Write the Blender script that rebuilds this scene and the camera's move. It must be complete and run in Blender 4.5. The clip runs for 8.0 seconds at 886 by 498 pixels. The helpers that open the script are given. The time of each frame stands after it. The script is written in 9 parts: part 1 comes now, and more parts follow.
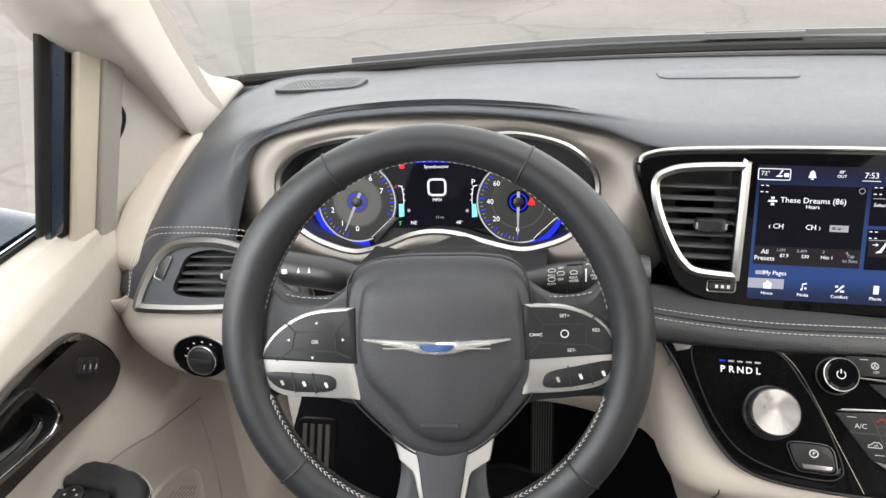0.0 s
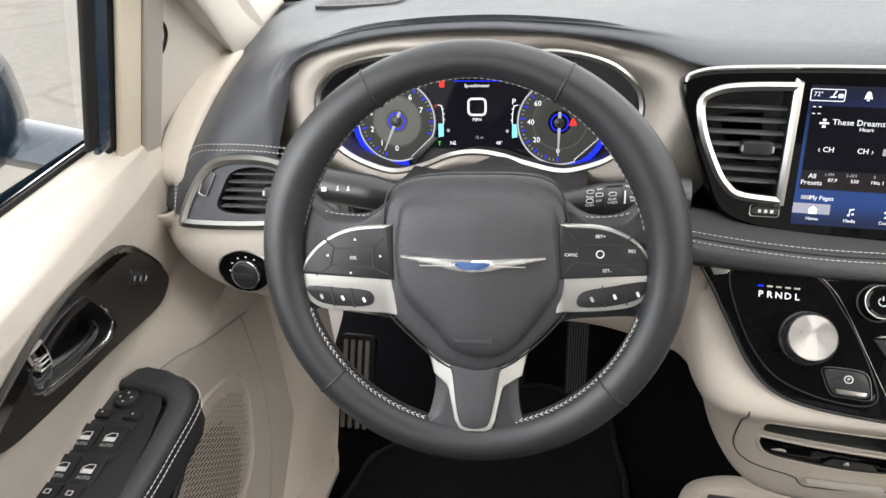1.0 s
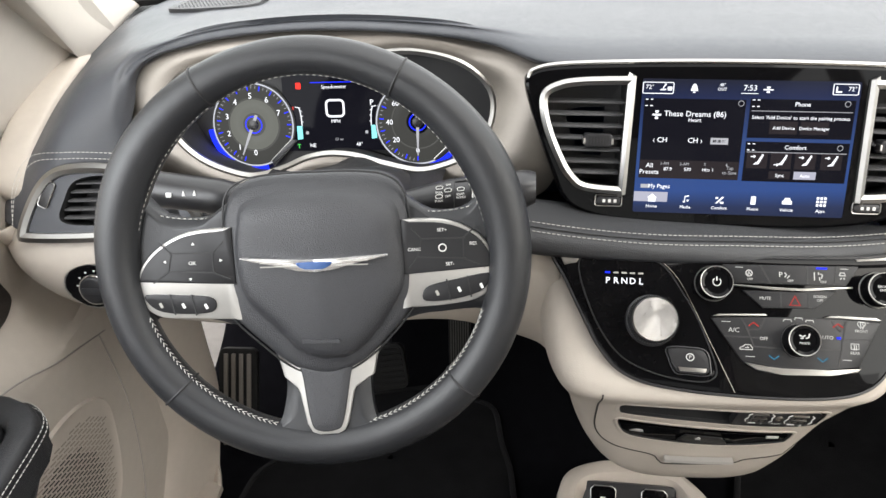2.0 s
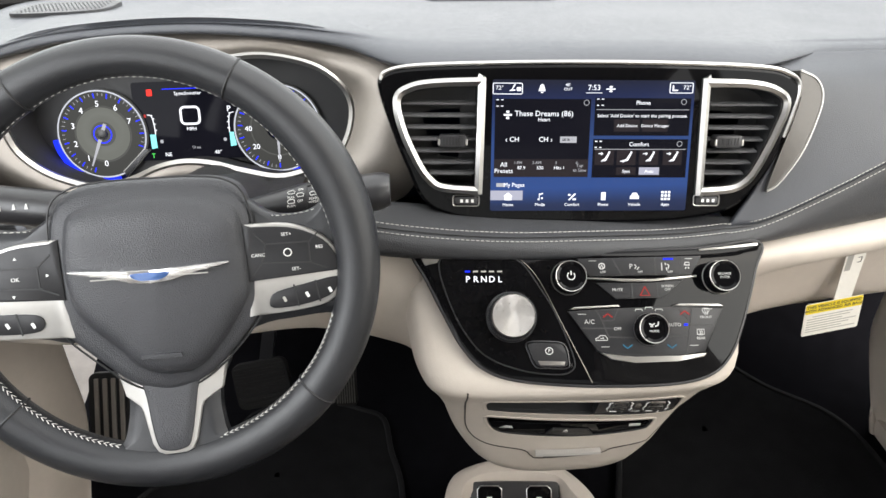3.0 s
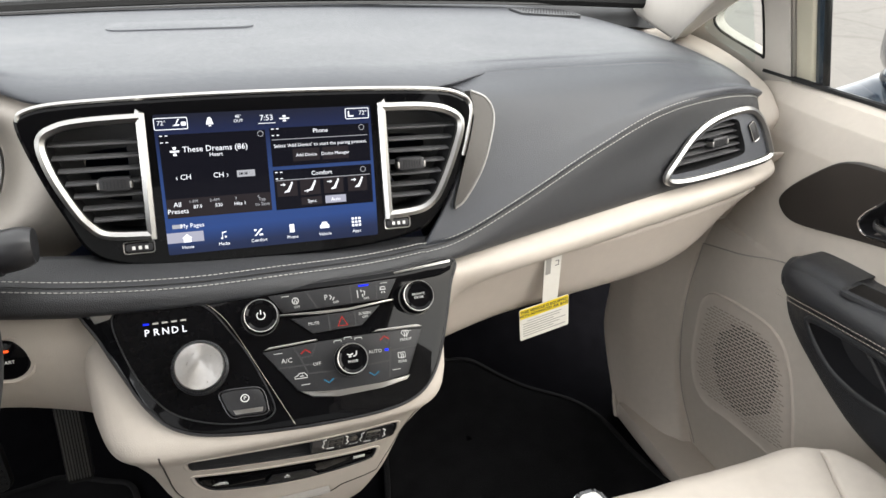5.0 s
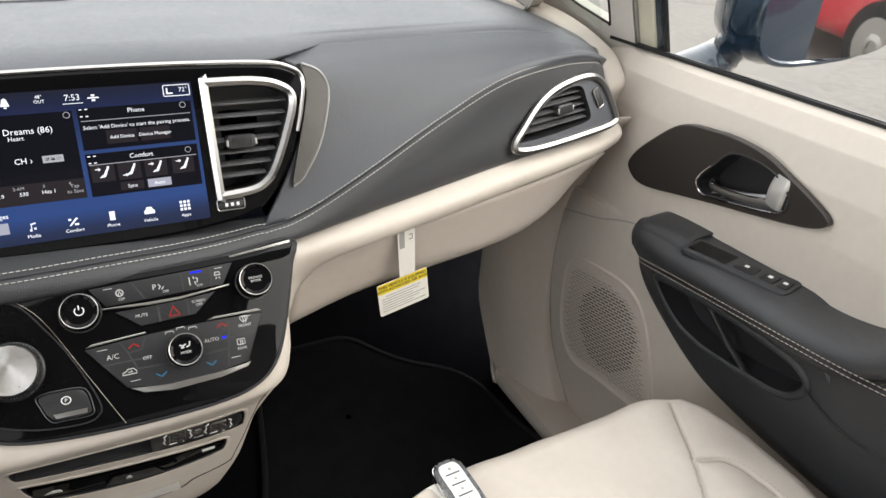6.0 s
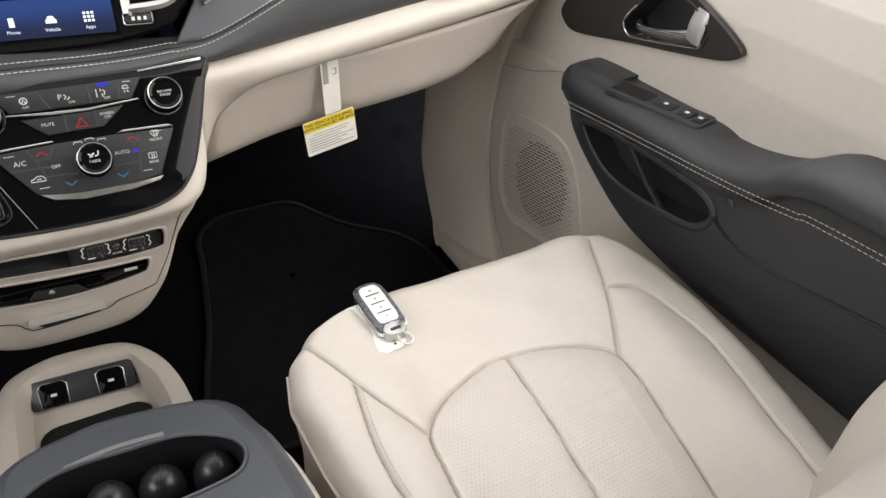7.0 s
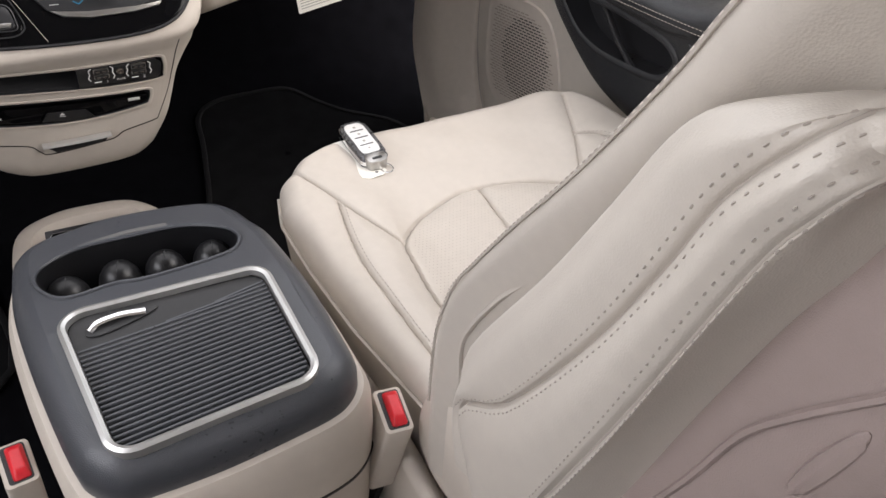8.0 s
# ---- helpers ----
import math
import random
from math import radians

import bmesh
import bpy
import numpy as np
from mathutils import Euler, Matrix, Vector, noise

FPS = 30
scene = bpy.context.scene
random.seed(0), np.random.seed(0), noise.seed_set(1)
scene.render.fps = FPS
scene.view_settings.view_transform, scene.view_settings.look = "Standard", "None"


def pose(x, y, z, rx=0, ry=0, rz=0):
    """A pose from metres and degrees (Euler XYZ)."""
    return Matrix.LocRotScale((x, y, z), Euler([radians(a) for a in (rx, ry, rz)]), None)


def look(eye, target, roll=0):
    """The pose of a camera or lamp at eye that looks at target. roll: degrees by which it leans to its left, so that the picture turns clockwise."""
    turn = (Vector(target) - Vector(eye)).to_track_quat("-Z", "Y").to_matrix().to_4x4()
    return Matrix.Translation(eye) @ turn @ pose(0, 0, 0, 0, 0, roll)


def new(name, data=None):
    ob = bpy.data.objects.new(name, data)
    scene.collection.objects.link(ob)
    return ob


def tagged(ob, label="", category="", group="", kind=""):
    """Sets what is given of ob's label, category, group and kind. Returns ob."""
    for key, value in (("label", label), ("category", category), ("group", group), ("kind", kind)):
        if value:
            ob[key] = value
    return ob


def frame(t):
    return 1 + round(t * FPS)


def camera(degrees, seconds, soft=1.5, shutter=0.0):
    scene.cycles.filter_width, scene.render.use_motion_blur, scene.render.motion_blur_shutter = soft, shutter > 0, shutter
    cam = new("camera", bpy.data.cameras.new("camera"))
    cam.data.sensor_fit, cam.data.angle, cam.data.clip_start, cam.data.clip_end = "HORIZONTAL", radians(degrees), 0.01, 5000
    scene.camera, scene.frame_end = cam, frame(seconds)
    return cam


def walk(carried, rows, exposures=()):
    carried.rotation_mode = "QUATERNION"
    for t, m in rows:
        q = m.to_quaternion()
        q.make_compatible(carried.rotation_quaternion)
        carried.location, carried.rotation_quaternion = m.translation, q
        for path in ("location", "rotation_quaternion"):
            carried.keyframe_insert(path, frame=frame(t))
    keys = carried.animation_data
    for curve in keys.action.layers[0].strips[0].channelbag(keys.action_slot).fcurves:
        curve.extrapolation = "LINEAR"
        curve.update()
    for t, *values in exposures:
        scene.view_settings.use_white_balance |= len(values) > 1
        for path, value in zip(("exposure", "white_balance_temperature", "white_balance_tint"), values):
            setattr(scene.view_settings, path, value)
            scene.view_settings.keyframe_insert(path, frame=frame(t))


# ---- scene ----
cam = camera(63.4, 8.0)
PATH = [
    (0, (-0.306, 0.128, 1.137), (-0.638, 1.893, 0.257), -3.6),
    (0.2, (-0.321, 0.116, 1.146), (-0.758, 1.827, 0.206), -4.4),
    (0.5, (-0.323, 0.117, 1.139), (-0.818, 1.773, 0.132), -4.9),
    (1, (-0.301, 0.123, 1.134), (-0.738, 1.764, 0.078), -4.7),
    (1.5, (-0.272, 0.127, 1.128), (-0.59, 1.795, 0.073), -3.9),
    (3, (-0.196, 0.132, 1.108), (-0.12, 1.845, 0.078), -0.6),
    (3.5, (-0.164, 0.13, 1.107), (0.023, 1.846, 0.097), -0.1),
    (4, (-0.128, 0.134, 1.109), (0.195, 1.838, 0.112), 0.8),
    (4.5, (-0.092, 0.14, 1.105), (0.369, 1.822, 0.127), 1.4),
    (5.8, (-0.017, 0.134, 1.104), (0.777, 1.675, 0.107), 3.0),
    (6, (0.002, 0.126, 1.101), (0.836, 1.631, 0.082), 3.3),
    (6.5, (0.038, 0.085, 1.074), (0.915, 1.492, -0.044), 4.2),
    (7, (0.03, 0.034, 1.036), (0.875, 1.365, -0.194), 5.2),
    (7.5, (0.017, -0.033, 1.008), (0.835, 1.239, -0.3), 5.9),
    (8, (-0.01, -0.116, 0.984), (0.784, 1.124, -0.369), 5.9),
]
walk(cam, [(t, look(eye, target, roll)) for t, eye, target, roll in PATH], ((0.0, 1.75, 6450, 10), (1.0, 1.82, 6450, 10), (3.0, 1.92, 6400, 10), (4.5, 1.83, 6400, 10), (6.0, 1.64, 6400, 10), (6.5, 1.56, 6450, 10), (7.0, 1.6, 6400, 11), (7.5, 1.66, 6350, 12), (8.0, 1.55, 6350, 15)))

# ---- light ----
world = bpy.data.worlds.new("overcast_sky")
scene.world = world
world.use_nodes = True
wn = world.node_tree.nodes
sky = wn.new("ShaderNodeTexSky")
sky.sky_type, sky.sun_disc = "NISHITA", False
sky.sun_elevation, sky.sun_rotation = radians(40), radians(129)
sky.air_density, sky.dust_density = 1.0, 3.0
soft = wn.new("ShaderNodeMixRGB")
soft.blend_type = "MIX"
soft.inputs[0].default_value = 0.75
soft.inputs[2].default_value = (7.9, 7.5, 7.1, 1)
world.node_tree.links.new(sky.outputs[0], soft.inputs[1])
world.node_tree.links.new(soft.outputs[0], wn["Background"].inputs[0])
wn["Background"].inputs[1].default_value = 0.15
sun = new("sun", bpy.data.lights.new("sun", "SUN"))
sun.data.energy, sun.data.angle, sun.data.color = 0.85, radians(50), (1.0, 0.96, 0.9)
sun.matrix_world = look((4.5, -3.6, 4.8), (0, 0, 0))
scene.view_settings.exposure = 1.75
# area lamp added inside the driver's side window, topping up the sky's light
side_fill = new("window_fill", bpy.data.lights.new("window_fill", "AREA"))
side_fill.data.shape, side_fill.data.size, side_fill.data.size_y = "RECTANGLE", 0.62, 0.36
side_fill.data.energy, side_fill.data.color = 1.5, (0.97, 0.98, 1.0)
side_fill.matrix_world = look((-0.80, 0.20, 1.07), (0.3, 0.50, 0.70))

# ---- helpers for shapes ----
V = Vector


def crom(pts, n=6, closed=False):
    """A smooth line through points of any dimension."""
    pts = [V(p) for p in pts]
    m, out = len(pts), []
    for i in range(m if closed else m - 1):
        if closed:
            a, b, c, d = pts[i - 1], pts[i], pts[(i + 1) % m], pts[(i + 2) % m]
        else:
            b, c = pts[i], pts[i + 1]
            a = pts[i - 1] if i else b + (b - c)
            d = pts[i + 2] if i + 2 < m else c + (c - b)
        for k in range(n):
            t = k / n
            out.append(0.5 * (2 * b + (c - a) * t + (2 * a - 5 * b + 4 * c - d) * t * t + (3 * b - a - 3 * c + d) * t ** 3))
    if not closed:
        out.append(pts[-1].copy())
    return out


def lerp_table(table, x):
    """Piecewise smooth value of rows (x, value...) at x."""
    if x <= table[0][0]:
        return list(table[0][1:])
    for p, q in zip(table, table[1:]):
        if x <= q[0]:
            t = (x - p[0]) / (q[0] - p[0])
            return [u + (v - u) * t for u, v in zip(p[1:], q[1:])]
    return list(table[-1][1:])


def axes(o, u, v):
    """A matrix whose x runs along u, y near v and z out of their plane, at o."""
    u = V(u).normalized()
    n = u.cross(V(v)).normalized()
    v = n.cross(u)
    m = Matrix((u, v, n)).transposed().to_4x4()
    m.translation = V(o)
    return m


def thing(name, at, label, category, group="", kind=""):
    ob = new(name)
    ob.location = V(at)
    ob.empty_display_size = 0.05
    return tagged(ob, label, category, group, kind)


def part(name, bm, material, parent=None, label="", smooth=40, kind=""):
    """Links a bmesh as one mesh object under a thing or a part."""
    me = bpy.data.meshes.new(name)
    bmesh.ops.recalc_face_normals(bm, faces=bm.faces)
    bm.to_mesh(me)
    bm.free()
    if smooth:
        for f in me.polygons:
            f.use_smooth = True
        me.set_sharp_from_angle(angle=radians(smooth))
    me.materials.append(material)
    ob = new(name, me)
    if parent:
        ob.parent = parent
        if parent.type == "EMPTY":
            ob.matrix_parent_inverse = Matrix.Translation(-parent.location)
    if label or kind:
        tagged(ob, label, kind=kind)
    return ob


def thick(ob, t, offset=-1.0):
    m = ob.modifiers.new("thickness", "SOLIDIFY")
    m.thickness, m.offset, m.use_even_offset = t, offset, False
    return ob


def rounded(ob, w, n=2):
    m = ob.modifiers.new("round", "BEVEL")
    m.width, m.segments, m.limit_method, m.angle_limit = w, n, "ANGLE", radians(40)
    return ob


def grid(rows, closed_u=False, closed_v=False, cap=False, bm=None):
    """A sheet through rows of points; u runs along a row, v from row to row."""
    bm = bm or bmesh.new()
    vs = [[bm.verts.new(p) for p in row] for row in rows]
    nr, nc = len(vs), len(vs[0])
    for i in range(nr if closed_v else nr - 1):
        for j in range(nc if closed_u else nc - 1):
            q = (vs[i][j], vs[i][(j + 1) % nc], vs[(i + 1) % nr][(j + 1) % nc], vs[(i + 1) % nr][j])
            try:
                bm.faces.new(q)
            except ValueError:
                pass
    if cap and closed_u:
        bm.faces.new(vs[0][::-1])
        bm.faces.new(vs[-1])
    return bm


def loft(rows, nu=5, nv=5, closed_u=False, closed_v=False, cap=False):
    """A smooth sheet through a coarse net of points."""
    fine = [crom(r, nu, closed_u) for r in rows]
    cols = [crom([r[j] for r in fine], nv, closed_v) for j in range(len(fine[0]))]
    return grid([[c[i] for c in cols] for i in range(len(cols[0]))], closed_u, closed_v, cap)


def prism(poly, m, low, high, bevel=0.0, seg=2, bm=None):
    """A plate with the outline poly in the plane of m, from low to high along its normal, its upper edge rounded."""
    own = bm is None
    bm = bm or bmesh.new()
    a = [bm.verts.new(m @ V((p[0], p[1], low))) for p in poly]
    b = [bm.verts.new(m @ V((p[0], p[1], high))) for p in poly]
    n = len(poly)
    bm.faces.new(a[::-1])
    top = bm.faces.new(b)
    for i in range(n):
        bm.faces.new((a[i], a[(i + 1) % n], b[(i + 1) % n], b[i]))
    if bevel:
        bmesh.ops.bevel(bm, geom=list(top.edges), offset=bevel, segments=seg, affect="EDGES", profile=0.6, clamp_overlap=True)
    return bm


def dome(poly, m, low, high, rise, steps=5, inset=0.6):
    """A plate whose face swells from its rim to its middle."""
    cx, cy = sum(p[0] for p in poly) / len(poly), sum(p[1] for p in poly) / len(poly)
    rings = [[m @ V((p[0], p[1], low)) for p in poly]]
    for k in range(steps + 1):
        t = k / steps
        s = 1 - t * inset
        h = high + rise * math.sin(t * math.pi / 2)
        rings.append([m @ V((cx + (p[0] - cx) * s, cy + (p[1] - cy) * s, h)) for p in poly])
    return grid(rings, closed_u=True, cap=True)


def sweep(path, prof, normal, closed=False, bm=None):
    """A bar along path; prof holds (sideways, along the normal) offsets; normal is one vector or a list."""
    path = [V(p) for p in path]
    n, rows = len(path), []
    for i, p in enumerate(path):
        a = path[i - 1] if (i or closed) else p
        b = path[(i + 1) % n] if (i + 1 < n or closed) else p
        t = (b - a).normalized()
        nn = V(normal[i] if isinstance(normal, list) else normal).normalized()
        s = t.cross(nn).normalized()
        nn = s.cross(t)
        rows.append([p + s * q[0] + nn * q[1] for q in prof])
    return grid(rows, closed_u=True, closed_v=closed, cap=not closed, bm=bm)


def disc(r, n=8, k=1.0, dy=0.0):
    return [(r * math.cos(2 * math.pi * i / n), dy + k * r * math.sin(2 * math.pi * i / n)) for i in range(n)]


def rect(x0, y0, x1, y1, r=0.0, n=4):
    """A rectangle with rounded corners, counter-clockwise."""
    if r <= 0:
        return [(x0, y0), (x1, y0), (x1, y1), (x0, y1)]
    out = []
    for cx, cy, a in ((x1 - r, y0 + r, -90), (x1 - r, y1 - r, 0), (x0 + r, y1 - r, 90), (x0 + r, y0 + r, 180)):
        out += [(cx + r * math.cos(radians(a + 90 * k / n)), cy + r * math.sin(radians(a + 90 * k / n))) for k in range(n + 1)]
    return out


def shrink(poly, k, d=0.0):
    """The outline moved inwards by k along its own normals."""
    n, out = len(poly), []
    area = sum(poly[i - 1][0] * poly[i][1] - poly[i][0] * poly[i - 1][1] for i in range(n))
    sgn = 1 if area > 0 else -1
    for i in range(n):
        a, b = V(poly[i - 1][:2]), V(poly[(i + 1) % n][:2])
        t = (b - a).normalized()
        out.append((poly[i][0] - sgn * t.y * k, poly[i][1] + sgn * t.x * k))
    return out


def turned(m, rz, rings, n=24):
    """A lathed knob: rings of (radius, height) along the normal of m."""
    rows = [[m @ V((r * math.cos(2 * math.pi * i / n), r * math.sin(2 * math.pi * i / n), h)) for i in range(n)] for r, h in rings]
    return grid(rows, closed_u=True, cap=True)


def box(c, size, bevel=0.0, m=None):
    m = m or Matrix.Identity(4)
    x, y, z = c
    a, b, h = size
    return prism(rect(x - a / 2, y - b / 2, x + a / 2, y + b / 2), m, z - h / 2, z + h / 2, bevel)


def lettering(body, size, m, material, parent, name="lettering", align="CENTER", depth=0.00015, bold=0.0):
    """Built-in font, laid as a thin mesh in the plane of m."""
    cu = bpy.data.curves.new(name, "FONT")
    cu.body, cu.size, cu.align_x, cu.align_y, cu.extrude, cu.resolution_u, cu.offset = body, size, align, "CENTER", depth, 2, bold
    tmp = bpy.data.objects.new(name, cu)
    scene.collection.objects.link(tmp)
    me = bpy.data.meshes.new_from_object(tmp.evaluated_get(bpy.context.evaluated_depsgraph_get()))
    scene.collection.objects.unlink(tmp)
    bpy.data.objects.remove(tmp)
    me.transform(m)
    me.materials.clear()
    me.materials.append(material)
    ob = new(name, me)
    ob.parent = parent
    if parent.type == "EMPTY":
        ob.matrix_parent_inverse = Matrix.Translation(-parent.location)
    return ob


def at(m, u, v, n=0.0, turn=0.0):
    return m @ pose(u, v, n, 0, 0, turn)


def stitching(path, normals, bm, length=0.005, gap=0.002, r=0.0005, slant=0.0):
    """Short threads in a row along a path."""
    path = [V(p) for p in path]
    run, nxt = 0.0, 0.0
    for i in range(len(path) - 1):
        a, b = path[i], path[i + 1]
        seg = (b - a).length
        if seg < 1e-6:
            continue
        t = (b - a) / seg
        nn = V(normals[i] if isinstance(normals, list) else normals).normalized()
        s = t.cross(nn).normalized()
        while nxt < run + seg:
            p = a + t * (nxt - run)
            q = t * (length / 2) + s * slant
            rows = []
            for e, k in ((-1, 0.35), (-0.6, 1), (0.6, 1), (1, 0.35)):
                c = p + q * e
                rows.append([c + s * r * k, c + nn * r * k * 1.2, c - s * r * k, c - nn * r * k * 0.4])
            grid(rows, closed_u=True, cap=True, bm=bm)
            nxt += length + gap
        run += seg
    return bm


def inside(poly, p):
    x, y, c = p[0], p[1], False
    for i in range(len(poly)):
        a, b = poly[i - 1], poly[i]
        if (a[1] > y) != (b[1] > y) and x < (b[0] - a[0]) * (y - a[1]) / (b[1] - a[1]) + a[0]:
            c = not c
    return c


def edge_dist(poly, p):
    best = 1e9
    q = V((p[0], p[1]))
    for i in range(len(poly)):
        a, b = V(poly[i - 1][:2]), V(poly[i][:2])
        e = b - a
        t = max(0, min(1, (q - a).dot(e) / max(e.length_squared, 1e-12)))
        best = min(best, (q - a - e * t).length)
    return best


def dent(poly, p, depth, soft):
    """How far a pressed-in region pushes a point back."""
    if not inside(poly, p):
        return 0.0
    t = min(1.0, edge_dist(poly, p) / soft)
    return depth * t * t * (3 - 2 * t)


def flat_holed(outline, holes, m, n, name, material, parent, lab=""):
    """A flat plate with openings, in the plane of m at height n."""
    bm = bmesh.new()
    loops = []
    for poly in [outline] + holes:
        vs = [bm.verts.new((p[0], p[1], 0)) for p in poly]
        loops += [bm.edges.new((vs[i - 1], vs[i])) for i in range(len(vs))]
    bmesh.ops.triangle_fill(bm, use_beauty=True, use_dissolve=False, edges=loops)
    gone = [f for f in bm.faces if any(inside(h, tuple(f.calc_center_median())[:2]) for h in holes)]
    bmesh.ops.delete(bm, geom=gone, context="FACES")
    bmesh.ops.transform(bm, matrix=m @ Matrix.Translation((0, 0, n)), verts=bm.verts)
    return part(name, bm, material, parent, lab, 20)


def plan(pts, n=6):
    """A smooth closed outline as plain pairs."""
    return [(p.x, p.y) for p in crom(pts, n, True)]


def plaque(poly, m, low, high, r=0.002):
    """A plate of any outline with softly rounded edges."""
    rings = [[m @ V((p[0], p[1], h)) for p in (shrink(poly, k) if k else poly)] for k, h in ((0, low), (0, high - r), (r * 0.3, high - r * 0.3), (r, high))]
    return grid(rings, closed_u=True, cap=True)


def clip(poly, a, b):
    """The part of an outline to the left of the line from a to b."""
    out, n = [], len(poly)

    def sd(p):
        return (b[0] - a[0]) * (p[1] - a[1]) - (b[1] - a[1]) * (p[0] - a[0])

    for i in range(n):
        p, q = poly[i - 1], poly[i]
        u, v = sd(p), sd(q)
        if u * v < 0:
            t = u / (u - v)
            out.append((p[0] + (q[0] - p[0]) * t, p[1] + (q[1] - p[1]) * t))
        if v >= 0:
            out.append(q)
    return out


# ---- materials ----
def mat(name, base, rough=0.5, metal=0.0, var=0.12, scale=30.0, grain=0.0, grain_scale=900.0, cells=False, coat=0.0, spec=0.5, wear=0.08, sheen=0.0, aniso=0.0):
    """A surface with colour that varies at two scales, uneven gloss, and a fine relief."""
    m = bpy.data.materials.new(name)
    m.use_nodes = True
    nt = m.node_tree
    b = nt.nodes["Principled BSDF"]
    b.inputs["Metallic"].default_value = metal
    b.inputs["Coat Weight"].default_value = coat
    b.inputs["Coat Roughness"].default_value = 0.04
    b.inputs["Specular IOR Level"].default_value = spec
    b.inputs["Sheen Weight"].default_value = sheen
    b.inputs["Anisotropic"].default_value = aniso
    tc = nt.nodes.new("ShaderNodeTexCoord")
    big = nt.nodes.new("ShaderNodeTexNoise")
    big.inputs["Scale"].default_value, big.inputs["Detail"].default_value = scale * 0.2, 4
    fine = nt.nodes.new("ShaderNodeTexNoise")
    fine.inputs["Scale"].default_value, fine.inputs["Detail"].default_value = scale * 6, 3
    for t in (big, fine):
        nt.links.new(tc.outputs["Object"], t.inputs["Vector"])
    mix = nt.nodes.new("ShaderNodeMath")
    mix.operation = "MULTIPLY_ADD"
    mix.inputs[1].default_value = 0.5
    half = nt.nodes.new("ShaderNodeMath")
    half.operation = "MULTIPLY"
    half.inputs[1].default_value = 0.5
    nt.links.new(fine.outputs["Fac"], half.inputs[0])
    nt.links.new(big.outputs["Fac"], mix.inputs[0])
    nt.links.new(half.outputs[0], mix.inputs[2])
    ramp = nt.nodes.new("ShaderNodeValToRGB")
    lo, hi = ramp.color_ramp.elements
    lo.position, hi.position = 0.3, 0.7
    lo.color = [c * (1 - var) for c in base] + [1]
    hi.color = [min(1, c * (1 + var)) for c in base] + [1]
    nt.links.new(mix.outputs[0], ramp.inputs[0])
    nt.links.new(ramp.outputs[0], b.inputs["Base Color"])
    mr = nt.nodes.new("ShaderNodeMapRange")
    mr.inputs["From Min"].default_value, mr.inputs["From Max"].default_value = 0.3, 0.7
    mr.inputs["To Min"].default_value, mr.inputs["To Max"].default_value = max(0.02, rough - wear), min(1, rough + wear)
    nt.links.new(mix.outputs[0], mr.inputs["Value"])
    nt.links.new(mr.outputs[0], b.inputs["Roughness"])
    if grain:
        g = nt.nodes.new("ShaderNodeTexVoronoi" if cells else "ShaderNodeTexNoise")
        g.inputs["Scale"].default_value = grain_scale
        nt.links.new(tc.outputs["Object"], g.inputs["Vector"])
        bump = nt.nodes.new("ShaderNodeBump")
        bump.inputs["Strength"].default_value, bump.inputs["Distance"].default_value = grain, 0.0006
        nt.links.new(g.outputs[0], bump.inputs["Height"])
        nt.links.new(bump.outputs[0], b.inputs["Normal"])
    return m


def glow(name, colour, strength=1.0, rough=0.3):
    """Something lit from within: a dark face that gives off light."""
    m = bpy.data.materials.new(name)
    m.use_nodes = True
    b = m.node_tree.nodes["Principled BSDF"]
    b.inputs["Base Color"].default_value = (0.003, 0.003, 0.004, 1)
    b.inputs["Roughness"].default_value = rough
    b.inputs["Emission Color"].default_value = (*colour, 1)
    b.inputs["Emission Strength"].default_value = strength
    b.inputs["Specular IOR Level"].default_value = 0.03
    return m


def clear_glass(name, tint=(0.93, 0.96, 0.95)):
    m = bpy.data.materials.new(name)
    m.use_nodes = True
    nt = m.node_tree
    nt.nodes.remove(nt.nodes["Principled BSDF"])
    tr, gl, mx, fr = (nt.nodes.new("ShaderNode" + k) for k in ("BsdfTransparent", "BsdfGlossy", "MixShader", "LayerWeight"))
    tr.inputs[0].default_value = (*tint, 1)
    gl.inputs["Roughness"].default_value = 0.01
    fr.inputs["Blend"].default_value = 0.5
    p5 = nt.nodes.new("ShaderNodeMath")
    p5.operation, p5.inputs[1].default_value = "POWER", 5.0
    sc = nt.nodes.new("ShaderNodeMath")
    sc.operation, sc.inputs[1].default_value, sc.inputs[2].default_value = "MULTIPLY_ADD", 0.9, 0.04
    nt.links.new(fr.outputs["Facing"], p5.inputs[0])
    nt.links.new(p5.outputs[0], sc.inputs[0])
    nt.links.new(sc.outputs[0], mx.inputs[0])
    nt.links.new(tr.outputs[0], mx.inputs[1])
    nt.links.new(gl.outputs[0], mx.inputs[2])
    nt.links.new(mx.outputs[0], nt.nodes["Material Output"].inputs[0])
    return m


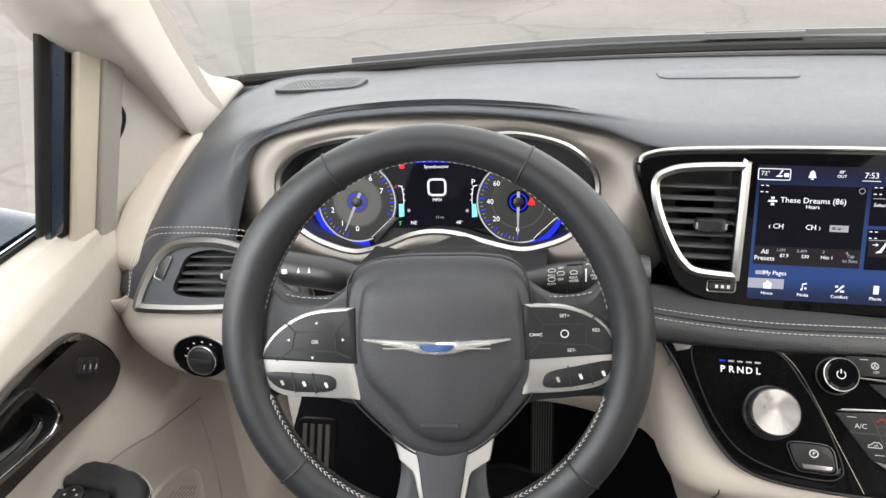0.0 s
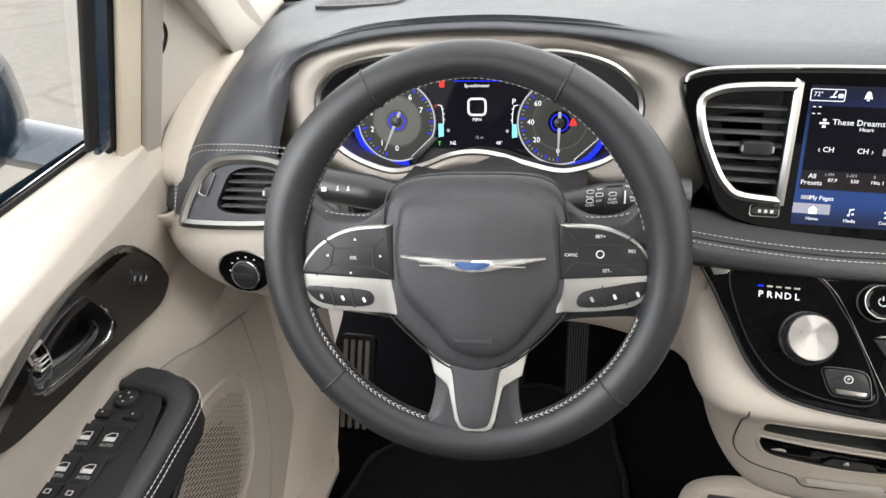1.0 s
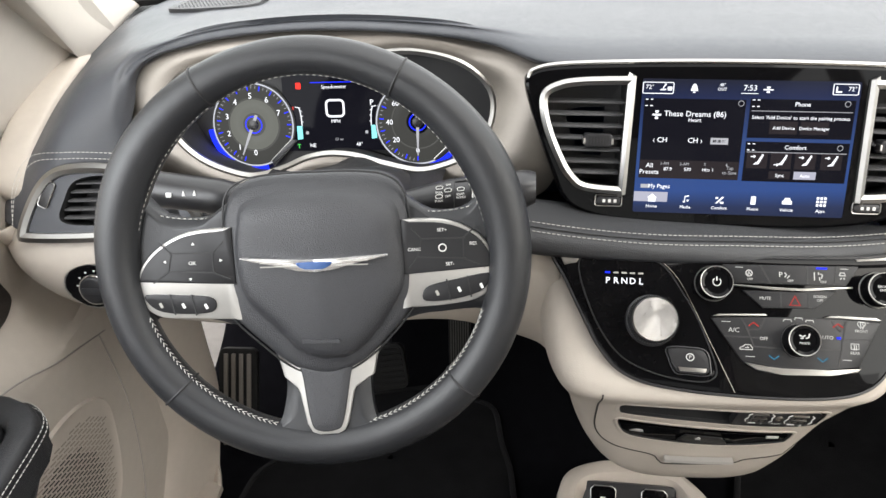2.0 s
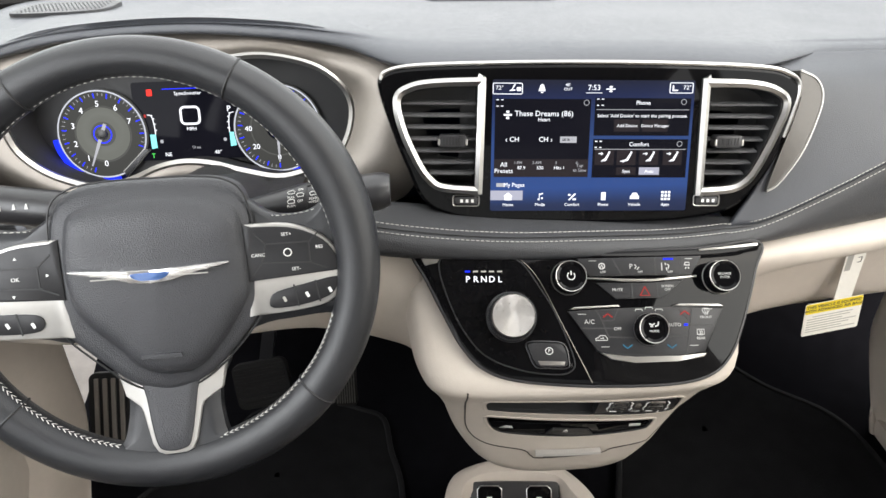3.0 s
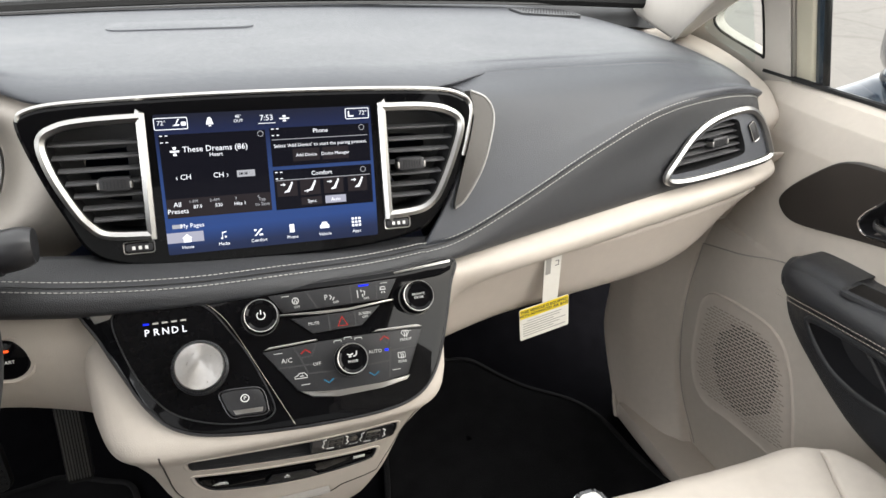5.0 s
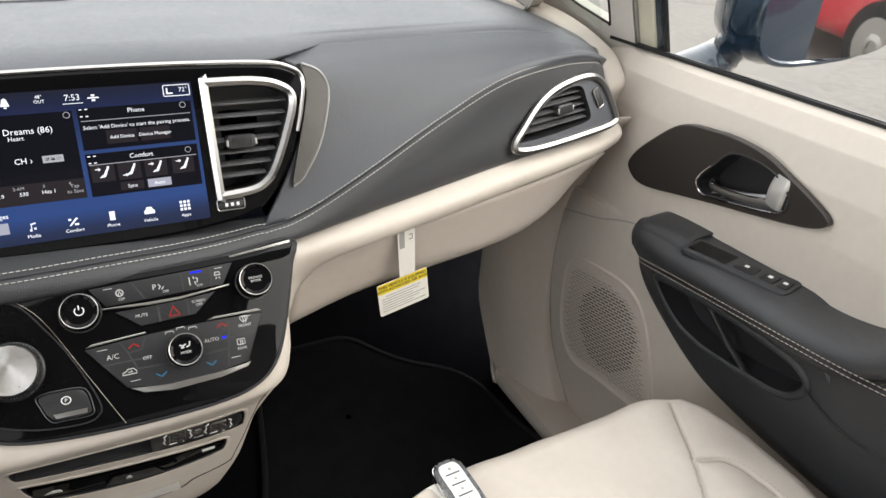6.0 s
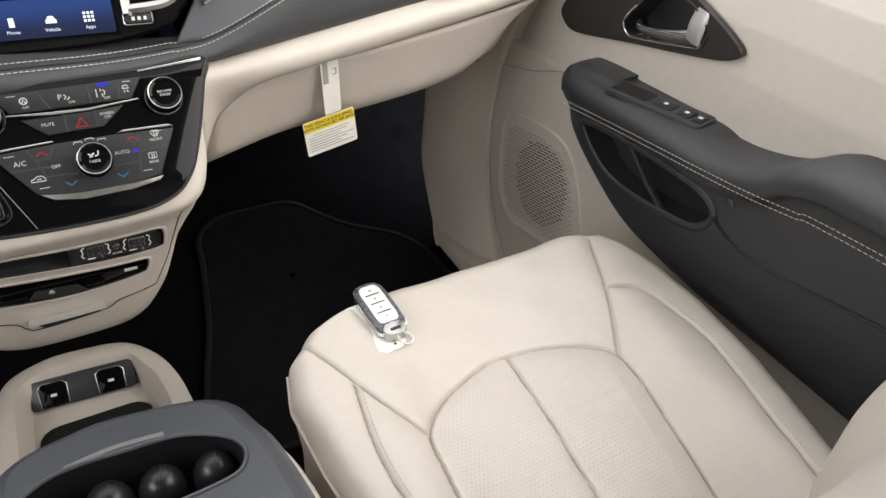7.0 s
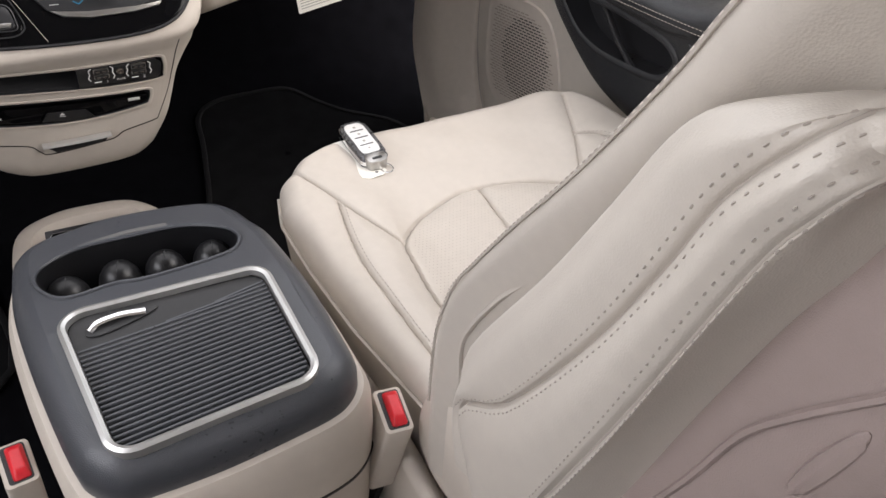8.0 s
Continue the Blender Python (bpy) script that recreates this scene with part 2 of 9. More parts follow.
SLATE = mat("slate_soft_trim", (0.058, 0.062, 0.072), 0.42, var=0.06, scale=25, grain=0.5, grain_scale=1100, cells=True, spec=0.55)
PAD = mat("dark_grained_pad", (0.029, 0.030, 0.033), 0.43, var=0.08, scale=25, grain=0.6, grain_scale=1000, cells=True)
LEATHER = mat("black_wheel_leather", (0.020, 0.021, 0.0235), 0.34, var=0.05, scale=30, grain=0.3, grain_scale=1500, cells=True, wear=0.02)
AIRBAG = mat("charcoal_airbag_skin", (0.038, 0.039, 0.043), 0.42, var=0.08, scale=30, grain=0.6, grain_scale=950, cells=True)
BEIGE = mat("beige_soft_plastic", (0.50, 0.454, 0.40), 0.58, var=0.05, scale=12, grain=0.3, grain_scale=1200, cells=True, wear=0.05, spec=0.35)
BEIGE_LOW = mat("beige_hard_plastic", (0.53, 0.475, 0.417), 0.55, var=0.05, scale=12, grain=0.35, grain_scale=1400, cells=True)
HIDE = mat("beige_seat_leather", (0.485, 0.442, 0.393), 0.46, var=0.05, scale=14, grain=0.22, grain_scale=900, cells=True, wear=0.06)
PILLAR = mat("pale_pillar_trim", (0.52, 0.485, 0.44), 0.6, var=0.04, scale=12, grain=0.3, grain_scale=900)
BLACK = mat("matte_black_plastic", (0.017, 0.017, 0.018), 0.55, var=0.15, grain=0.3, grain_scale=1600)
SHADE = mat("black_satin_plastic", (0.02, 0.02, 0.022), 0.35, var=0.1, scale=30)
PIANO = mat("gloss_black_lacquer", (0.003, 0.003, 0.0035), 0.035, var=0.05, scale=20, spec=0.12, wear=0.008)
BUTTON = mat("charcoal_button", (0.021, 0.021, 0.0225), 0.38, var=0.08, scale=40, grain=0.2, grain_scale=2000, spec=0.28)
CHROME = mat("bright_chrome", (0.80, 0.80, 0.81), 0.12, 1.0, var=0.03, wear=0.015)
SATIN = mat("satin_silver", (0.44, 0.43, 0.415), 0.31, 1.0, var=0.04, scale=40, wear=0.02)
PULL = mat("smoked_door_pull", (0.22, 0.22, 0.222), 0.30, 0.85, var=0.03, scale=30, wear=0.02)
CREAM = mat("cream_opening_trim", (0.60, 0.535, 0.43), 0.55, var=0.04, scale=12, grain=0.3, grain_scale=900)
TRIM_SHADE = mat("grey_beige_trim_shade", (0.33, 0.305, 0.28), 0.55, var=0.04, scale=12, grain=0.3, grain_scale=900)
SILVERPAINT = mat("silver_painted_plastic", (0.50, 0.49, 0.47), 0.34, 0.55, var=0.04, scale=40)
TAUPE = mat("taupe_metallic_trim", (0.215, 0.195, 0.172), 0.38, 0.75, var=0.06, scale=40, grain=0.15, grain_scale=2200)
BRONZE = mat("dark_taupe_plate", (0.030, 0.026, 0.023), 0.36, 0.2, var=0.1, scale=30, grain=0.3, grain_scale=1500)
CARPET = mat("black_carpet", (0.0045, 0.0045, 0.0055), 0.95, var=0.4, scale=150, grain=1.0, grain_scale=700, spec=0.01)
MATRUB = mat("black_floor_mat", (0.009, 0.009, 0.0095), 0.95, var=0.35, scale=120, grain=1.0, grain_scale=500, spec=0.02)
RUBBER = mat("black_rubber", (0.012, 0.012, 0.012), 0.7, var=0.2, grain=0.3, grain_scale=1200, spec=0.25)
PEDAL = mat("worn_pedal_rubber", (0.075, 0.075, 0.07), 0.6, var=0.25, scale=60, grain=0.4, grain_scale=900)
THREAD = mat("pale_grey_thread", (0.50, 0.49, 0.46), 0.7, var=0.1)
# darker than the hide: the stitch dimples' shade is in the colour
SHADED_THREAD = mat("shaded_seat_thread", (0.37, 0.33, 0.292), 0.7, var=0.08)
SILVER = mat("brushed_silver_frame", (0.56, 0.555, 0.545), 0.40, 0.85, var=0.03, scale=40)
THREAD_TAN = mat("tan_thread", (0.33, 0.295, 0.255), 0.7, var=0.1)
PAPER = mat("white_card", (0.78, 0.76, 0.70), 0.6, var=0.04)
YELLOW = mat("yellow_print", (0.80, 0.62, 0.02), 0.55, var=0.04)
INK = mat("dark_print", (0.05, 0.05, 0.05), 0.6, var=0.05)
INK_GREY = mat("grey_print", (0.35, 0.34, 0.31), 0.6, var=0.05)
WHITE = mat("white_marking", (0.72, 0.72, 0.70), 0.5, var=0.03)
MARK = mat("grey_marking", (0.42, 0.42, 0.41), 0.5, var=0.03)
RED = mat("red_buckle_plastic", (0.62, 0.02, 0.03), 0.35, var=0.08, scale=40)
NAVY = mat("dark_blue_car_paint", (0.012, 0.03, 0.055), 0.22, 0.35, var=0.08, scale=20, coat=1.0)
GLASS = clear_glass("window_glass")
TINTED = clear_glass("privacy_glass", (0.34, 0.35, 0.34))
SIDE_TINT = clear_glass("light_tinted_glass", (0.86, 0.87, 0.86))
MIRROR = mat("mirror_silver", (0.9, 0.9, 0.9), 0.02, 1.0, var=0.01, wear=0.005)
ALU = mat("spun_aluminium", (0.70, 0.69, 0.68), 0.3, 1.0, var=0.05, scale=60, aniso=0.8)
LIT_WHITE = glow("lit_white", (0.95, 0.96, 1.0), 0.42)
LIT_DIM = glow("lit_dim_white", (0.7, 0.7, 0.74), 0.22)
LIT_BLUE = glow("lit_blue", (0.008, 0.02, 0.8), 0.7)
LIT_RED = glow("lit_red", (0.9, 0.03, 0.02), 0.6)
LIT_DARKRED = glow("lit_dark_red", (0.35, 0.03, 0.025), 0.5)
LIT_ORANGE = glow("lit_orange", (1.0, 0.10, 0.02), 0.5)
LIT_CYAN = glow("lit_cyan", (0.25, 0.75, 0.75), 0.45)
LIT_PALE = glow("lit_dim_blue", (0.05, 0.22, 0.35), 0.3)
LIT_GREEN = glow("lit_green", (0.1, 0.7, 0.12), 0.45)
SCREEN_BLACK = glow("screen_black", (0.003, 0.003, 0.005), 0.5, 0.06)
SCREEN_TILE = glow("screen_tile", (0.04, 0.032, 0.034), 0.2, 0.06)
SCREEN_LIGHT = glow("screen_light_tile", (0.32, 0.32, 0.38), 0.45, 0.12)
DIAL = glow("dial_grey", (0.020, 0.020, 0.018), 0.9, 0.3)
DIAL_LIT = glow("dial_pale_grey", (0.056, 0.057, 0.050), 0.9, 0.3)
DIAL_MID = glow("dial_mid_grey", (0.034, 0.034, 0.031), 0.9, 0.3)
RING_SHINE = glow("ring_shine", (0.80, 0.82, 0.90), 0.24)

# ---- outside ----
def asphalt():
    m = mat("weathered_asphalt", (0.15, 0.14, 0.127), 0.9, var=0.25, scale=3, grain=1.0, grain_scale=60)
    nt = m.node_tree
    b = nt.nodes["Principled BSDF"]
    src = b.inputs["Base Color"].links[0].from_socket
    tc = nt.nodes.new("ShaderNodeTexCoord")
    warp = nt.nodes.new("ShaderNodeTexNoise")
    warp.inputs["Scale"].default_value = 1.2
    add = nt.nodes.new("ShaderNodeMixRGB")
    add.blend_type, add.inputs[0].default_value = "ADD", 0.6
    vor = nt.nodes.new("ShaderNodeTexVoronoi")
    vor.feature, vor.inputs["Scale"].default_value = "DISTANCE_TO_EDGE", 0.38
    ramp = nt.nodes.new("ShaderNodeValToRGB")
    ramp.color_ramp.elements[0].position, ramp.color_ramp.elements[1].position = 0.004, 0.02
    ramp.color_ramp.elements[0].color, ramp.color_ramp.elements[1].color = (0.84, 0.83, 0.82, 1), (1, 1, 1, 1)
    mul = nt.nodes.new("ShaderNodeMixRGB")
    mul.blend_type, mul.inputs[0].default_value = "MULTIPLY", 1.0
    nt.links.new(tc.outputs["Object"], warp.inputs["Vector"])
    nt.links.new(tc.outputs["Object"], add.inputs[1])
    nt.links.new(warp.outputs["Color"], add.inputs[2])
    nt.links.new(add.outputs[0], vor.inputs["Vector"])
    nt.links.new(vor.outputs["Distance"], ramp.inputs[0])
    nt.links.new(src, mul.inputs[1])
    nt.links.new(ramp.outputs[0], mul.inputs[2])
    nt.links.new(mul.outputs[0], b.inputs["Base Color"])
    return m


GROUND_Z = -0.47
ground = part("ground", grid([[(-800, -800, GROUND_Z), (800, -800, GROUND_Z)], [(-800, 800, GROUND_Z), (800, 800, GROUND_Z)]]), asphalt())
tagged(ground, "cracked pale weathered asphalt of a car park", "ground", kind="structure")

# ---- car shell ----
def side_x(z):
    """Half width of the cabin at the side glass."""
    return 0.875 - 0.3 * max(0.0, z - 0.82)


FLOOR = ((-1.9, 0.0), (0.3, 0.0), (1.15, 0.0), (1.38, 0.03), (1.52, 0.14), (1.66, 0.45), (1.70, 0.62))
FLOOR_LINE = [tuple(p) for p in crom(FLOOR, 8)]
floor = part("floor", grid([[(x, y, z) for x in (-0.92, -0.5, 0.0, 0.5, 0.92)] for y, z in FLOOR_LINE]), CARPET)
thick(floor, 0.02)
tagged(floor, "black carpet of the car floor and footwell", "floor", kind="structure")

# unseen headliner and tailgate wall, added to close the cabin for bounced light
ceiling = part("ceiling", loft([[(x, y, z - 0.035 * (x / 0.68) ** 2) for x in (-0.70, -0.35, 0, 0.35, 0.70)] for y, z in ((0.42, 1.46), (0.0, 1.50), (-0.9, 1.50), (-1.9, 1.44))], 4, 3), PILLAR)
thick(ceiling, 0.03, 1.0)
tagged(ceiling, "pale fabric headliner under the car roof", "ceiling", kind="structure")

rear = part("wall_rear", prism(rect(-0.92, 0.0, 0.92, 0.95), axes((0, -1.92, 0), (1, 0, 0), (0, 0, 1)), -0.04, 0.0), BEIGE_LOW)
tagged(rear, "plain beige tailgate trim closing the cabin", "wall", kind="structure")

# side walls behind the front doors, and pillars: unseen, added to close the cabin
for s, nm in ((-1, "left"), (1, "right")):
    w = part("wall_" + nm, prism([(-1.9, 0.0), (-0.42, 0.0), (-0.42, 0.84), (-1.9, 0.88)], axes((s * 0.89, 0, 0), (0, 1, 0), (0, 0, 1)), -0.03, 0.03), BEIGE_LOW)
    tagged(w, "plain beige side trim behind the front door", "wall", kind="structure")
    p = part("pillar", loft([[(s * side_x(z), y, z), (s * (side_x(z) - 0.04), y + 0.05, z), (s * side_x(z), y + 0.1, z)] for y, z in ((-0.48, 0.7), (-0.5, 1.0), (-0.53, 1.25), (-0.56, 1.48))], 3, 3), PILLAR)
    thick(p, 0.02)
    tagged(p, "pale trim of the pillar behind the front seats", "pillar", kind="structure")
    r = part("roof_rail", sweep(crom([(s * 0.70, 0.46, 1.42), (s * 0.70, -0.4, 1.47), (s * 0.70, -1.9, 1.42)], 5), disc(0.05, 8), (0, 0, 1)), PILLAR)
    tagged(r, "pale roof rail trim above the side windows", "trim", kind="structure")

# unseen rear glass, its tints set to govern light from behind
tg = part("window_rear", grid([[(-0.85, -1.90, 0.94), (0.85, -1.90, 0.94)], [(-0.72, -1.86, 1.45), (0.72, -1.86, 1.45)]]), TINTED)
tagged(tg, "unseen tinted tailgate window that limits light from behind", "window", kind="structure")
for s, nm in ((-1, "left"), (1, "right")):
    w = part("window_rear_" + nm, grid([[(s * 0.875, -0.5, 0.83), (s * 0.875, -1.9, 0.87)], [(s * 0.70, -0.55, 1.46), (s * 0.70, -1.88, 1.44)]]), SIDE_TINT)
    tagged(w, "unseen lightly tinted side window behind the front door", "window", kind="structure")

# windscreen with its dark ceramic border, cowl and wipers
ws_rows = [[(x, 1.52 - 0.10 * (x / 0.9) ** 2, 0.855 - 0.03 * (x / 0.9) ** 2) for x in (-0.93, -0.5, 0, 0.5, 0.93)],
           [(x, 1.02 - 0.06 * (x / 0.8) ** 2, 1.18) for x in (-0.82, -0.42, 0, 0.42, 0.82)],
           [(x, 0.44, 1.47 - 0.02 * (x / 0.7) ** 2) for x in (-0.70, -0.35, 0, 0.35, 0.70)]]
windshield = part("windshield", loft(ws_rows, 5, 6), GLASS)
windshield.visible_shadow = False
tagged(windshield, "clear curved windscreen of the car", "windscreen", kind="structure")
cowl = part("cowl", loft([[(x, y - 0.10 * (x / 0.9) ** 2, z - 0.03 * (x / 0.9) ** 2) for x in (-0.94, -0.5, 0, 0.5, 0.94)] for y, z in ((1.47, 0.835), (1.53, 0.862), (1.60, 0.868), (1.72, 0.845), (1.78, 0.80))], 4, 4), BLACK)
tagged(cowl, "black plastic cowl below the windscreen", "cowl", kind="structure")
seal = part("windshield_seal", sweep(crom([(x, 1.485 - 0.10 * (x / 0.9) ** 2, 0.868 - 0.016 * (x / 0.9) ** 2) for x in (-0.93, -0.6, -0.3, 0, 0.3, 0.6, 0.93)], 5), disc(0.011, 8), (0, 0, 1)), RUBBER)
tagged(seal, "black border at the foot of the windscreen", "trim", kind="structure")
for nm, pts in (("wiper", [(-0.72, 1.50, 0.858), (-0.3, 1.555, 0.871), (0.12, 1.56, 0.873)]), ("wiper", [(-0.05, 1.585, 0.872), (0.3, 1.57, 0.872), (0.66, 1.53, 0.860)])):
    wip = thing(nm, pts[0], "black windscreen wiper resting on the glass", "wiper", group="windscreen wipers")
    part("arm", sweep(crom(pts, 6), [(-0.011, 0), (-0.006, 0.009), (0.006, 0.009), (0.011, 0)], (0, 0, 1)), SHADE, wip)
    part("blade", sweep(crom([(x, y - 0.012, z - 0.012) for x, y, z in pts], 6), [(-0.003, -0.01), (-0.005, 0.004), (0.005, 0.004), (0.003, -0.01)], (0, 0, 1)), RUBBER, wip)
hood = part("hood", loft([[(x, y, z - 0.05 * (x / 0.9) ** 2) for x in (-0.9, -0.45, 0, 0.45, 0.9)] for y, z in ((1.76, 0.80), (1.95, 0.72), (2.15, 0.58), (2.25, 0.35), (2.28, -0.1))], 4, 4), NAVY)
thick(hood, 0.02)
tagged(hood, "dark blue painted bonnet of the car", "bonnet", kind="structure")


PILLAR_LINES = (
    # windscreen edge, ridge, door edge, from the dashboard up to the roof
    ((0.905, 1.41, 0.842), (0.8635, 1.119, 0.823), (0.8743, 1.137, 0.8148), 1.0),
    ((0.885, 1.25, 0.888), (0.8436, 1.064, 0.859), (0.8601, 1.07, 0.8578), 1.0),
    ((0.865, 1.155, 0.935), (0.8126, 0.977, 0.923), (0.844, 0.998, 0.9065), 0.95),
    ((0.845, 1.08, 0.985), (0.7808, 0.883, 0.989), (0.8196, 0.891, 0.9805), 0.85),
    ((0.825, 1.02, 1.04), (0.76, 0.815, 1.037), (0.8051, 0.792, 1.0245), 0.75),
    ((0.80, 0.93, 1.12), (0.744, 0.767, 1.07), (0.788, 0.72, 1.0765), 0.6),
    ((0.76, 0.78, 1.25), (0.715, 0.63, 1.225), (0.745, 0.56, 1.22), 0.3),
    ((0.69, 0.46, 1.45), (0.645, 0.42, 1.42), (0.68, 0.36, 1.40), 0.0),
)


def a_pillar(s, dx, dy, dz, name):
    """Front pillar trim: from the glass edge over a ridge to the door edge, from dash to roof."""
    rows = []
    for *line, k in PILLAR_LINES:
        p, q, t = (V((s * (a + k * dx), b + k * dy, c + k * dz)) for a, b, c in line)
        rows.append([p + V((s * 0.03, 0.03, 0)), p, p.lerp(q, 0.3) + V((-s * 0.007, -0.004, 0.006)), p.lerp(q, 0.7) + V((-s * 0.009, -0.008, 0.004)), q, q.lerp(t, 0.4) + V((s * 0.002, 0, -0.001)), t, t + V((s * 0.03, 0.012, -0.004))])
    ob = part(name, loft(rows, 4, 6), PILLAR)
    thick(ob, 0.006)
    tagged(ob, "pale cream trim of the sloping windscreen pillar", "pillar", kind="structure")


a_pillar(-1, 0.0, 0.0, 0.0, "pillar_left")
a_pillar(1, -0.077, 0.157, -0.01, "pillar_right")


def door_front(s, y0, zs, name, edges, feet, top, pane, mid):
    """Black seal, blue door edge, cream trim with its shadow side as a grey bar, and the corner trim with its small
    fixed window.
    """
    def px(z, k=0.0):
        return s * (0.87 - 0.33 * (z - 0.84) + k)

    # the grey bar's colour holds the shadow side of one beige trim
    bars = ((0.0, 0.0, RUBBER, "black window seal", "window_seal"), (0.007, -0.001, NAVY, "dark blue painted door edge", "door_edge"), (0.0, 0.002, RUBBER, "black rubber door seal", "door_seal"),
            (0.012, -0.008, CREAM, "pale cream door opening trim", "opening_trim"), (0.0, -0.013, TRIM_SHADE, "grey-beige shadow side of the cream trim", "trim_shadow_side"))
    for a, b, foot, (lap, k, m, lab, nm) in zip(edges, edges[1:], feet, bars):
        a -= lap
        rows = [[(px(z, k + 0.009), a, z), (px(z, k), a, z), (px(z, k), b, z), (px(z, k + 0.009), b, z)] for z in (foot, zs + 0.1, top)]
        ob = part(nm, grid(rows, closed_u=True, cap=True), m)
        rounded(ob, 0.003)
        tagged(ob, lab, "door trim", kind="structure")
    # corner panel with an opening for the fixed window
    m = axes((s * 0.885, y0, zs - 0.05), (0, 1, 0), (-s * 0.33, 0, 1))
    sg = -s
    outer = [(0, -0.02), (0.16, -0.02), (0.34, 0.0), (0.34, 0.06), (0.25, 0.13), (0.14, 0.24), (0.0, 0.34)]
    inner = crom(pane, 4, True)
    c = V(mid)
    rows = [[], []]
    for p in inner:
        d = (V(p) - c).normalized()
        best = 1e9
        for i in range(len(outer)):
            a, b = V(outer[i - 1]), V(outer[i])
            e = b - a
            det = d.x * -e.y + d.y * e.x
            if abs(det) < 1e-9:
                continue
            w = a - c
            t = (w.x * -e.y + w.y * e.x) / det
            u = (d.x * w.y - d.y * w.x) / det
            if t > 0 and -1e-6 <= u <= 1 + 1e-6:
                best = min(best, t)
        q = c + d * best
        rows[0].append(m @ V((q.x, q.y, 0)))
        rows[1].append(m @ V((p[0], p[1], 0)))
    back = [m @ V((p[0], p[1], sg * -0.02)) for p in inner]
    ob = part("corner_trim_" + name, grid([rows[0], rows[1], back], closed_u=True), PILLAR)
    tagged(ob, "pale pinkish-beige corner trim between door and windscreen", "trim", kind="structure")
    win = part("window_quarter_" + name, prism([tuple(p) for p in inner], m, -0.022, -0.018), GLASS)
    win.visible_shadow = False
    tagged(win, "small fixed corner window of the car", "window", kind="structure")
    sl = part("quarter_seal", sweep([m @ V((p[0], p[1], 0.0)) for p in inner], disc(0.0024, 6), m.to_3x3() @ V((0, 0, 1)), closed=True), RUBBER)
    tagged(sl, "black seal round the corner window", "trim", kind="structure")


# beige strips between the dashboard's ends and the doors
for s, line in ((-1, ((0.822, 0.900, 0.690), (0.842, 0.868, 0.730), (0.842, 0.905, 0.776), (0.843, 0.974, 0.807), (0.850, 1.075, 0.834), (0.862, 1.14, 0.826))), (1, ((0.762, 1.03, 0.685), (0.790, 1.018, 0.728), (0.797, 1.041, 0.754), (0.80, 1.083, 0.777), (0.80, 1.177, 0.799), (0.80, 1.294, 0.808), (0.80, 1.46, 0.797)))):
    rows = []
    for x, y, z in line:
        rows.append([(s * (x - 0.006), y - 0.002, z - 0.006), (s * x, y, z + 0.003), (s * (x + 0.018), y + 0.001, z + 0.006), (s * (x + 0.034), y + 0.002, z + 0.0085), (s * (x + 0.039), y + 0.003, z + 0.005), (s * (x + 0.041), y + 0.004, z - 0.014)])
    ob = part("end_trim", loft(rows, 4, 5), BEIGE)
    thick(ob, 0.004)
    tagged(ob, "beige trim strip between dashboard and door", "trim", kind="structure")

door_front(-1, 0.886, 0.84, "left", (0.763, 0.785, 0.803, 0.824, 0.856, 0.895), (0.823, 0.813, 0.803, 0.79, 0.775), 1.09, [(-0.006, 0.095), (0.014, 0.104), (0.028, 0.115), (0.033, 0.129), (0.028, 0.143), (0.014, 0.156), (-0.006, 0.16)], (0.012, 0.13))
door_front(1, 1.056, 0.79, "right", (0.998, 1.012, 1.024, 1.031, 1.056, 1.115), (0.785, 0.775, 0.765, 0.752, 0.738), 1.06, [(0.063, 0.087), (0.072, 0.0805), (0.10, 0.085), (0.15, 0.094), (0.18, 0.102), (0.192, 0.113), (0.188, 0.127), (0.165, 0.145), (0.13, 0.168), (0.09, 0.19), (0.065, 0.19)], (0.12, 0.13))

# ---- dashboard ----
dash = thing("dashboard", (0, 1.2, 0.6), "grey and beige dashboard with stitched soft pads across the cabin", "dashboard")

LV = axes((-0.735, 0.842, 0.73), (1, 0.02, 0.012), (0, 0.42, 0.9))
RV = axes((0.637, 0.925, 0.745), (1, 0.19, 0.02), (0, 0.25, 0.97))
LV_OUT = [(-0.091, -0.026), (-0.073, 0.014), (-0.05, 0.040), (-0.02, 0.048), (0.03, 0.045), (0.09, 0.022), (0.124, -0.008), (0.112, -0.023), (0.01, -0.033), (-0.08, -0.033)]
vr = [(-0.111, -0.025), (-0.0885, 0.0), (-0.052, 0.029), (-0.0086, 0.044), (0.048, 0.047), (0.078, 0.030), (0.0987, -0.012), (0.096, -0.031), (0.028, -0.0355), (-0.072, -0.035)]


def cut(bm, m, outline, depth=0.09):
    """Takes away the faces that lie before or behind an outlet's mouth."""
    inv = m.inverted()
    gone = []
    for f in bm.faces:
        q = inv @ f.calc_center_median()
        if abs(q.z) < depth and inside(outline, q):
            gone.append(f)
    bmesh.ops.delete(bm, geom=gone, context="FACES")
    return bm


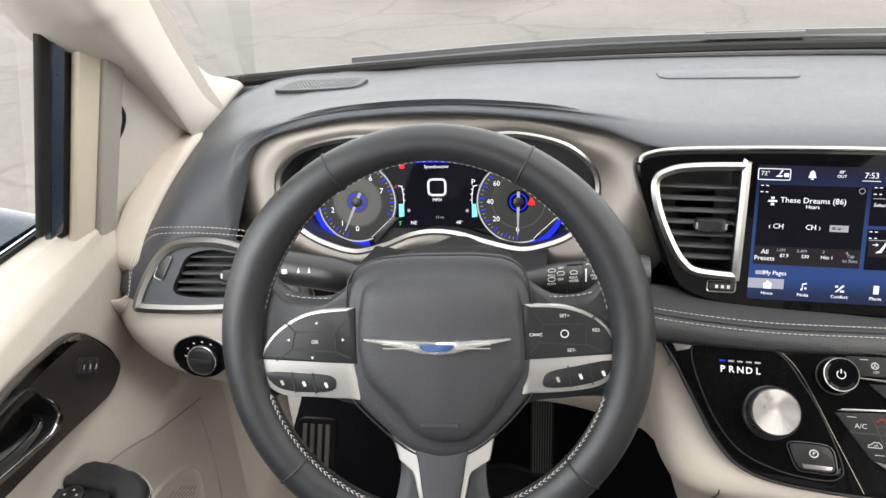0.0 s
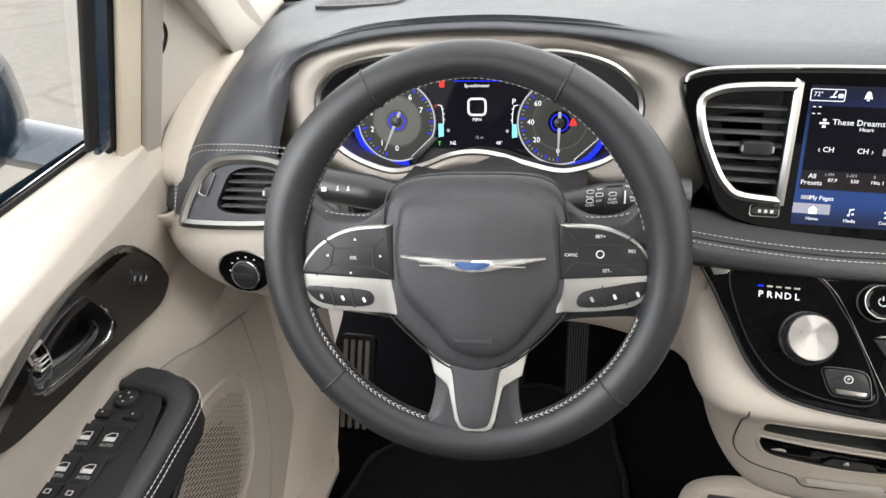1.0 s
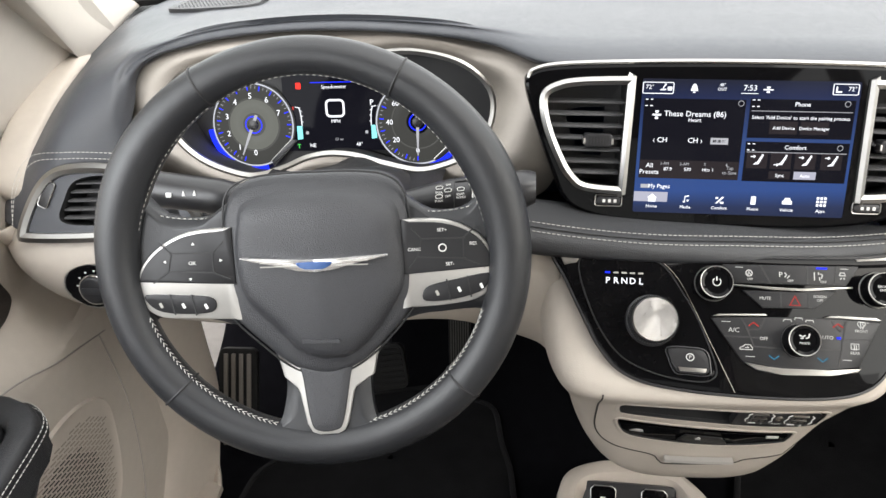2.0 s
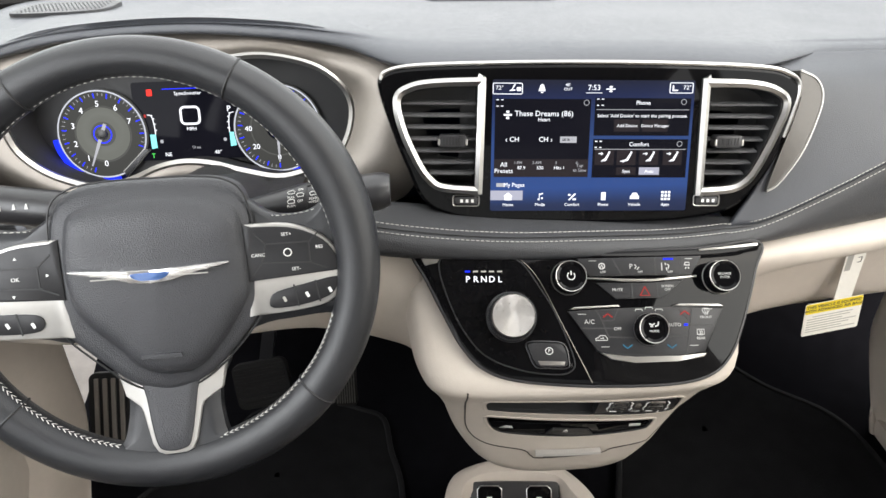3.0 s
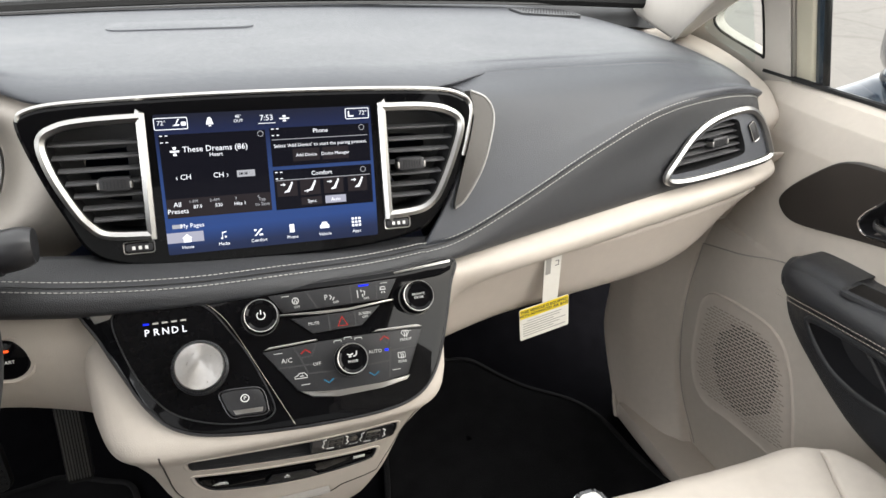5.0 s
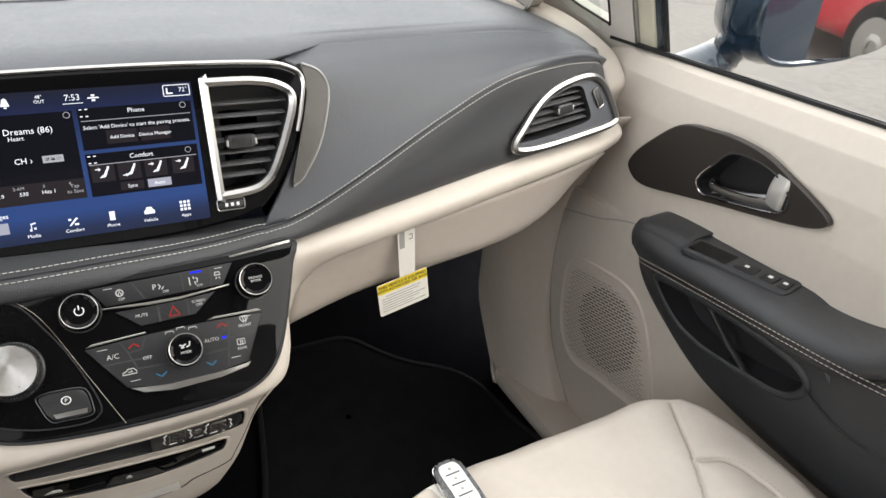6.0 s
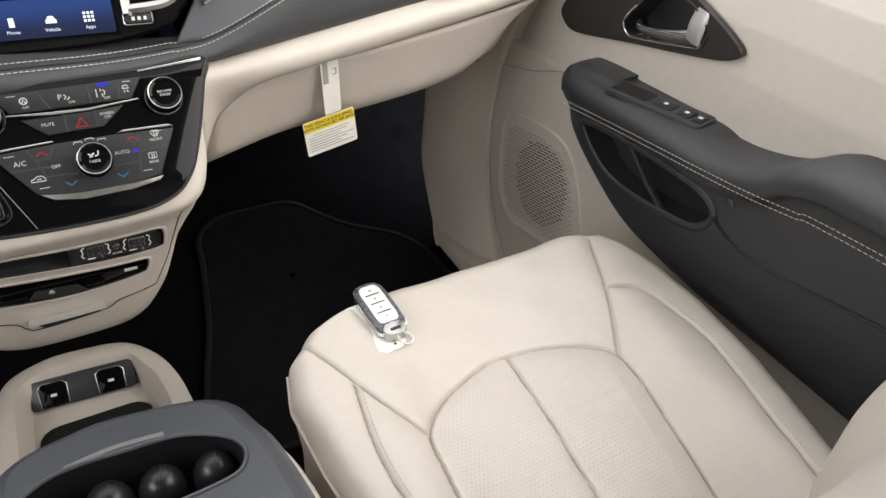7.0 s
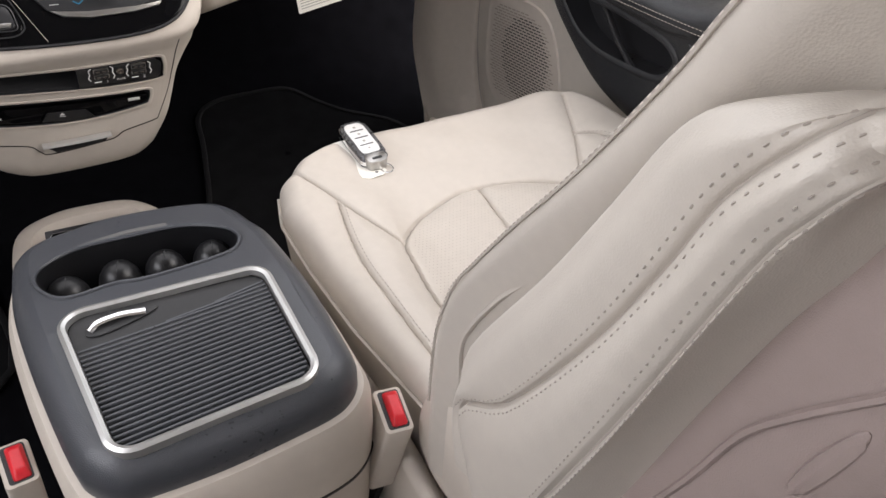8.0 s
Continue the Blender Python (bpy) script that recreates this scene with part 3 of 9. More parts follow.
top_rows = []
for x, prof in (
    (-0.885, ((0.87, 0.70), (0.885, 0.72), (0.94, 0.76), (1.06, 0.805), (1.25, 0.835), (1.50, 0.836))),
    (-0.838, ((0.84, 0.70), (0.862, 0.735), (0.91, 0.777), (1.04, 0.824), (1.25, 0.853), (1.50, 0.848))),
    (-0.78, ((0.832, 0.70), (0.858, 0.765), (0.90, 0.819), (1.0, 0.856), (1.25, 0.863), (1.50, 0.853))),
    (-0.728, ((0.858, 0.71), (0.89, 0.775), (0.922, 0.838), (0.995, 0.873), (1.25, 0.865), (1.50, 0.854))),
    (-0.705, ((0.975, 0.848), (0.955, 0.858), (0.962, 0.868), (1.0, 0.882), (1.25, 0.867), (1.50, 0.855))),
    (-0.63, ((0.988, 0.880), (0.962, 0.888), (0.968, 0.8965), (1.0, 0.897), (1.25, 0.869), (1.50, 0.85))),
    (-0.54, ((0.993, 0.892), (0.966, 0.900), (0.972, 0.908), (1.0, 0.906), (1.25, 0.872), (1.50, 0.853))),
    (-0.44, ((0.993, 0.894), (0.966, 0.902), (0.972, 0.911), (1.0, 0.909), (1.25, 0.874), (1.50, 0.856))),
    (-0.34, ((0.993, 0.886), (0.966, 0.894), (0.972, 0.904), (1.0, 0.905), (1.25, 0.875), (1.50, 0.858))),
    (-0.27, ((0.988, 0.877), (0.955, 0.885), (0.962, 0.896), (1.0, 0.899), (1.25, 0.875), (1.50, 0.859))),
    (-0.20, ((0.922, 0.868), (0.900, 0.880), (0.93, 0.893), (1.0, 0.893), (1.25, 0.875), (1.50, 0.86))),
    (-0.08, ((0.922, 0.866), (0.894, 0.879), (0.93, 0.890), (1.0, 0.889), (1.25, 0.874), (1.50, 0.86))),
    (0.08, ((0.920, 0.864), (0.893, 0.877), (0.93, 0.888), (1.0, 0.886), (1.25, 0.872), (1.50, 0.859))),
    (0.19, ((0.918, 0.860), (0.892, 0.873), (0.93, 0.884), (1.0, 0.882), (1.25, 0.869), (1.50, 0.857))),
    (0.30, ((0.949, 0.866), (0.951, 0.8715), (0.966, 0.8755), (1.01, 0.877), (1.25, 0.865), (1.50, 0.853))),
    (0.44, ((0.967, 0.859), (0.968, 0.8645), (0.985, 0.8695), (1.03, 0.871), (1.25, 0.86), (1.50, 0.848))),
    (0.57, ((0.989, 0.850), (0.990, 0.8555), (1.008, 0.861), (1.06, 0.862), (1.25, 0.854), (1.50, 0.842))),
    (0.68, ((1.02, 0.826), (1.022, 0.832), (1.042, 0.837), (1.10, 0.840), (1.25, 0.837), (1.50, 0.826))),
    (0.77, ((1.062, 0.788), (1.064, 0.794), (1.082, 0.800), (1.14, 0.808), (1.27, 0.812), (1.50, 0.806))),
    (0.87, ((1.110, 0.752), (1.11, 0.758), (1.14, 0.770), (1.19, 0.780), (1.30, 0.784), (1.50, 0.782))),
):
    top_rows.append([(x, y, z) for y, z in prof])
upper = part("upper_pad", cut(loft(top_rows, 12, 14), LV, plan(LV_OUT)), SLATE, dash, "grey soft-touch top of the dashboard")
thick(upper, 0.006)

# passenger side face of the upper pad
face_rows = [
    [(0.19, 0.925, 0.877), (0.30, 0.945, 0.872), (0.42, 0.962, 0.866), (0.55, 0.982, 0.858), (0.66, 1.01, 0.840), (0.745, 1.045, 0.812), (0.80, 1.08, 0.79), (0.84, 1.11, 0.772)],
    [(0.235, 0.892, 0.852), (0.32, 0.908, 0.842), (0.42, 0.924, 0.841), (0.53, 0.942, 0.842), (0.635, 0.962, 0.836), (0.72, 0.995, 0.813), (0.78, 1.04, 0.787), (0.82, 1.085, 0.766)],
    [(0.215, 0.862, 0.78), (0.275, 0.874, 0.783), (0.355, 0.889, 0.793), (0.455, 0.908, 0.815), (0.565, 0.926, 0.831), (0.665, 0.945, 0.827), (0.745, 0.985, 0.802), (0.79, 1.04, 0.772)],
    [(0.165, 0.834, 0.702), (0.215, 0.842, 0.706), (0.30, 0.861, 0.735), (0.411, 0.888, 0.778), (0.515, 0.910, 0.812), (0.615, 0.931, 0.82), (0.70, 0.958, 0.81), (0.755, 1.00, 0.785)],
]
fascia = part("passenger_pad", cut(loft(face_rows, 14, 12), RV, plan(vr)), SLATE, dash, "grey leather-grained passenger side pad")
thick(fascia, 0.006)

seam_line = [(-0.30, 0.808, 0.744), (-0.20, 0.803, 0.727), (-0.10, 0.80, 0.7175), (0.0, 0.806, 0.712), (0.09, 0.818, 0.7045), (0.165, 0.832, 0.702), (0.215, 0.842, 0.706), (0.30, 0.861, 0.735), (0.411, 0.888, 0.778), (0.515, 0.910, 0.812), (0.615, 0.931, 0.82), (0.70, 0.958, 0.81), (0.755, 1.00, 0.785)]
back_line = [(-0.30, 0.85, 0.752), (-0.20, 0.85, 0.738), (-0.10, 0.85, 0.728), (0.0, 0.85, 0.722), (0.09, 0.85, 0.715), (0.165, 0.85, 0.708)] + [(x, y + 0.012, z + 0.004) for x, y, z in seam_line[6:]]
nose_line = [(-0.30, 0.795, 0.728), (-0.20, 0.79, 0.711), (-0.10, 0.788, 0.703), (0.0, 0.792, 0.698), (0.09, 0.805, 0.692), (0.165, 0.82, 0.69), (0.215, 0.832, 0.69), (0.30, 0.853, 0.708), (0.411, 0.88, 0.738), (0.515, 0.905, 0.765), (0.615, 0.925, 0.772), (0.70, 0.948, 0.764), (0.755, 0.98, 0.75)]
low_line = [(-0.30, 0.80, 0.712), (-0.20, 0.796, 0.698), (-0.10, 0.795, 0.692), (0.0, 0.80, 0.688), (0.09, 0.812, 0.683), (0.165, 0.826, 0.679), (0.215, 0.838, 0.679), (0.30, 0.856, 0.684), (0.411, 0.877, 0.692), (0.515, 0.897, 0.699), (0.615, 0.918, 0.701), (0.70, 0.938, 0.701), (0.765, 0.965, 0.70)]
under_line = [(x, y + 0.03, z - 0.012) for x, y, z in low_line]
lower_pad = part("lower_pad", cut(loft([back_line, seam_line, nose_line, low_line, under_line], 12, 8), RV, plan(vr)), PAD, dash, "dark stitched lower pad of the dashboard")
thick(lower_pad, 0.004)
st = bmesh.new()
up1 = [(x, y - 0.004, z + 0.0035) for x, y, z in seam_line]
norms = [V((0, -0.25, 0.97)) if x < 0.16 else V((-0.15, -0.9, 0.4)) for x, y, z in crom(up1, 8)]
stitching([p + nn * 0.0015 for p, nn in zip(crom([(x, y + 0.002 + 0.003 * (x < 0.17), z + 0.003) for x, y, z in seam_line], 8), norms)], norms, st, 0.0042, 0.0012, 0.00048)
stitching([p + nn * 0.0015 for p, nn in zip(crom([(x, y - 0.003 - 0.0015 * (x < 0.17), z - 0.003) for x, y, z in seam_line], 8), norms)], norms, st, 0.0042, 0.0012, 0.00048)
part("stitching", st, THREAD, lower_pad, "twin rows of pale thread", 0, "stuff")
part("seam_groove", sweep([p + nn * 0.0012 for p, nn in zip(crom(seam_line, 8), norms)], disc(0.0006, 6), norms), BLACK, lower_pad)

# left end stitching over the outer vent
st = bmesh.new()
for k in (0.0, 0.008):
    ln = crom([(-0.842, 0.838, 0.71), (-0.836, 0.856 - 0.001, 0.752 - k), (-0.812, 0.868, 0.784 - k), (-0.77, 0.8705, 0.789 - k), (-0.72, 0.8715, 0.788 - k), (-0.68, 0.876, 0.782 - k)], 8)
    stitching([p + V((0, -0.0045, 0.003)) for p in ln], V((0, -0.85, 0.5)), st, 0.0042, 0.0012, 0.00048)
part("stitching", st, THREAD, upper, "twin rows of pale thread", 0, "stuff")

# beige passenger trim and glovebox
trim_rows = [
    [(0.165, 0.832, 0.682)] + [(x, y + 0.012, z - 0.001) for x, y, z in low_line[6:]] + [(0.785, 0.985, 0.698)],
    [(0.17, 0.812, 0.668), (0.215, 0.823, 0.668), (0.30, 0.838, 0.672), (0.411, 0.856, 0.678), (0.515, 0.878, 0.684), (0.615, 0.899, 0.687), (0.70, 0.92, 0.689), (0.765, 0.945, 0.69), (0.785, 0.965, 0.69)],
    [(0.175, 0.812, 0.635), (0.215, 0.83, 0.64), (0.30, 0.842, 0.648), (0.411, 0.86, 0.655), (0.515, 0.88, 0.662), (0.615, 0.901, 0.666), (0.70, 0.922, 0.67), (0.765, 0.947, 0.674), (0.785, 0.967, 0.676)],
    [(0.178, 0.83, 0.56), (0.215, 0.865, 0.60), (0.30, 0.885, 0.628), (0.411, 0.89, 0.637), (0.515, 0.905, 0.645), (0.615, 0.925, 0.651), (0.70, 0.945, 0.657), (0.765, 0.965, 0.664), (0.785, 0.985, 0.668)],
]
ptrim = part("passenger_trim", loft(trim_rows, 5, 5), BEIGE, dash, "smooth beige band under the passenger pad")
thick(ptrim, 0.005)
glove_rows = [
    [(0.20, 0.88, 0.60), (0.30, 0.888, 0.63), (0.411, 0.893, 0.64), (0.515, 0.905, 0.647), (0.615, 0.922, 0.653), (0.70, 0.942, 0.657), (0.745, 0.955, 0.66)],
    [(0.195, 0.888, 0.57), (0.30, 0.902, 0.585), (0.411, 0.91, 0.592), (0.515, 0.92, 0.598), (0.60, 0.933, 0.605), (0.665, 0.947, 0.612), (0.70, 0.96, 0.62)],
    [(0.19, 0.905, 0.512), (0.30, 0.925, 0.526), (0.411, 0.932, 0.535), (0.515, 0.938, 0.543), (0.58, 0.946, 0.55), (0.62, 0.955, 0.558), (0.655, 0.966, 0.57)],
    [(0.19, 0.96, 0.505), (0.30, 0.975, 0.517), (0.411, 0.985, 0.526), (0.515, 0.99, 0.533), (0.58, 1.0, 0.54), (0.62, 1.01, 0.548), (0.655, 1.02, 0.56)],
]
glovebox = part("glovebox_door", loft(glove_rows, 5, 5), BEIGE_LOW, dash, "closed beige glovebox door")
thick(glovebox, 0.006)
for line in ([(0.735, 0.950, 0.655), (0.695, 0.955, 0.618), (0.65, 0.962, 0.57), (0.648, 0.985, 0.556)], [(0.235, 0.884, 0.612), (0.222, 0.896, 0.575), (0.215, 0.911, 0.52)]):
    part("door_gap", sweep([V(p) + V((0, -0.0012, 0)) for p in crom(line, 6)], disc(0.0011, 5), (0, -1, 0)), BRONZE, glovebox)
cheek = part("end_panel", loft([[(0.752, 0.962, 0.662), (0.78, 0.99, 0.665), (0.80, 1.03, 0.67)], [(0.705, 0.967, 0.62), (0.745, 1.0, 0.625), (0.775, 1.04, 0.63)], [(0.66, 0.973, 0.565), (0.71, 1.01, 0.56), (0.75, 1.06, 0.56)], [(0.66, 1.03, 0.55), (0.71, 1.06, 0.545), (0.75, 1.09, 0.54)]], 5, 5), BEIGE_LOW, dash, "beige end panel beside the glovebox")
thick(cheek, 0.005)

# beige driver side lower panel
drv = []
for x, zt, zb, k in ((-0.875, 0.695, 0.63, 0.04), (-0.845, 0.703, 0.61, 0.012), (-0.80, 0.705, 0.592, 0.0), (-0.72, 0.705, 0.575, 0.0), (-0.60, 0.71, 0.562, 0.0), (-0.45, 0.715, 0.565, 0.0), (-0.32, 0.715, 0.575, 0.0), (-0.22, 0.712, 0.56, -0.015), (-0.19, 0.71, 0.54, -0.02)):
    h = zt - zb
    drv.append([(x, 0.845 + k, zt), (x, 0.826 + k, zt - 0.02), (x, 0.818 + k, zt - 0.45 * h), (x, 0.832 + k, zb + 0.02), (x, 0.865 + k, zb), (x, 1.0, zb - 0.005)])
driver_panel = part("driver_panel", loft(drv, 5, 5), BEIGE, dash, "smooth beige panel under the steering column")
thick(driver_panel, 0.005)
# black sheet added to stop light leaking down into the footwell
under = part("under_light_stop", box((-0.07, 1.33, 0.55), (1.50, 0.66, 0.02)), BLACK, dash)
behind = part("carrier", box((0.0, 1.33, 0.69), (1.60, 0.34, 0.2)), BLACK, dash)

# speaker grilles on the top, and the centre sensor lid
def top_grille(cx, cy, cz, w, d, tilt):
    m = axes((cx, cy, cz), (1, 0, tilt), (0, 1, -0.05))
    g = part("speaker_grille", prism(plan([(-w / 2, -d * 0.2), (-w * 0.45, d * 0.42), (-w * 0.1, d / 2), (w * 0.42, d * 0.36), (w / 2, d * 0.05), (w * 0.44, -d * 0.4), (0.0, -d / 2), (-w * 0.42, -d * 0.42)], 5), m, -0.006, 0.0012, 0.001), PAD, upper, "dark perforated speaker grille")
    bm = bmesh.new()
    for i in range(int(w / 0.006)):
        for j in range(int(d / 0.006)):
            x, y = -w / 2 + 0.006 * (i + 0.5 + 0.5 * (j % 2)), -d / 2 + 0.006 * (j + 0.5)
            if abs(x) < w * 0.42 and abs(y) < d * 0.36:
                prism(disc(0.0014, 6), m @ Matrix.Translation((x, y, 0)), 0.0008, 0.0015, bm=bm)
    part("perforation", bm, BLACK, g, "", 0, "stuff")


top_grille(-0.708, 1.275, 0.8685, 0.145, 0.105, 0.03)
top_grille(0.57, 1.38, 0.850, 0.125, 0.09, -0.07)
lid = part("sensor_lid", prism(rect(-0.10, -0.035, 0.10, 0.035, 0.02), axes((-0.07, 1.265, 0.8735), (1, 0, -0.008), (0, 1, -0.056)), -0.003, 0.0018, 0.001), SLATE, upper, "smooth lid in the dashboard top")
ln = part("defrost_slot", sweep(crom([(-0.85, 1.43, 0.846), (-0.4, 1.445, 0.862), (0, 1.45, 0.866), (0.4, 1.445, 0.859), (0.82, 1.43, 0.845)], 6), [(-0.007, 0), (-0.005, 0.003), (0.005, 0.003), (0.007, 0)], (0, 0, 1)), BLACK, upper, "dark defroster slot")


# air vents
VENT_RIM = mat("satin_vent_rim", (0.37, 0.365, 0.355), 0.30, 1.0, var=0.03, scale=40, wear=0.015)
SLATM = mat("charcoal_vent_slat", (0.085, 0.085, 0.088), 0.38, var=0.06, scale=40, grain=0.15, grain_scale=2000)


def vent(outline, m, slats, knob, parent, wheel=None, opening=None, wide=1.0):
    """Recessed outlet: bright surround, dark well, tilted slats and a slider on one of them."""
    ol = [V(p) for p in outline] if len(outline) > 30 else crom(outline, 6, True)
    ring = part("surround", sweep([m @ V((p[0], p[1], 0.002)) for p in ol], [(a * wide, b) for a, b in ((-0.0048, -0.002), (-0.0042, 0.0025), (0.0, 0.0048), (0.0042, 0.0025), (0.0048, -0.002), (0.0, -0.004))], m.to_3x3() @ V((0, 0, 1)), closed=True), VENT_RIM, parent, "bright satin vent surround")
    inn = shrink(ol, 0.003)
    if opening:
        inner = plan(opening, 5)
        flat_holed(inn, [inner], m, 0.0, "inner_face", SLATE, parent, "grey inner face of the vent")
        inn = inner
    part("well", grid([[m @ V((p[0], p[1], 0.0)) for p in inn], [m @ V((p[0], p[1], -0.045)) for p in inn], [m @ V((p[0] * 0.5 + sum(q[0] for q in inn) / len(inn) * 0.5, p[1] * 0.5 + sum(q[1] for q in inn) / len(inn) * 0.5, -0.047)) for p in inn]], closed_u=True), BLACK, parent)
    ys = [p[1] for p in inn]
    for v in slats:
        xs = []
        for i in range(len(inn)):
            a, b = inn[i - 1], inn[i]
            if (a[1] - v) * (b[1] - v) < 0:
                xs.append(a[0] + (b[0] - a[0]) * (v - a[1]) / (b[1] - a[1]))
        if len(xs) >= 2:
            x0, x1 = min(xs), max(xs)
            sl = at(m, 0, v, -0.007) @ pose(0, 0, 0, 16)
            part("slat", prism(rect(x0 + 0.001, -0.0011, x1 - 0.001, 0.0011), sl, -0.011, 0.0, 0.0007), SLATM, parent)
    ku, kv, kw = knob
    k = part("slider", prism(rect(ku - kw / 2, kv - 0.007, ku + kw / 2, kv + 0.007, 0.003), m, -0.012, 0.003, 0.002), SHADE, parent, "ribbed vent slider")
    for e in (-1, 1):
        part("slider_tip", prism(rect(ku + e * kw / 2 - 0.0012, kv - 0.0045, ku + e * kw / 2 + 0.0012, kv + 0.0025, 0.0008), m, -0.01, 0.0034, 0.001), SATIN, k)
    bm = bmesh.new()
    for i in range(7):
        x = ku - kw * 0.33 + kw * 0.11 * i
        prism(rect(x - 0.0007, kv - 0.004, x + 0.0007, kv + 0.004), m, 0.0025, 0.0036, bm=bm)
    part("ribs", bm, BUTTON, k, "", 0)
    if wheel:
        wu, wv, wh, tilt = wheel
        mw = at(m, wu, wv, 0.0, tilt)
        w = part("thumbwheel", prism(rect(-0.006, -wh, 0.006, wh, 0.003), mw, -0.004, 0.003, 0.0015), SHADE, parent, "small chrome-edged thumbwheel")
        part("thumbwheel_rim", sweep([mw @ V((p[0], p[1], 0.003)) for p in rect(-0.006, -wh, 0.006, wh, 0.003)], disc(0.0006, 5), mw.to_3x3() @ V((0, 0, 1)), closed=True), SATIN, w)


lv = thing("air_vent", (-0.735, 0.85, 0.70), "dark slatted air vent with a bright surround, beside the steering wheel", "air vent", group="dashboard air vents")
flat_holed(plan([(p[0] * 1.08, p[1] * 1.16) for p in LV_OUT], 5), [shrink(plan(LV_OUT, 6), 0.002)], LV, 0.001, "backplate", PAD, lv)
vent(LV_OUT, LV @ Matrix.Translation((0, 0, 0.003)), (0.030, 0.0195, 0.009, -0.0015, -0.0115), (0.034, 0.008, 0.028), lv, (-0.057, 0.018, 0.016, -26), [(-0.042, -0.015), (-0.037, 0.012), (-0.021, 0.034), (0.02, 0.038), (0.08, 0.018), (0.102, -0.004), (0.092, -0.014), (0.014, -0.0195)], 1.3)

rv = thing("air_vent", (0.637, 0.935, 0.70), "dark slatted air vent with a bright surround, beside the passenger door", "air vent", group="dashboard air vents")
flat_holed(plan([(p[0] * 1.05, p[1] * 1.09) for p in vr], 5), [shrink(plan(vr, 6), 0.002)], RV, 0.001, "backplate", PAD, rv)
vent(vr, RV @ Matrix.Translation((0, 0, 0.004)), (0.028, 0.018, 0.008, -0.002, -0.012), (-0.006, 0.0095, 0.03), rv, (0.064, 0.013, 0.015, 24), [(-0.101, -0.018), (-0.078, 0.003), (-0.041, 0.0245), (-0.008, 0.0355), (0.030, 0.036), (0.041, 0.014), (0.048, -0.009), (0.038, -0.018), (-0.018, -0.0215), (-0.072, -0.022)], 1.1)

# headlamp switch
HS = axes((-0.748, 0.811, 0.641), (1, 0, 0), (0, 0.18, 0.98)) @ Matrix.Diagonal((0.86, 0.86, 1, 1))
hs = thing("headlamp_switch", (-0.748, 0.82, 0.61), "round black headlamp dial with a chrome edge in the beige panel", "switch")
ov = crom([(-0.04, -0.012), (-0.036, 0.018), (0.0, 0.032), (0.036, 0.018), (0.04, -0.012), (0.0, -0.034)], 6, True)
part("bezel", prism([tuple(p) for p in ov], HS, -0.02, 0.003, 0.003), PIANO, hs)
part("bezel_ring", sweep([HS @ V((p[0], p[1], 0.001)) for p in ov], disc(0.0018, 6), HS.to_3x3() @ V((0, 0, 1)), closed=True), SATIN, hs, "thin bright ring")
dial = part("dial", turned(at(HS, 0.004, -0.003, 0.002), 0, [(0.022, 0), (0.0215, 0.007), (0.019, 0.010), (0.017, 0.0105)]), BUTTON, hs)
part("dial_ring", sweep([at(HS, 0.004, -0.003, 0.0085) @ V((*p, 0)) for p in disc(0.0215, 24)], disc(0.0012, 6), HS.to_3x3() @ V((0, 0, 1)), closed=True), CHROME, dial)
part("grip", prism(rect(-0.005, -0.017, 0.005, 0.017, 0.004), at(HS, 0.004, -0.003, 0.010, 90), 0, 0.004, 0.002), SHADE, dial)
for a in range(60, 200, 28):
    part("mark", prism(rect(-0.0014, -0.0011, 0.0014, 0.0011), at(HS, 0.004 + 0.0275 * math.cos(radians(a)), -0.003 + 0.0265 * math.sin(radians(a)), 0.0032), 0, 0.0003), WHITE, hs, "", 0)

# engine start button
SB = axes((-0.274, 0.812, 0.655), (1, -0.03, 0), (0, 0.15, 0.98))
sb = thing("start_button", (-0.274, 0.815, 0.63), "round black engine start button with an orange light", "button")
part("ring", turned(SB, 0, [(0.028, -0.005), (0.028, 0.004), (0.025, 0.007), (0.022, 0.005)]), BEIGE_LOW, sb, "beige collar")
part("cap", turned(SB, 0, [(0.0215, 0.0), (0.0215, 0.0065), (0.019, 0.008)]), PIANO, sb)
part("light", prism(rect(-0.004, 0.009, 0.004, 0.0115, 0.001), SB, 0.008, 0.0086), LIT_ORANGE, sb, "lit orange mark", 0)
lettering("START", 0.005, at(SB, 0, -0.002, 0.0083), WHITE, sb)

# ---- instrument cluster ----
CL = axes((-0.478, 1.006, 0.77), (1, 0, 0.01), (0, 0.26, 0.966))
cl = thing("instrument_cluster", (-0.478, 1.0, 0.70), "lit instrument cluster with two blue-edged dials and a middle screen", "instrument cluster")
CN = CL.to_3x3() @ V((0, 0, 1))
mouth = crom([(-0.197, 0.024), (-0.19, 0.052), (-0.16, 0.076), (-0.10, 0.089), (-0.045, 0.088), (0.008, 0.086), (0.06, 0.088), (0.114, 0.091), (0.17, 0.078), (0.204, 0.052), (0.213, 0.022), (0.202, -0.015), (0.18, -0.035), (0.152, -0.047), (0.118, -0.053), (0.075, -0.044), (0.04, -0.034), (0.008, -0.031), (-0.022, -0.036), (-0.055, -0.049), (-0.095, -0.058), (-0.135, -0.048), (-0.165, -0.032), (-0.188, -0.008)], 5, True)
mouth = [(p.x, p.y) for p in mouth]
part("rim", sweep([CL @ V((p[0], p[1], 0.06)) for p in mouth], [(-0.004, -0.004), (-0.0045, 0.002), (0.0, 0.005), (0.0045, 0.002), (0.004, -0.004)], CN, closed=True), SATIN, cl, "bright rim round the cluster opening")
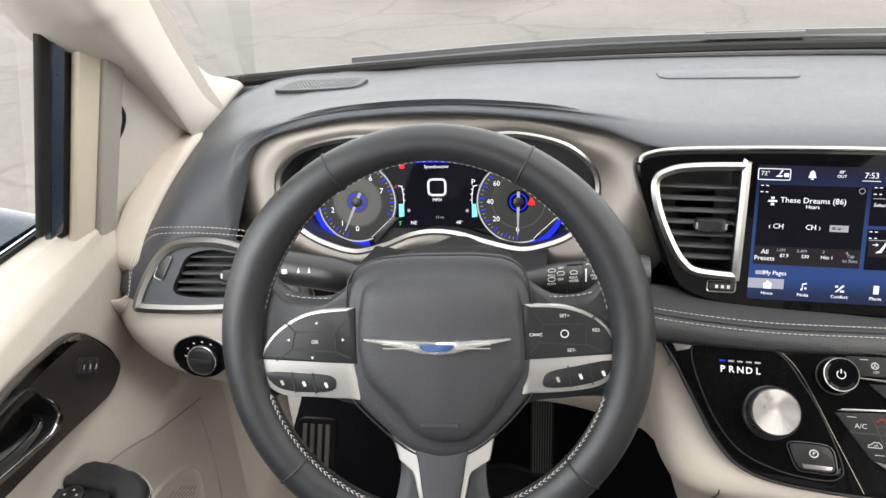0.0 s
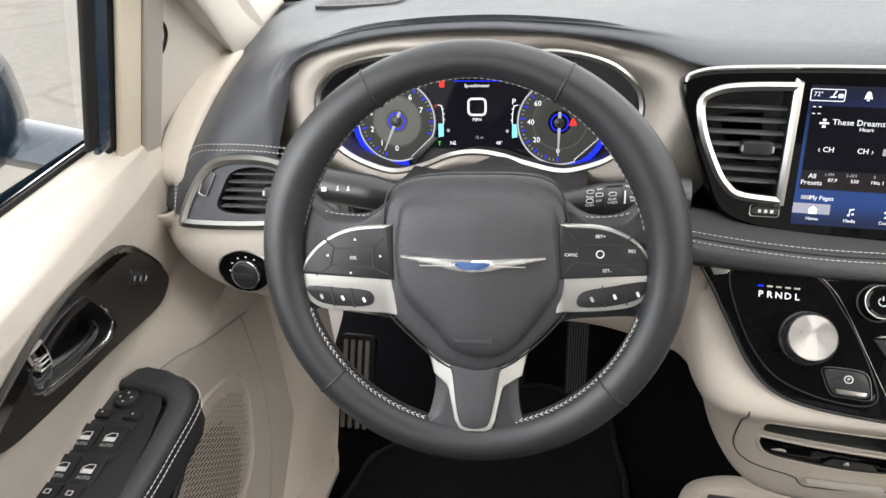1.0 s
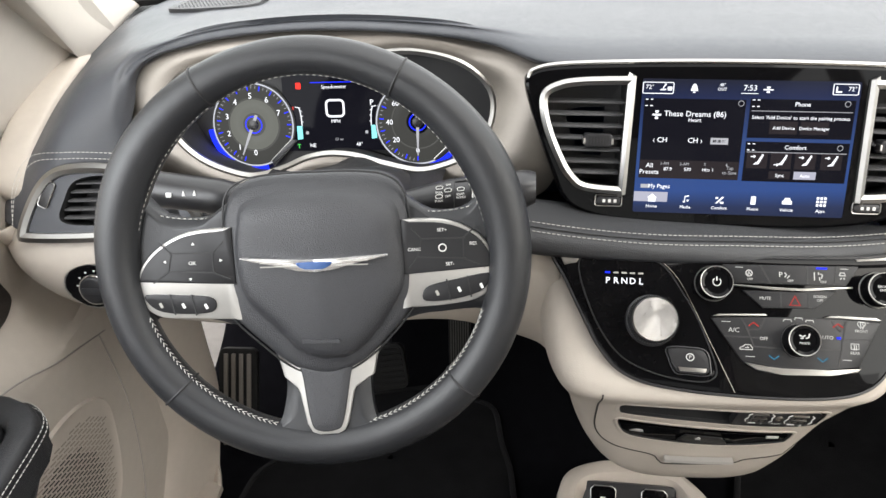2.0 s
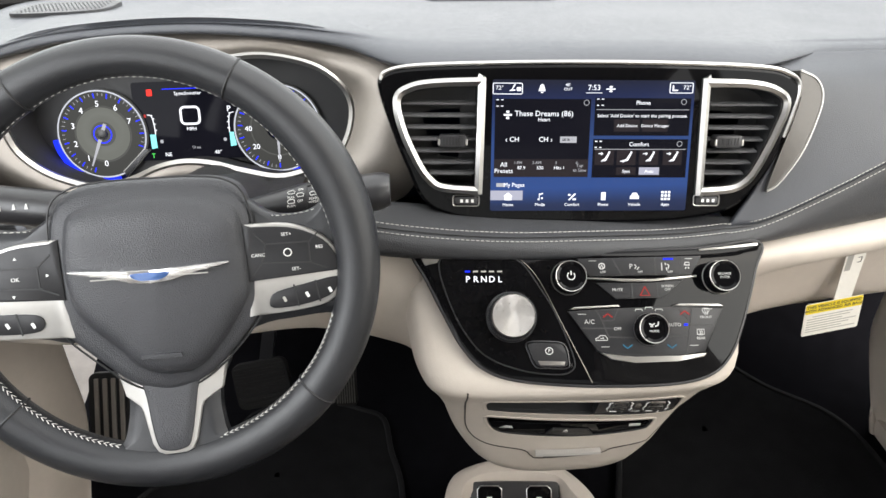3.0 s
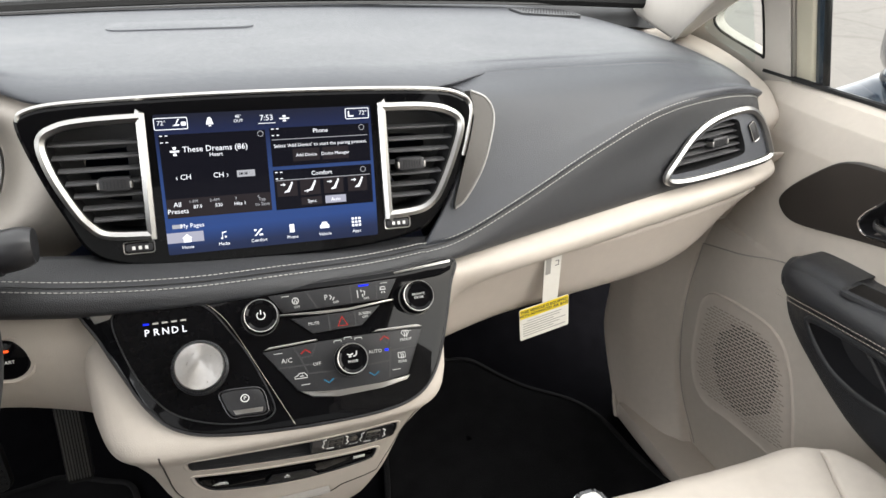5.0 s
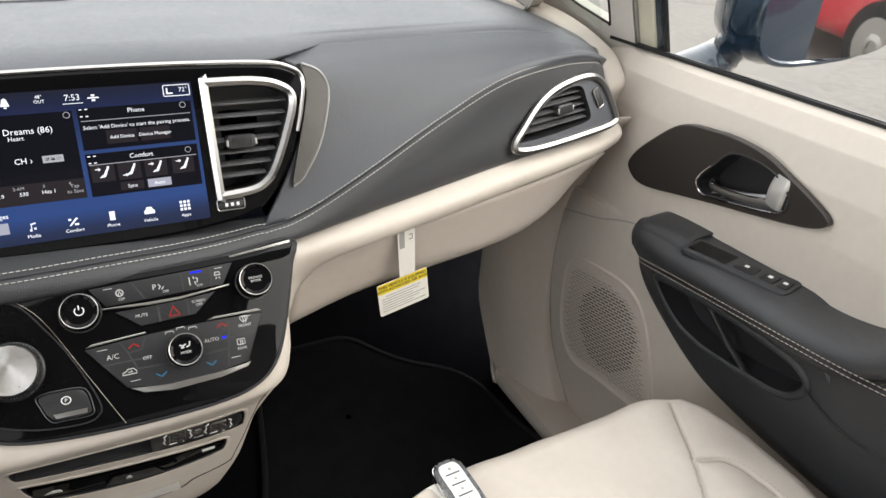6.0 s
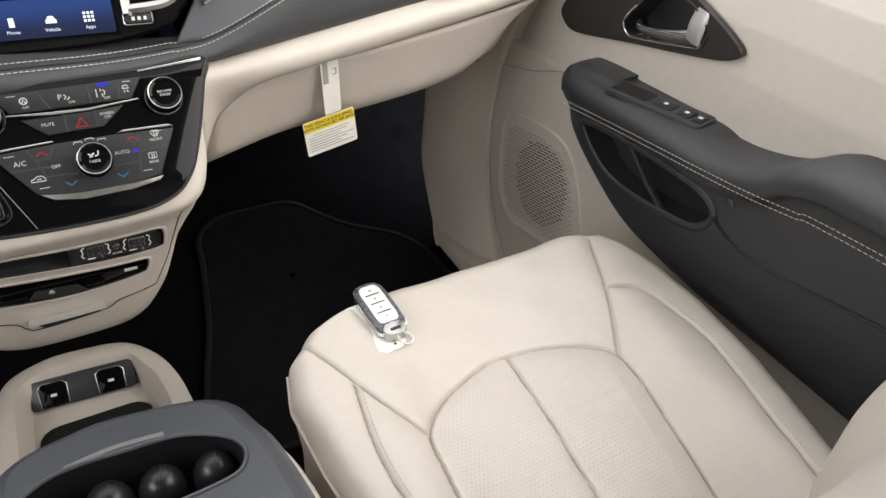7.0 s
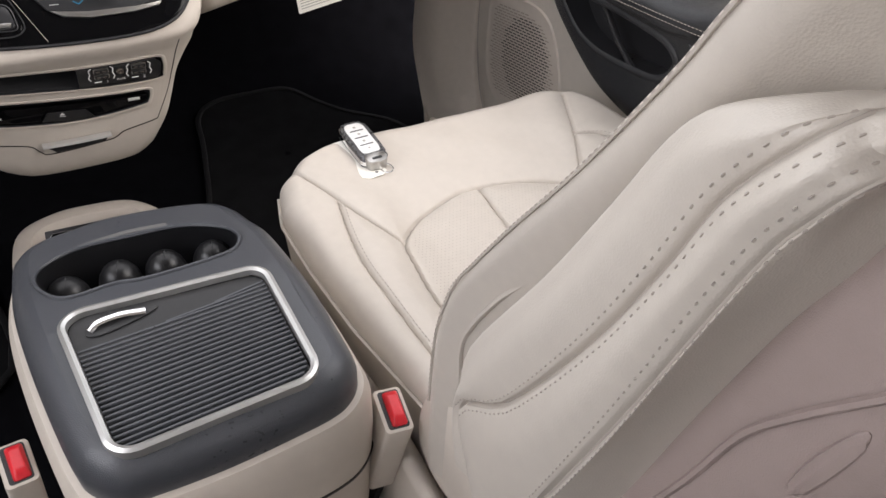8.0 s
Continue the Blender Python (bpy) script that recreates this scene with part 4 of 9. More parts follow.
part("hood_wall", grid([[CL @ V((p[0], p[1], 0.058)) for p in mouth], [CL @ V((p[0] * 0.98, p[1] * 0.99, 0.03)) for p in mouth], [CL @ V((p[0] * 0.97 - 0.0, p[1] * 1.0 - 0.002, -0.004)) for p in mouth]], closed_u=True), BLACK, cl)
# taupe surround that runs on to the centre screen
outer = [(-0.272, 0.03), (-0.262, 0.075), (-0.215, 0.108), (-0.11, 0.125), (-0.045, 0.13), (0.008, 0.13), (0.06, 0.13), (0.114, 0.125), (0.18, 0.112), (0.262, 0.095), (0.30, 0.06), (0.292, 0.0), (0.285, -0.06), (0.25, -0.09), (0.16, -0.09), (0.09, -0.085), (0.05, -0.075), (0.008, -0.07), (-0.03, -0.075), (-0.06, -0.085), (-0.10, -0.09), (-0.16, -0.085), (-0.215, -0.065), (-0.262, -0.03)]
outer = [(p.x, p.y) for p in crom(outer, 5, True)]
rows = []
for k in range(6):
    t = k / 5
    h = 0.0615 + 0.016 * math.sin(t * math.pi * 0.5) - 0.035 * t * t
    rows.append([CL @ V((a[0] + (b[0] - a[0]) * t, a[1] + (b[1] - a[1]) * t, h + 0.04 * t * max(0.0, (b[0] - 0.20) / 0.1))) for a, b in zip(mouth, outer)])
part("surround", grid(rows, closed_u=True), TAUPE, cl, "taupe metallic surround")
part("back", prism([(p[0] * 1.0, p[1] * 1.02) for p in mouth], CL, -0.012, -0.004), BLACK, cl)
part("display", prism(rect(-0.066, -0.036, 0.072, 0.062, 0.004), CL, -0.004, -0.0005), SCREEN_BLACK, cl, "dark middle screen")


def dial_face(cu, marks, needle, big, name):
    g = part("gauge", turned(at(CL, cu, 0.0, 0.0), 0, [(0.056, -0.002), (0.056, 0.004), (0.0525, 0.0045), (0.051, 0.001), (0.02, 0.0), (0.001, 0.0)], 48), DIAL, cl, name)
    part("dial_band", turned(at(CL, cu, 0.0, 0.0), 0, [(0.034, 0.0), (0.033, 0.0007), (0.016, 0.0007), (0.015, 0.0)], 40), DIAL_LIT if cu < 0 else DIAL, g)
    part("dial_shade", turned(at(CL, cu, 0.0, 0.0), 0, [(0.041, 0.0), (0.040, 0.0005), (0.034, 0.0005), (0.033, 0.0)], 40), DIAL_MID, g)
    part("dial_middle", turned(at(CL, cu, 0.0, 0.0), 0, [(0.0155, 0.0), (0.015, 0.0006), (0.001, 0.0006)], 32), DIAL_MID if cu < 0 else SCREEN_BLACK, g)
    # the chrome ring's shine is put in as emission
    part("gauge_ring", sweep([at(CL, cu, 0.0, 0.004) @ V((*p, 0)) for p in disc(0.054, 48)], disc(0.0011, 6), CN, closed=True), RING_SHINE, g, "thin chrome ring with its shine as glow")
    arc = [at(CL, cu, 0, 0.004) @ V((0.0585 * math.cos(radians(a)), 0.0585 * math.sin(radians(a)), 0)) for a in range(*((185, 290, 5) if cu < 0 else (250, 355, 5)))]
    part("blue_arc", sweep(arc, [(-0.003, -0.002), (-0.003, 0.002), (0.0035, 0.001), (0.0035, -0.002)], CN), LIT_BLUE, g, "glowing blue edge")
    bm, small = bmesh.new(), bmesh.new()
    for i in range(43):
        a = radians(250 - i * 270 / 42) if cu < 0 else radians(268 - i * 262 / 42)
        r0 = 0.045 if i % 3 == 0 else 0.0475
        m = at(CL, cu, 0, 0.0) @ pose(0, 0, 0, 0, 0, math.degrees(a))
        prism(rect(r0, -0.0006 if i % 3 == 0 else -0.0003, 0.0515, 0.0006 if i % 3 == 0 else 0.0003), m, 0.0006, 0.0012, bm=bm if i % 3 == 0 else small)
    part("tick_marks", bm, LIT_BLUE, g, "", 0)
    part("fine_marks", small, LIT_DIM, g, "", 0)
    for txt, a in marks:
        lettering(txt, 0.0105 if cu < 0 else 0.0095, at(CL, cu + 0.0375 * math.cos(radians(a)), 0.0375 * math.sin(radians(a)), 0.0012), LIT_WHITE, g)
    part("hub_ring", sweep([at(CL, cu, 0.0, 0.0025) @ V((*p, 0)) for p in disc(0.011, 24)], disc(0.0007, 6), CN, closed=True), LIT_BLUE, g)
    n = at(CL, cu, 0, 0.005) @ pose(0, 0, 0, 0, 0, needle)
    part("needle", prism([(-0.014, -0.0018), (-0.014, 0.0018), (0.0, 0.0022), (0.043, 0.0006), (0.043, -0.0006), (0.0, -0.0022)], n, 0, 0.002, 0.0006), LIT_DIM, g, "pale pointer")
    part("hub", turned(at(CL, cu, 0, 0.003), 0, [(0.007, 0), (0.0065, 0.004), (0.003, 0.005)], 20), SHADE, g)
    return g


dial_face(-0.108, [("0", 268), ("1", 233), ("2", 198), ("3", 163), ("4", 128), ("5", 93), ("6", 58), ("7", 23)], 246, False, "rev counter dial")
dial_face(0.112, [("0", 268), ("20", 218), ("40", 180), ("60", 140), ("80", 100), ("100", 60), ("120", 18)], 269, False, "speedometer dial")
for cu, s in ((-0.108, 1), (0.112, 1)):
    m = at(CL, cu + 0.040, -0.038, 0.003)
    part("inset", prism([(-0.016, -0.017), (0.018, 0.017), (0.010, 0.018), (-0.020, -0.010)], m, 0, 0.002, 0.0008), SHADE, cl)
    part("inset_edge", sweep([m @ V((*p, 0.002)) for p in ((-0.020, -0.010), (0.010, 0.018), (0.018, 0.017), (-0.016, -0.017))], disc(0.0006, 5), CN, closed=True), SATIN, cl)
lettering("Speedometer", 0.0062, at(CL, 0.003, 0.047, 0.0), LIT_WHITE, cl)
part("screen_line", prism(rect(-0.028, 0.0525, 0.034, 0.0533), CL, -0.0005, 0.0003), LIT_BLUE, cl, "", 0)
zero = part("digit_zero", sweep([CL @ V((p[0], p[1], 0.0)) for p in rect(-0.0085, 0.009, 0.0145, 0.030, 0.005)], [(-0.0013, -0.0004), (-0.0013, 0.0004), (0.0013, 0.0004), (0.0013, -0.0004)], CN, closed=True), LIT_WHITE, cl, "large lit zero")
lettering("MPH", 0.0062, at(CL, 0.003, 0.0025, 0.0), LIT_WHITE, cl)
lettering("P", 0.0105, at(CL, 0.052, 0.026, 0.0), LIT_WHITE, cl)
lettering("NE", 0.0068, at(CL, -0.030, -0.029, 0.0), LIT_WHITE, cl)
lettering("13 mi", 0.005, at(CL, 0.006, -0.021, 0.0), LIT_DIM, cl)
lettering("48\u00b0", 0.0065, at(CL, 0.033, -0.028, 0.0), LIT_WHITE, cl)
lettering("T", 0.008, at(CL, -0.049, -0.030, 0.0), LIT_GREEN, cl)
for su, c0 in ((-1, -0.0465), (1, 0.0535)):
    part("level_bar", prism([(c0 - 0.0035, -0.021), (c0 + 0.0035, -0.020), (c0 + 0.0035, -0.003), (c0 - 0.0035, -0.003)], CL, -0.0005, 0.0003), LIT_CYAN, cl, "", 0)
    arc = crom([(c0 + su * 0.004, 0.022), (c0 - su * 0.001, 0.020), (c0 - su * 0.003, 0.010), (c0 - su * 0.0035, -0.003)], 5)
    part("level_scale", sweep([CL @ V((p.x, p.y, 0.0)) for p in arc], [(-0.0005, -0.0003), (-0.0005, 0.0003), (0.0005, 0.0003), (0.0005, -0.0003)], CN), LIT_WHITE, cl, "", 0)
    for p in arc[4::3]:
        part("level_mark", prism(rect(p.x - 0.0022 if su > 0 else p.x - 0.0005, p.y - 0.0005, p.x + 0.0005 if su > 0 else p.x + 0.0022, p.y + 0.0005), CL, -0.0005, 0.0003), LIT_WHITE, cl, "", 0)
    part("level_end", prism(rect(c0 + su * 0.007 - 0.001, 0.0185, c0 + su * 0.007 + 0.001, 0.0225), CL, -0.0005, 0.0003), LIT_DARKRED if su < 0 else LIT_DIM, cl, "", 0)
    part("level_sign", prism(rect(c0 + su * -0.010 - 0.0018, -0.014, c0 - su * 0.010 + 0.0018, -0.010, 0.0008), CL, -0.0005, 0.0003), LIT_DIM, cl, "", 0)
part("warning_lamp", prism(rect(-0.0475, 0.045, -0.041, 0.053, 0.001), CL, -0.0005, 0.0003), LIT_RED, cl, "", 0)
part("warning_lamp", prism([(0.124, -0.004), (0.134, -0.004), (0.132, 0.002), (0.129, 0.006), (0.126, 0.002)], CL, 0.001, 0.0016), LIT_RED, cl, "", 0)

# ---- steering column and stalks ----
col = thing("steering_column", (-0.43, 0.82, 0.70), "black steering column shroud with two control stalks", "steering column")
rows = []
for y, w, h, z in ((0.70, 0.055, 0.045, 0.765), (0.76, 0.07, 0.055, 0.742), (0.85, 0.08, 0.058, 0.718), (0.96, 0.085, 0.06, 0.675)):
    rows.append([(-0.435 + w * math.copysign(abs(math.cos(a)) ** 0.7, math.cos(a)), y, z + h * math.copysign(abs(math.sin(a)) ** 0.7, math.sin(a))) for a in [2 * math.pi * i / 24 for i in range(24)]])
part("shroud", grid(rows, closed_u=True, cap=True), BLACK, col)
part("boot", loft([[(-0.435 + x, y, z + 0.012 * math.cos(x * 40)) for x in (-0.11, -0.055, 0, 0.055, 0.11)] for y, z in ((0.83, 0.762), (0.90, 0.747), (0.955, 0.735), (0.975, 0.69))], 6, 4), BLACK, col, "dark fabric boot over the column")
for s in (-1, 1):
    rings = []
    for k in range(25):
        t = k / 24
        r = 0.010 + 0.0105 * min(1.0, t / 0.45) ** 1.3 - 0.004 * max(0.0, (t - 0.92) / 0.08) ** 2
        c0 = V((-0.43 + s * (0.045 + 0.165 * t), 0.784 + 0.010 * t, 0.766 + 0.017 * t))
        rings.append([c0 + V((0, r * math.cos(a), r * 0.95 * math.sin(a))) for a in [i * math.pi / 8 for i in range(16)]])
    stk = part("stalk", grid(rings, closed_u=True, cap=True), SHADE, col, "black control stalk")
    sm = axes(V((-0.43 + s * 0.15, 0.7725, 0.7855)), (1, 0, 0.03), (0, 0.42, 0.9))
    if s < 0:
        for u in (-0.022, -0.006, 0.006):
            part("stalk_mark", prism(rect(u - 0.003, -0.0025, u + 0.003, 0.0025, 0.001) if u < -0.02 else [(u - 0.0016, -0.0015), (u, 0.004), (u + 0.0016, -0.0015)], sm, -0.001, 0.0016), WHITE, stk, "", 0)
    else:
        collar = [[V((-0.43 + s * x, 0.792, 0.7797)) + V((0, r * math.cos(a), r * 0.95 * math.sin(a))) for a in [i * math.pi / 8 for i in range(16)]] for x, r in ((0.172, 0.0205), (0.173, 0.0216), (0.182, 0.0216), (0.183, 0.0205))]
        part("stalk_collar", grid(collar, closed_u=True), BUTTON, stk)

        def on_stalk(x, deg, lift=0.0):
            t, a = (x + 0.385) / 0.165, radians(deg)
            n_ = V((0, -math.cos(a), 0.95 * math.sin(a)))
            return axes(V((x, 0.784 + 0.010 * t, 0.766 + 0.017 * t)) + n_ * (0.0207 + lift), (0.165, 0.010, 0.017), (0, math.sin(a), math.cos(a)))

        for x, deg, tx in ((-0.3175, 47, "PULL"), (-0.3175, 22, "PUSH"), (-0.3085, 70, "ON"), (-0.3085, 33, "OFF"), (-0.2955, 30, "REAR\nWIPER"), (-0.2805, 75, "OFF"), (-0.2735, 31, "FRONT\nWIPER")):
            lettering(tx, 0.0034, on_stalk(x, deg), WHITE, stk)
        for x, deg in ((-0.3175, 63), (-0.3175, 35), (-0.3085, 51), (-0.2955, 50), (-0.2735, 51)):
            mk_ = on_stalk(x, deg, 0.0002)
            part("stalk_mark", sweep([mk_ @ V((*p, 0)) for p in ((-0.0030, -0.0018), (0.0030, -0.0018), (0.0036, 0.0008), (0.0018, 0.0020), (-0.0018, 0.0020), (-0.0036, 0.0008))], disc(0.0004, 4), mk_.to_3x3() @ V((0, 0, 1)), closed=True), WHITE, stk, "", 0)
        part("stalk_slot", prism(rect(-0.0075, -0.0022, 0.0075, 0.0022, 0.001), on_stalk(-0.2945, 84), -0.001, 0.0006), BLACK, stk)
        part("stalk_mark", sweep([on_stalk(-0.2835, d_, 0.0002).translation for d_ in (20, 30, 40, 50, 58)], disc(0.0008, 5), (1, 0, 0)), WHITE, stk, "", 0)
        for x in (-0.3025, -0.2865):
            part("stalk_ring", sweep([on_stalk(x, d_, 0.0001).translation for d_ in range(0, 360, 15)], disc(0.0007, 5), (1, 0, 0), closed=True), BLACK, stk)

# ---- steering wheel ----
SW_ = 0.0768
ST = 0.3668
WH = axes((-0.4177, 0.6482, 0.7851), (math.cos(SW_), math.sin(SW_), 0), (-math.sin(SW_) * math.sin(ST), math.cos(SW_) * math.sin(ST), math.cos(ST)))
WN = WH.to_3x3() @ V((0, 0, 1))
wheel = thing("steering_wheel", (-0.4177, 0.6482, 0.60), "black leather steering wheel with silver spokes and stitched grips", "steering wheel")
R0, RM = 0.1725, 0.0186
NW = 144


def rim_pt(a, b, grow=0.0):
    """A point of the rim at angle a round the wheel and b round the tube; thicker at the grips."""
    fat = 1.0
    for g in (28, 152):
        dlt = abs((math.degrees(a) - g + 180) % 360 - 180)
        fat += 0.10 * math.exp(-(dlt / 20) ** 2)
    top = abs((math.degrees(a) - 90 + 180) % 360 - 180)
    slim = 1 - 0.13 * math.exp(-(top / 32) ** 2)
    r = (RM * slim + grow) * fat
    mid = R0 + RM * (1 - slim)
    return WH @ V(((mid + r * math.cos(b)) * math.cos(a), (mid + r * math.cos(b)) * math.sin(a), r * 1.02 * math.sin(b)))


rim = part("rim", grid([[rim_pt(2 * math.pi * i / NW, 2 * math.pi * j / 20) for j in range(20)] for i in range(NW)], closed_u=True, closed_v=True), LEATHER, wheel, "black leather wheel rim")
for deg in (62, 119, 222, 318):
    a = radians(deg)
    part("rim_seam", sweep([rim_pt(a, 2 * math.pi * j / 24, 0.0001) for j in range(24)], disc(0.0011, 6), WH.to_3x3() @ V((-math.sin(a), math.cos(a), 0)), closed=True), BLACK, rim)
st = bmesh.new()
for lo, hi in ((198, 254), (286, 342)):
    n = int(hi - lo)
    for b0, sl in ((2.76, 0.0011), (2.87, -0.0011)):
        ln = [rim_pt(radians(lo + (hi - lo) * i / n), b0, 0.0004) for i in range(n + 1)]
        nn = [(p - (WH @ V((R0 * math.cos(radians(lo + (hi - lo) * i / n)), R0 * math.sin(radians(lo + (hi - lo) * i / n)), 0)))).normalized() for i, p in enumerate(ln)]
        stitching(ln, nn, st, 0.0040, 0.0010, 0.00042, sl)
for lo, hi in ((12, 60), (64, 117), (121, 168)):
    ln = [rim_pt(radians(lo + (hi - lo) * i / 40), 2.95, 0.0002) for i in range(41)]
    stitching(ln, [WN] * 41, st, 0.0032, 0.0022, 0.00035)
part("stitching", st, THREAD, rim, "pale cross stitching inside the rim", 0, "stuff")

# spokes
for s in (-1, 1):
    ups = crom([(0.06 * s + 0.005, 0.055), (0.10 * s + 0.005, 0.040), (0.135 * s + 0.003, 0.044), (0.163 * s, 0.075), (0.172 * s, 0.04), (0.172 * s, -0.03), (0.165 * s, -0.07), (0.147 * s + 0.002, -0.050), (0.10 * s, -0.052), (0.06 * s, -0.05)], 5, True)
    ups = [tuple(p) for p in ups]
    if s < 0:
        ups = ups[::-1]
    spk = part("spoke", dome(ups, WH, -0.022, -0.007, 0.006, 5, 0.25), LEATHER, wheel, "leather covered spoke")
    st = bmesh.new()
    edge_ = crom([(0.078 * s + 0.005, 0.0475), (0.10 * s + 0.005, 0.0415), (0.135 * s + 0.003, 0.0450), (0.152 * s, 0.058)], 10)
    stitching([WH @ V((p.x, p.y - 0.002, -0.0055)) for p in edge_], WN, st, 0.0032, 0.0018, 0.0004)
    part("stitching", st, THREAD, spk, "pale thread along the spoke", 0, "stuff")
silver = {-1: [(-0.066, 0.033), (-0.108, 0.029), (-0.134, 0.017), (-0.151, 0.0), (-0.157, -0.018), (-0.154, -0.035), (-0.138, -0.047), (-0.11, -0.049), (-0.066, -0.051)],
          1: [(0.076, 0.035), (0.115, 0.033), (0.141, 0.023), (0.155, 0.008), (0.161, -0.010), (0.157, -0.026), (0.143, -0.038), (0.114, -0.043), (0.076, -0.045)]}
lo_pad = {-1: [(-0.149, -0.025), (-0.090, -0.028), (-0.085, -0.040), (-0.09, -0.044), (-0.112, -0.0445), (-0.137, -0.041), (-0.147, -0.033)], 1: [(0.094, -0.038), (0.096, -0.023), (0.153, -0.015), (0.152, -0.024), (0.142, -0.032), (0.115, -0.0385)]}
for s in (-1, 1):
    ol = [tuple(p) for p in crom(silver[s], 4)]
    if s > 0:
        ol = ol[::-1]
    ol = [(p[0], p[1]) for p in ol]
    tr = part("spoke_trim", plaque(ol, WH, -0.012, 0.004, 0.0025), SILVERPAINT, wheel, "satin silver spoke trim")
    slim_ = shrink(ol, 0.0026)
    if s < 0:
        pads = (clip(slim_, (-0.160, -0.0135), (-0.06, -0.0185)), plan([(-0.1495, -0.0255), (-0.12, -0.0265), (-0.094, -0.0285), (-0.0875, -0.035), (-0.092, -0.0425), (-0.112, -0.0440), (-0.136, -0.0415), (-0.1475, -0.034)], 3))
    else:
        pads = (clip(slim_, (0.06, -0.0155), (0.165, -0.0085)), plan([(0.098, -0.0385), (0.0955, -0.031), (0.102, -0.0245), (0.125, -0.0195), (0.1545, -0.0145), (0.1535, -0.0225), (0.145, -0.0315), (0.122, -0.0375)], 3))
    for poly in pads:
        area = sum(poly[i - 1][0] * poly[i][1] - poly[i][0] * poly[i - 1][1] for i in range(len(poly)))
        part("button_pad", plaque(poly if area > 0 else poly[::-1], WH, 0.0, 0.0056, 0.001), BUTTON, tr, "charcoal button pad")
    # grooves that part the buttons
    c = -0.105 if s < 0 else 0.114
    cv = 0.003 if s < 0 else 0.009
    k = -s
    g = bmesh.new()
    for a, b in (((c - 0.022, cv - 0.008), (c + 0.020, cv - 0.010)), ((c - 0.018, cv + 0.008), (c + 0.020, cv + 0.008)), ((c - 0.022, cv - 0.008), (c - 0.018, cv + 0.008)), ((c + 0.018, cv - 0.010), (c + 0.018, cv + 0.008)), ((c - 0.018, cv + 0.008), (c - 0.028 if s < 0 else c - 0.027, cv + 0.018)), ((c + 0.018, cv + 0.008), (c + 0.029, cv + 0.018)), ((c - 0.022, cv - 0.008), (c - 0.036 if s < 0 else c - 0.03, cv - 0.018)), ((c + 0.018, cv - 0.010), (c + 0.032, cv - 0.016))):
        sweep([WH @ V((*a, 0.0056)), WH @ V((*b, 0.0056))], [(-0.0006, -0.0004), (-0.0006, 0.0005), (0.0006, 0.0005), (0.0006, -0.0004)], WN, bm=g)
    for f in (0.36, 0.68):
        a, b = V(lo_pad[s][0] if s < 0 else lo_pad[s][1]), V(lo_pad[s][1] if s < 0 else lo_pad[s][2])
        p = a.lerp(b, f)
        sweep([WH @ V((p.x, p.y + 0.001, 0.0056)), WH @ V((p.x + 0.003, p.y - 0.018, 0.0056))], [(-0.0006, -0.0004), (-0.0006, 0.0005), (0.0006, 0.0005), (0.0006, -0.0004)], WN, bm=g)
    part("groove", g, BLACK, tr, "", 0, "stuff")
    if s < 0:
        lettering("OK", 0.0046, at(WH, c, cv - 0.001, 0.006), WHITE, tr)
        for u, v, r in ((c - 0.024, cv + 0.001, 180), (c + 0.025, cv + 0.001, 0), (c + 0.002, cv + 0.016, 90), (c - 0.003, cv - 0.015, 270)):
            part("button_mark", prism(disc(0.0016, 3), at(WH, u, v, 0.0057, r), 0, 0.0003), WHITE, tr, "", 0)
    else:
        for tx, u, v in (("SET+", c, cv + 0.0155), ("SET-", c + 0.006, cv - 0.0145), ("RES", c + 0.0265, cv + 0.003), ("CANC", c - 0.0245, cv - 0.001)):
            lettering(tx, 0.0040, at(WH, u, v, 0.006), WHITE, tr)
        part("button_mark", sweep([at(WH, c, cv, 0.006) @ V((*p, 0)) for p in disc(0.0032, 12)], disc(0.0005, 4), WN, closed=True), WHITE, tr, "", 0)
    for f in (0.16, 0.5, 0.84):
        a, b = V(lo_pad[s][0] if s < 0 else lo_pad[s][1]), V(lo_pad[s][1] if s < 0 else lo_pad[s][2])
        p = a.lerp(b, f) + V((0.003, -0.0095))
        part("button_mark", prism(rect(-0.0012, -0.0024, 0.0012, 0.0024, 0.0006), at(WH, p.x, p.y, 0.0057, 25), 0, 0.0003), WHITE if f > 0.2 else INK_GREY, tr, "", 0)

# lower spoke
WL = WH @ pose(0, -0.080, -0.001, -11.5)


def below(pts):
    return [(u, v + 0.080) for u, v in pts]


leather_low = [(-0.040, -0.07), (-0.033, -0.108), (-0.0345, -0.130), (-0.041, -0.149), (-0.060, -0.163), (-0.045, -0.176), (0.0, -0.181), (0.052, -0.174), (0.068, -0.161), (0.050, -0.148), (0.0445, -0.125), (0.045, -0.102), (0.050, -0.07)]
part("lower_spoke", dome(below([tuple(p) for p in crom(leather_low, 4, True)]), WL, -0.024, -0.010, 0.0045, 5, 0.35), LEATHER, wheel)
vb = [(-0.047, -0.072), (-0.0385, -0.0865), (-0.0332, -0.1062), (-0.0215, -0.1165), (-0.0195, -0.121), (-0.0135, -0.149), (-0.009, -0.1565), (-0.003, -0.159), (0.0145, -0.1585), (0.0205, -0.1555), (0.024, -0.148), (0.0295, -0.121), (0.0315, -0.1165), (0.048, -0.1055), (0.0527, -0.083), (0.060, -0.068)]
part("lower_trim", plaque(below(vb), WL, -0.010, -0.0015, 0.002), SILVERPAINT, wheel, "bright silver lower spoke trim")
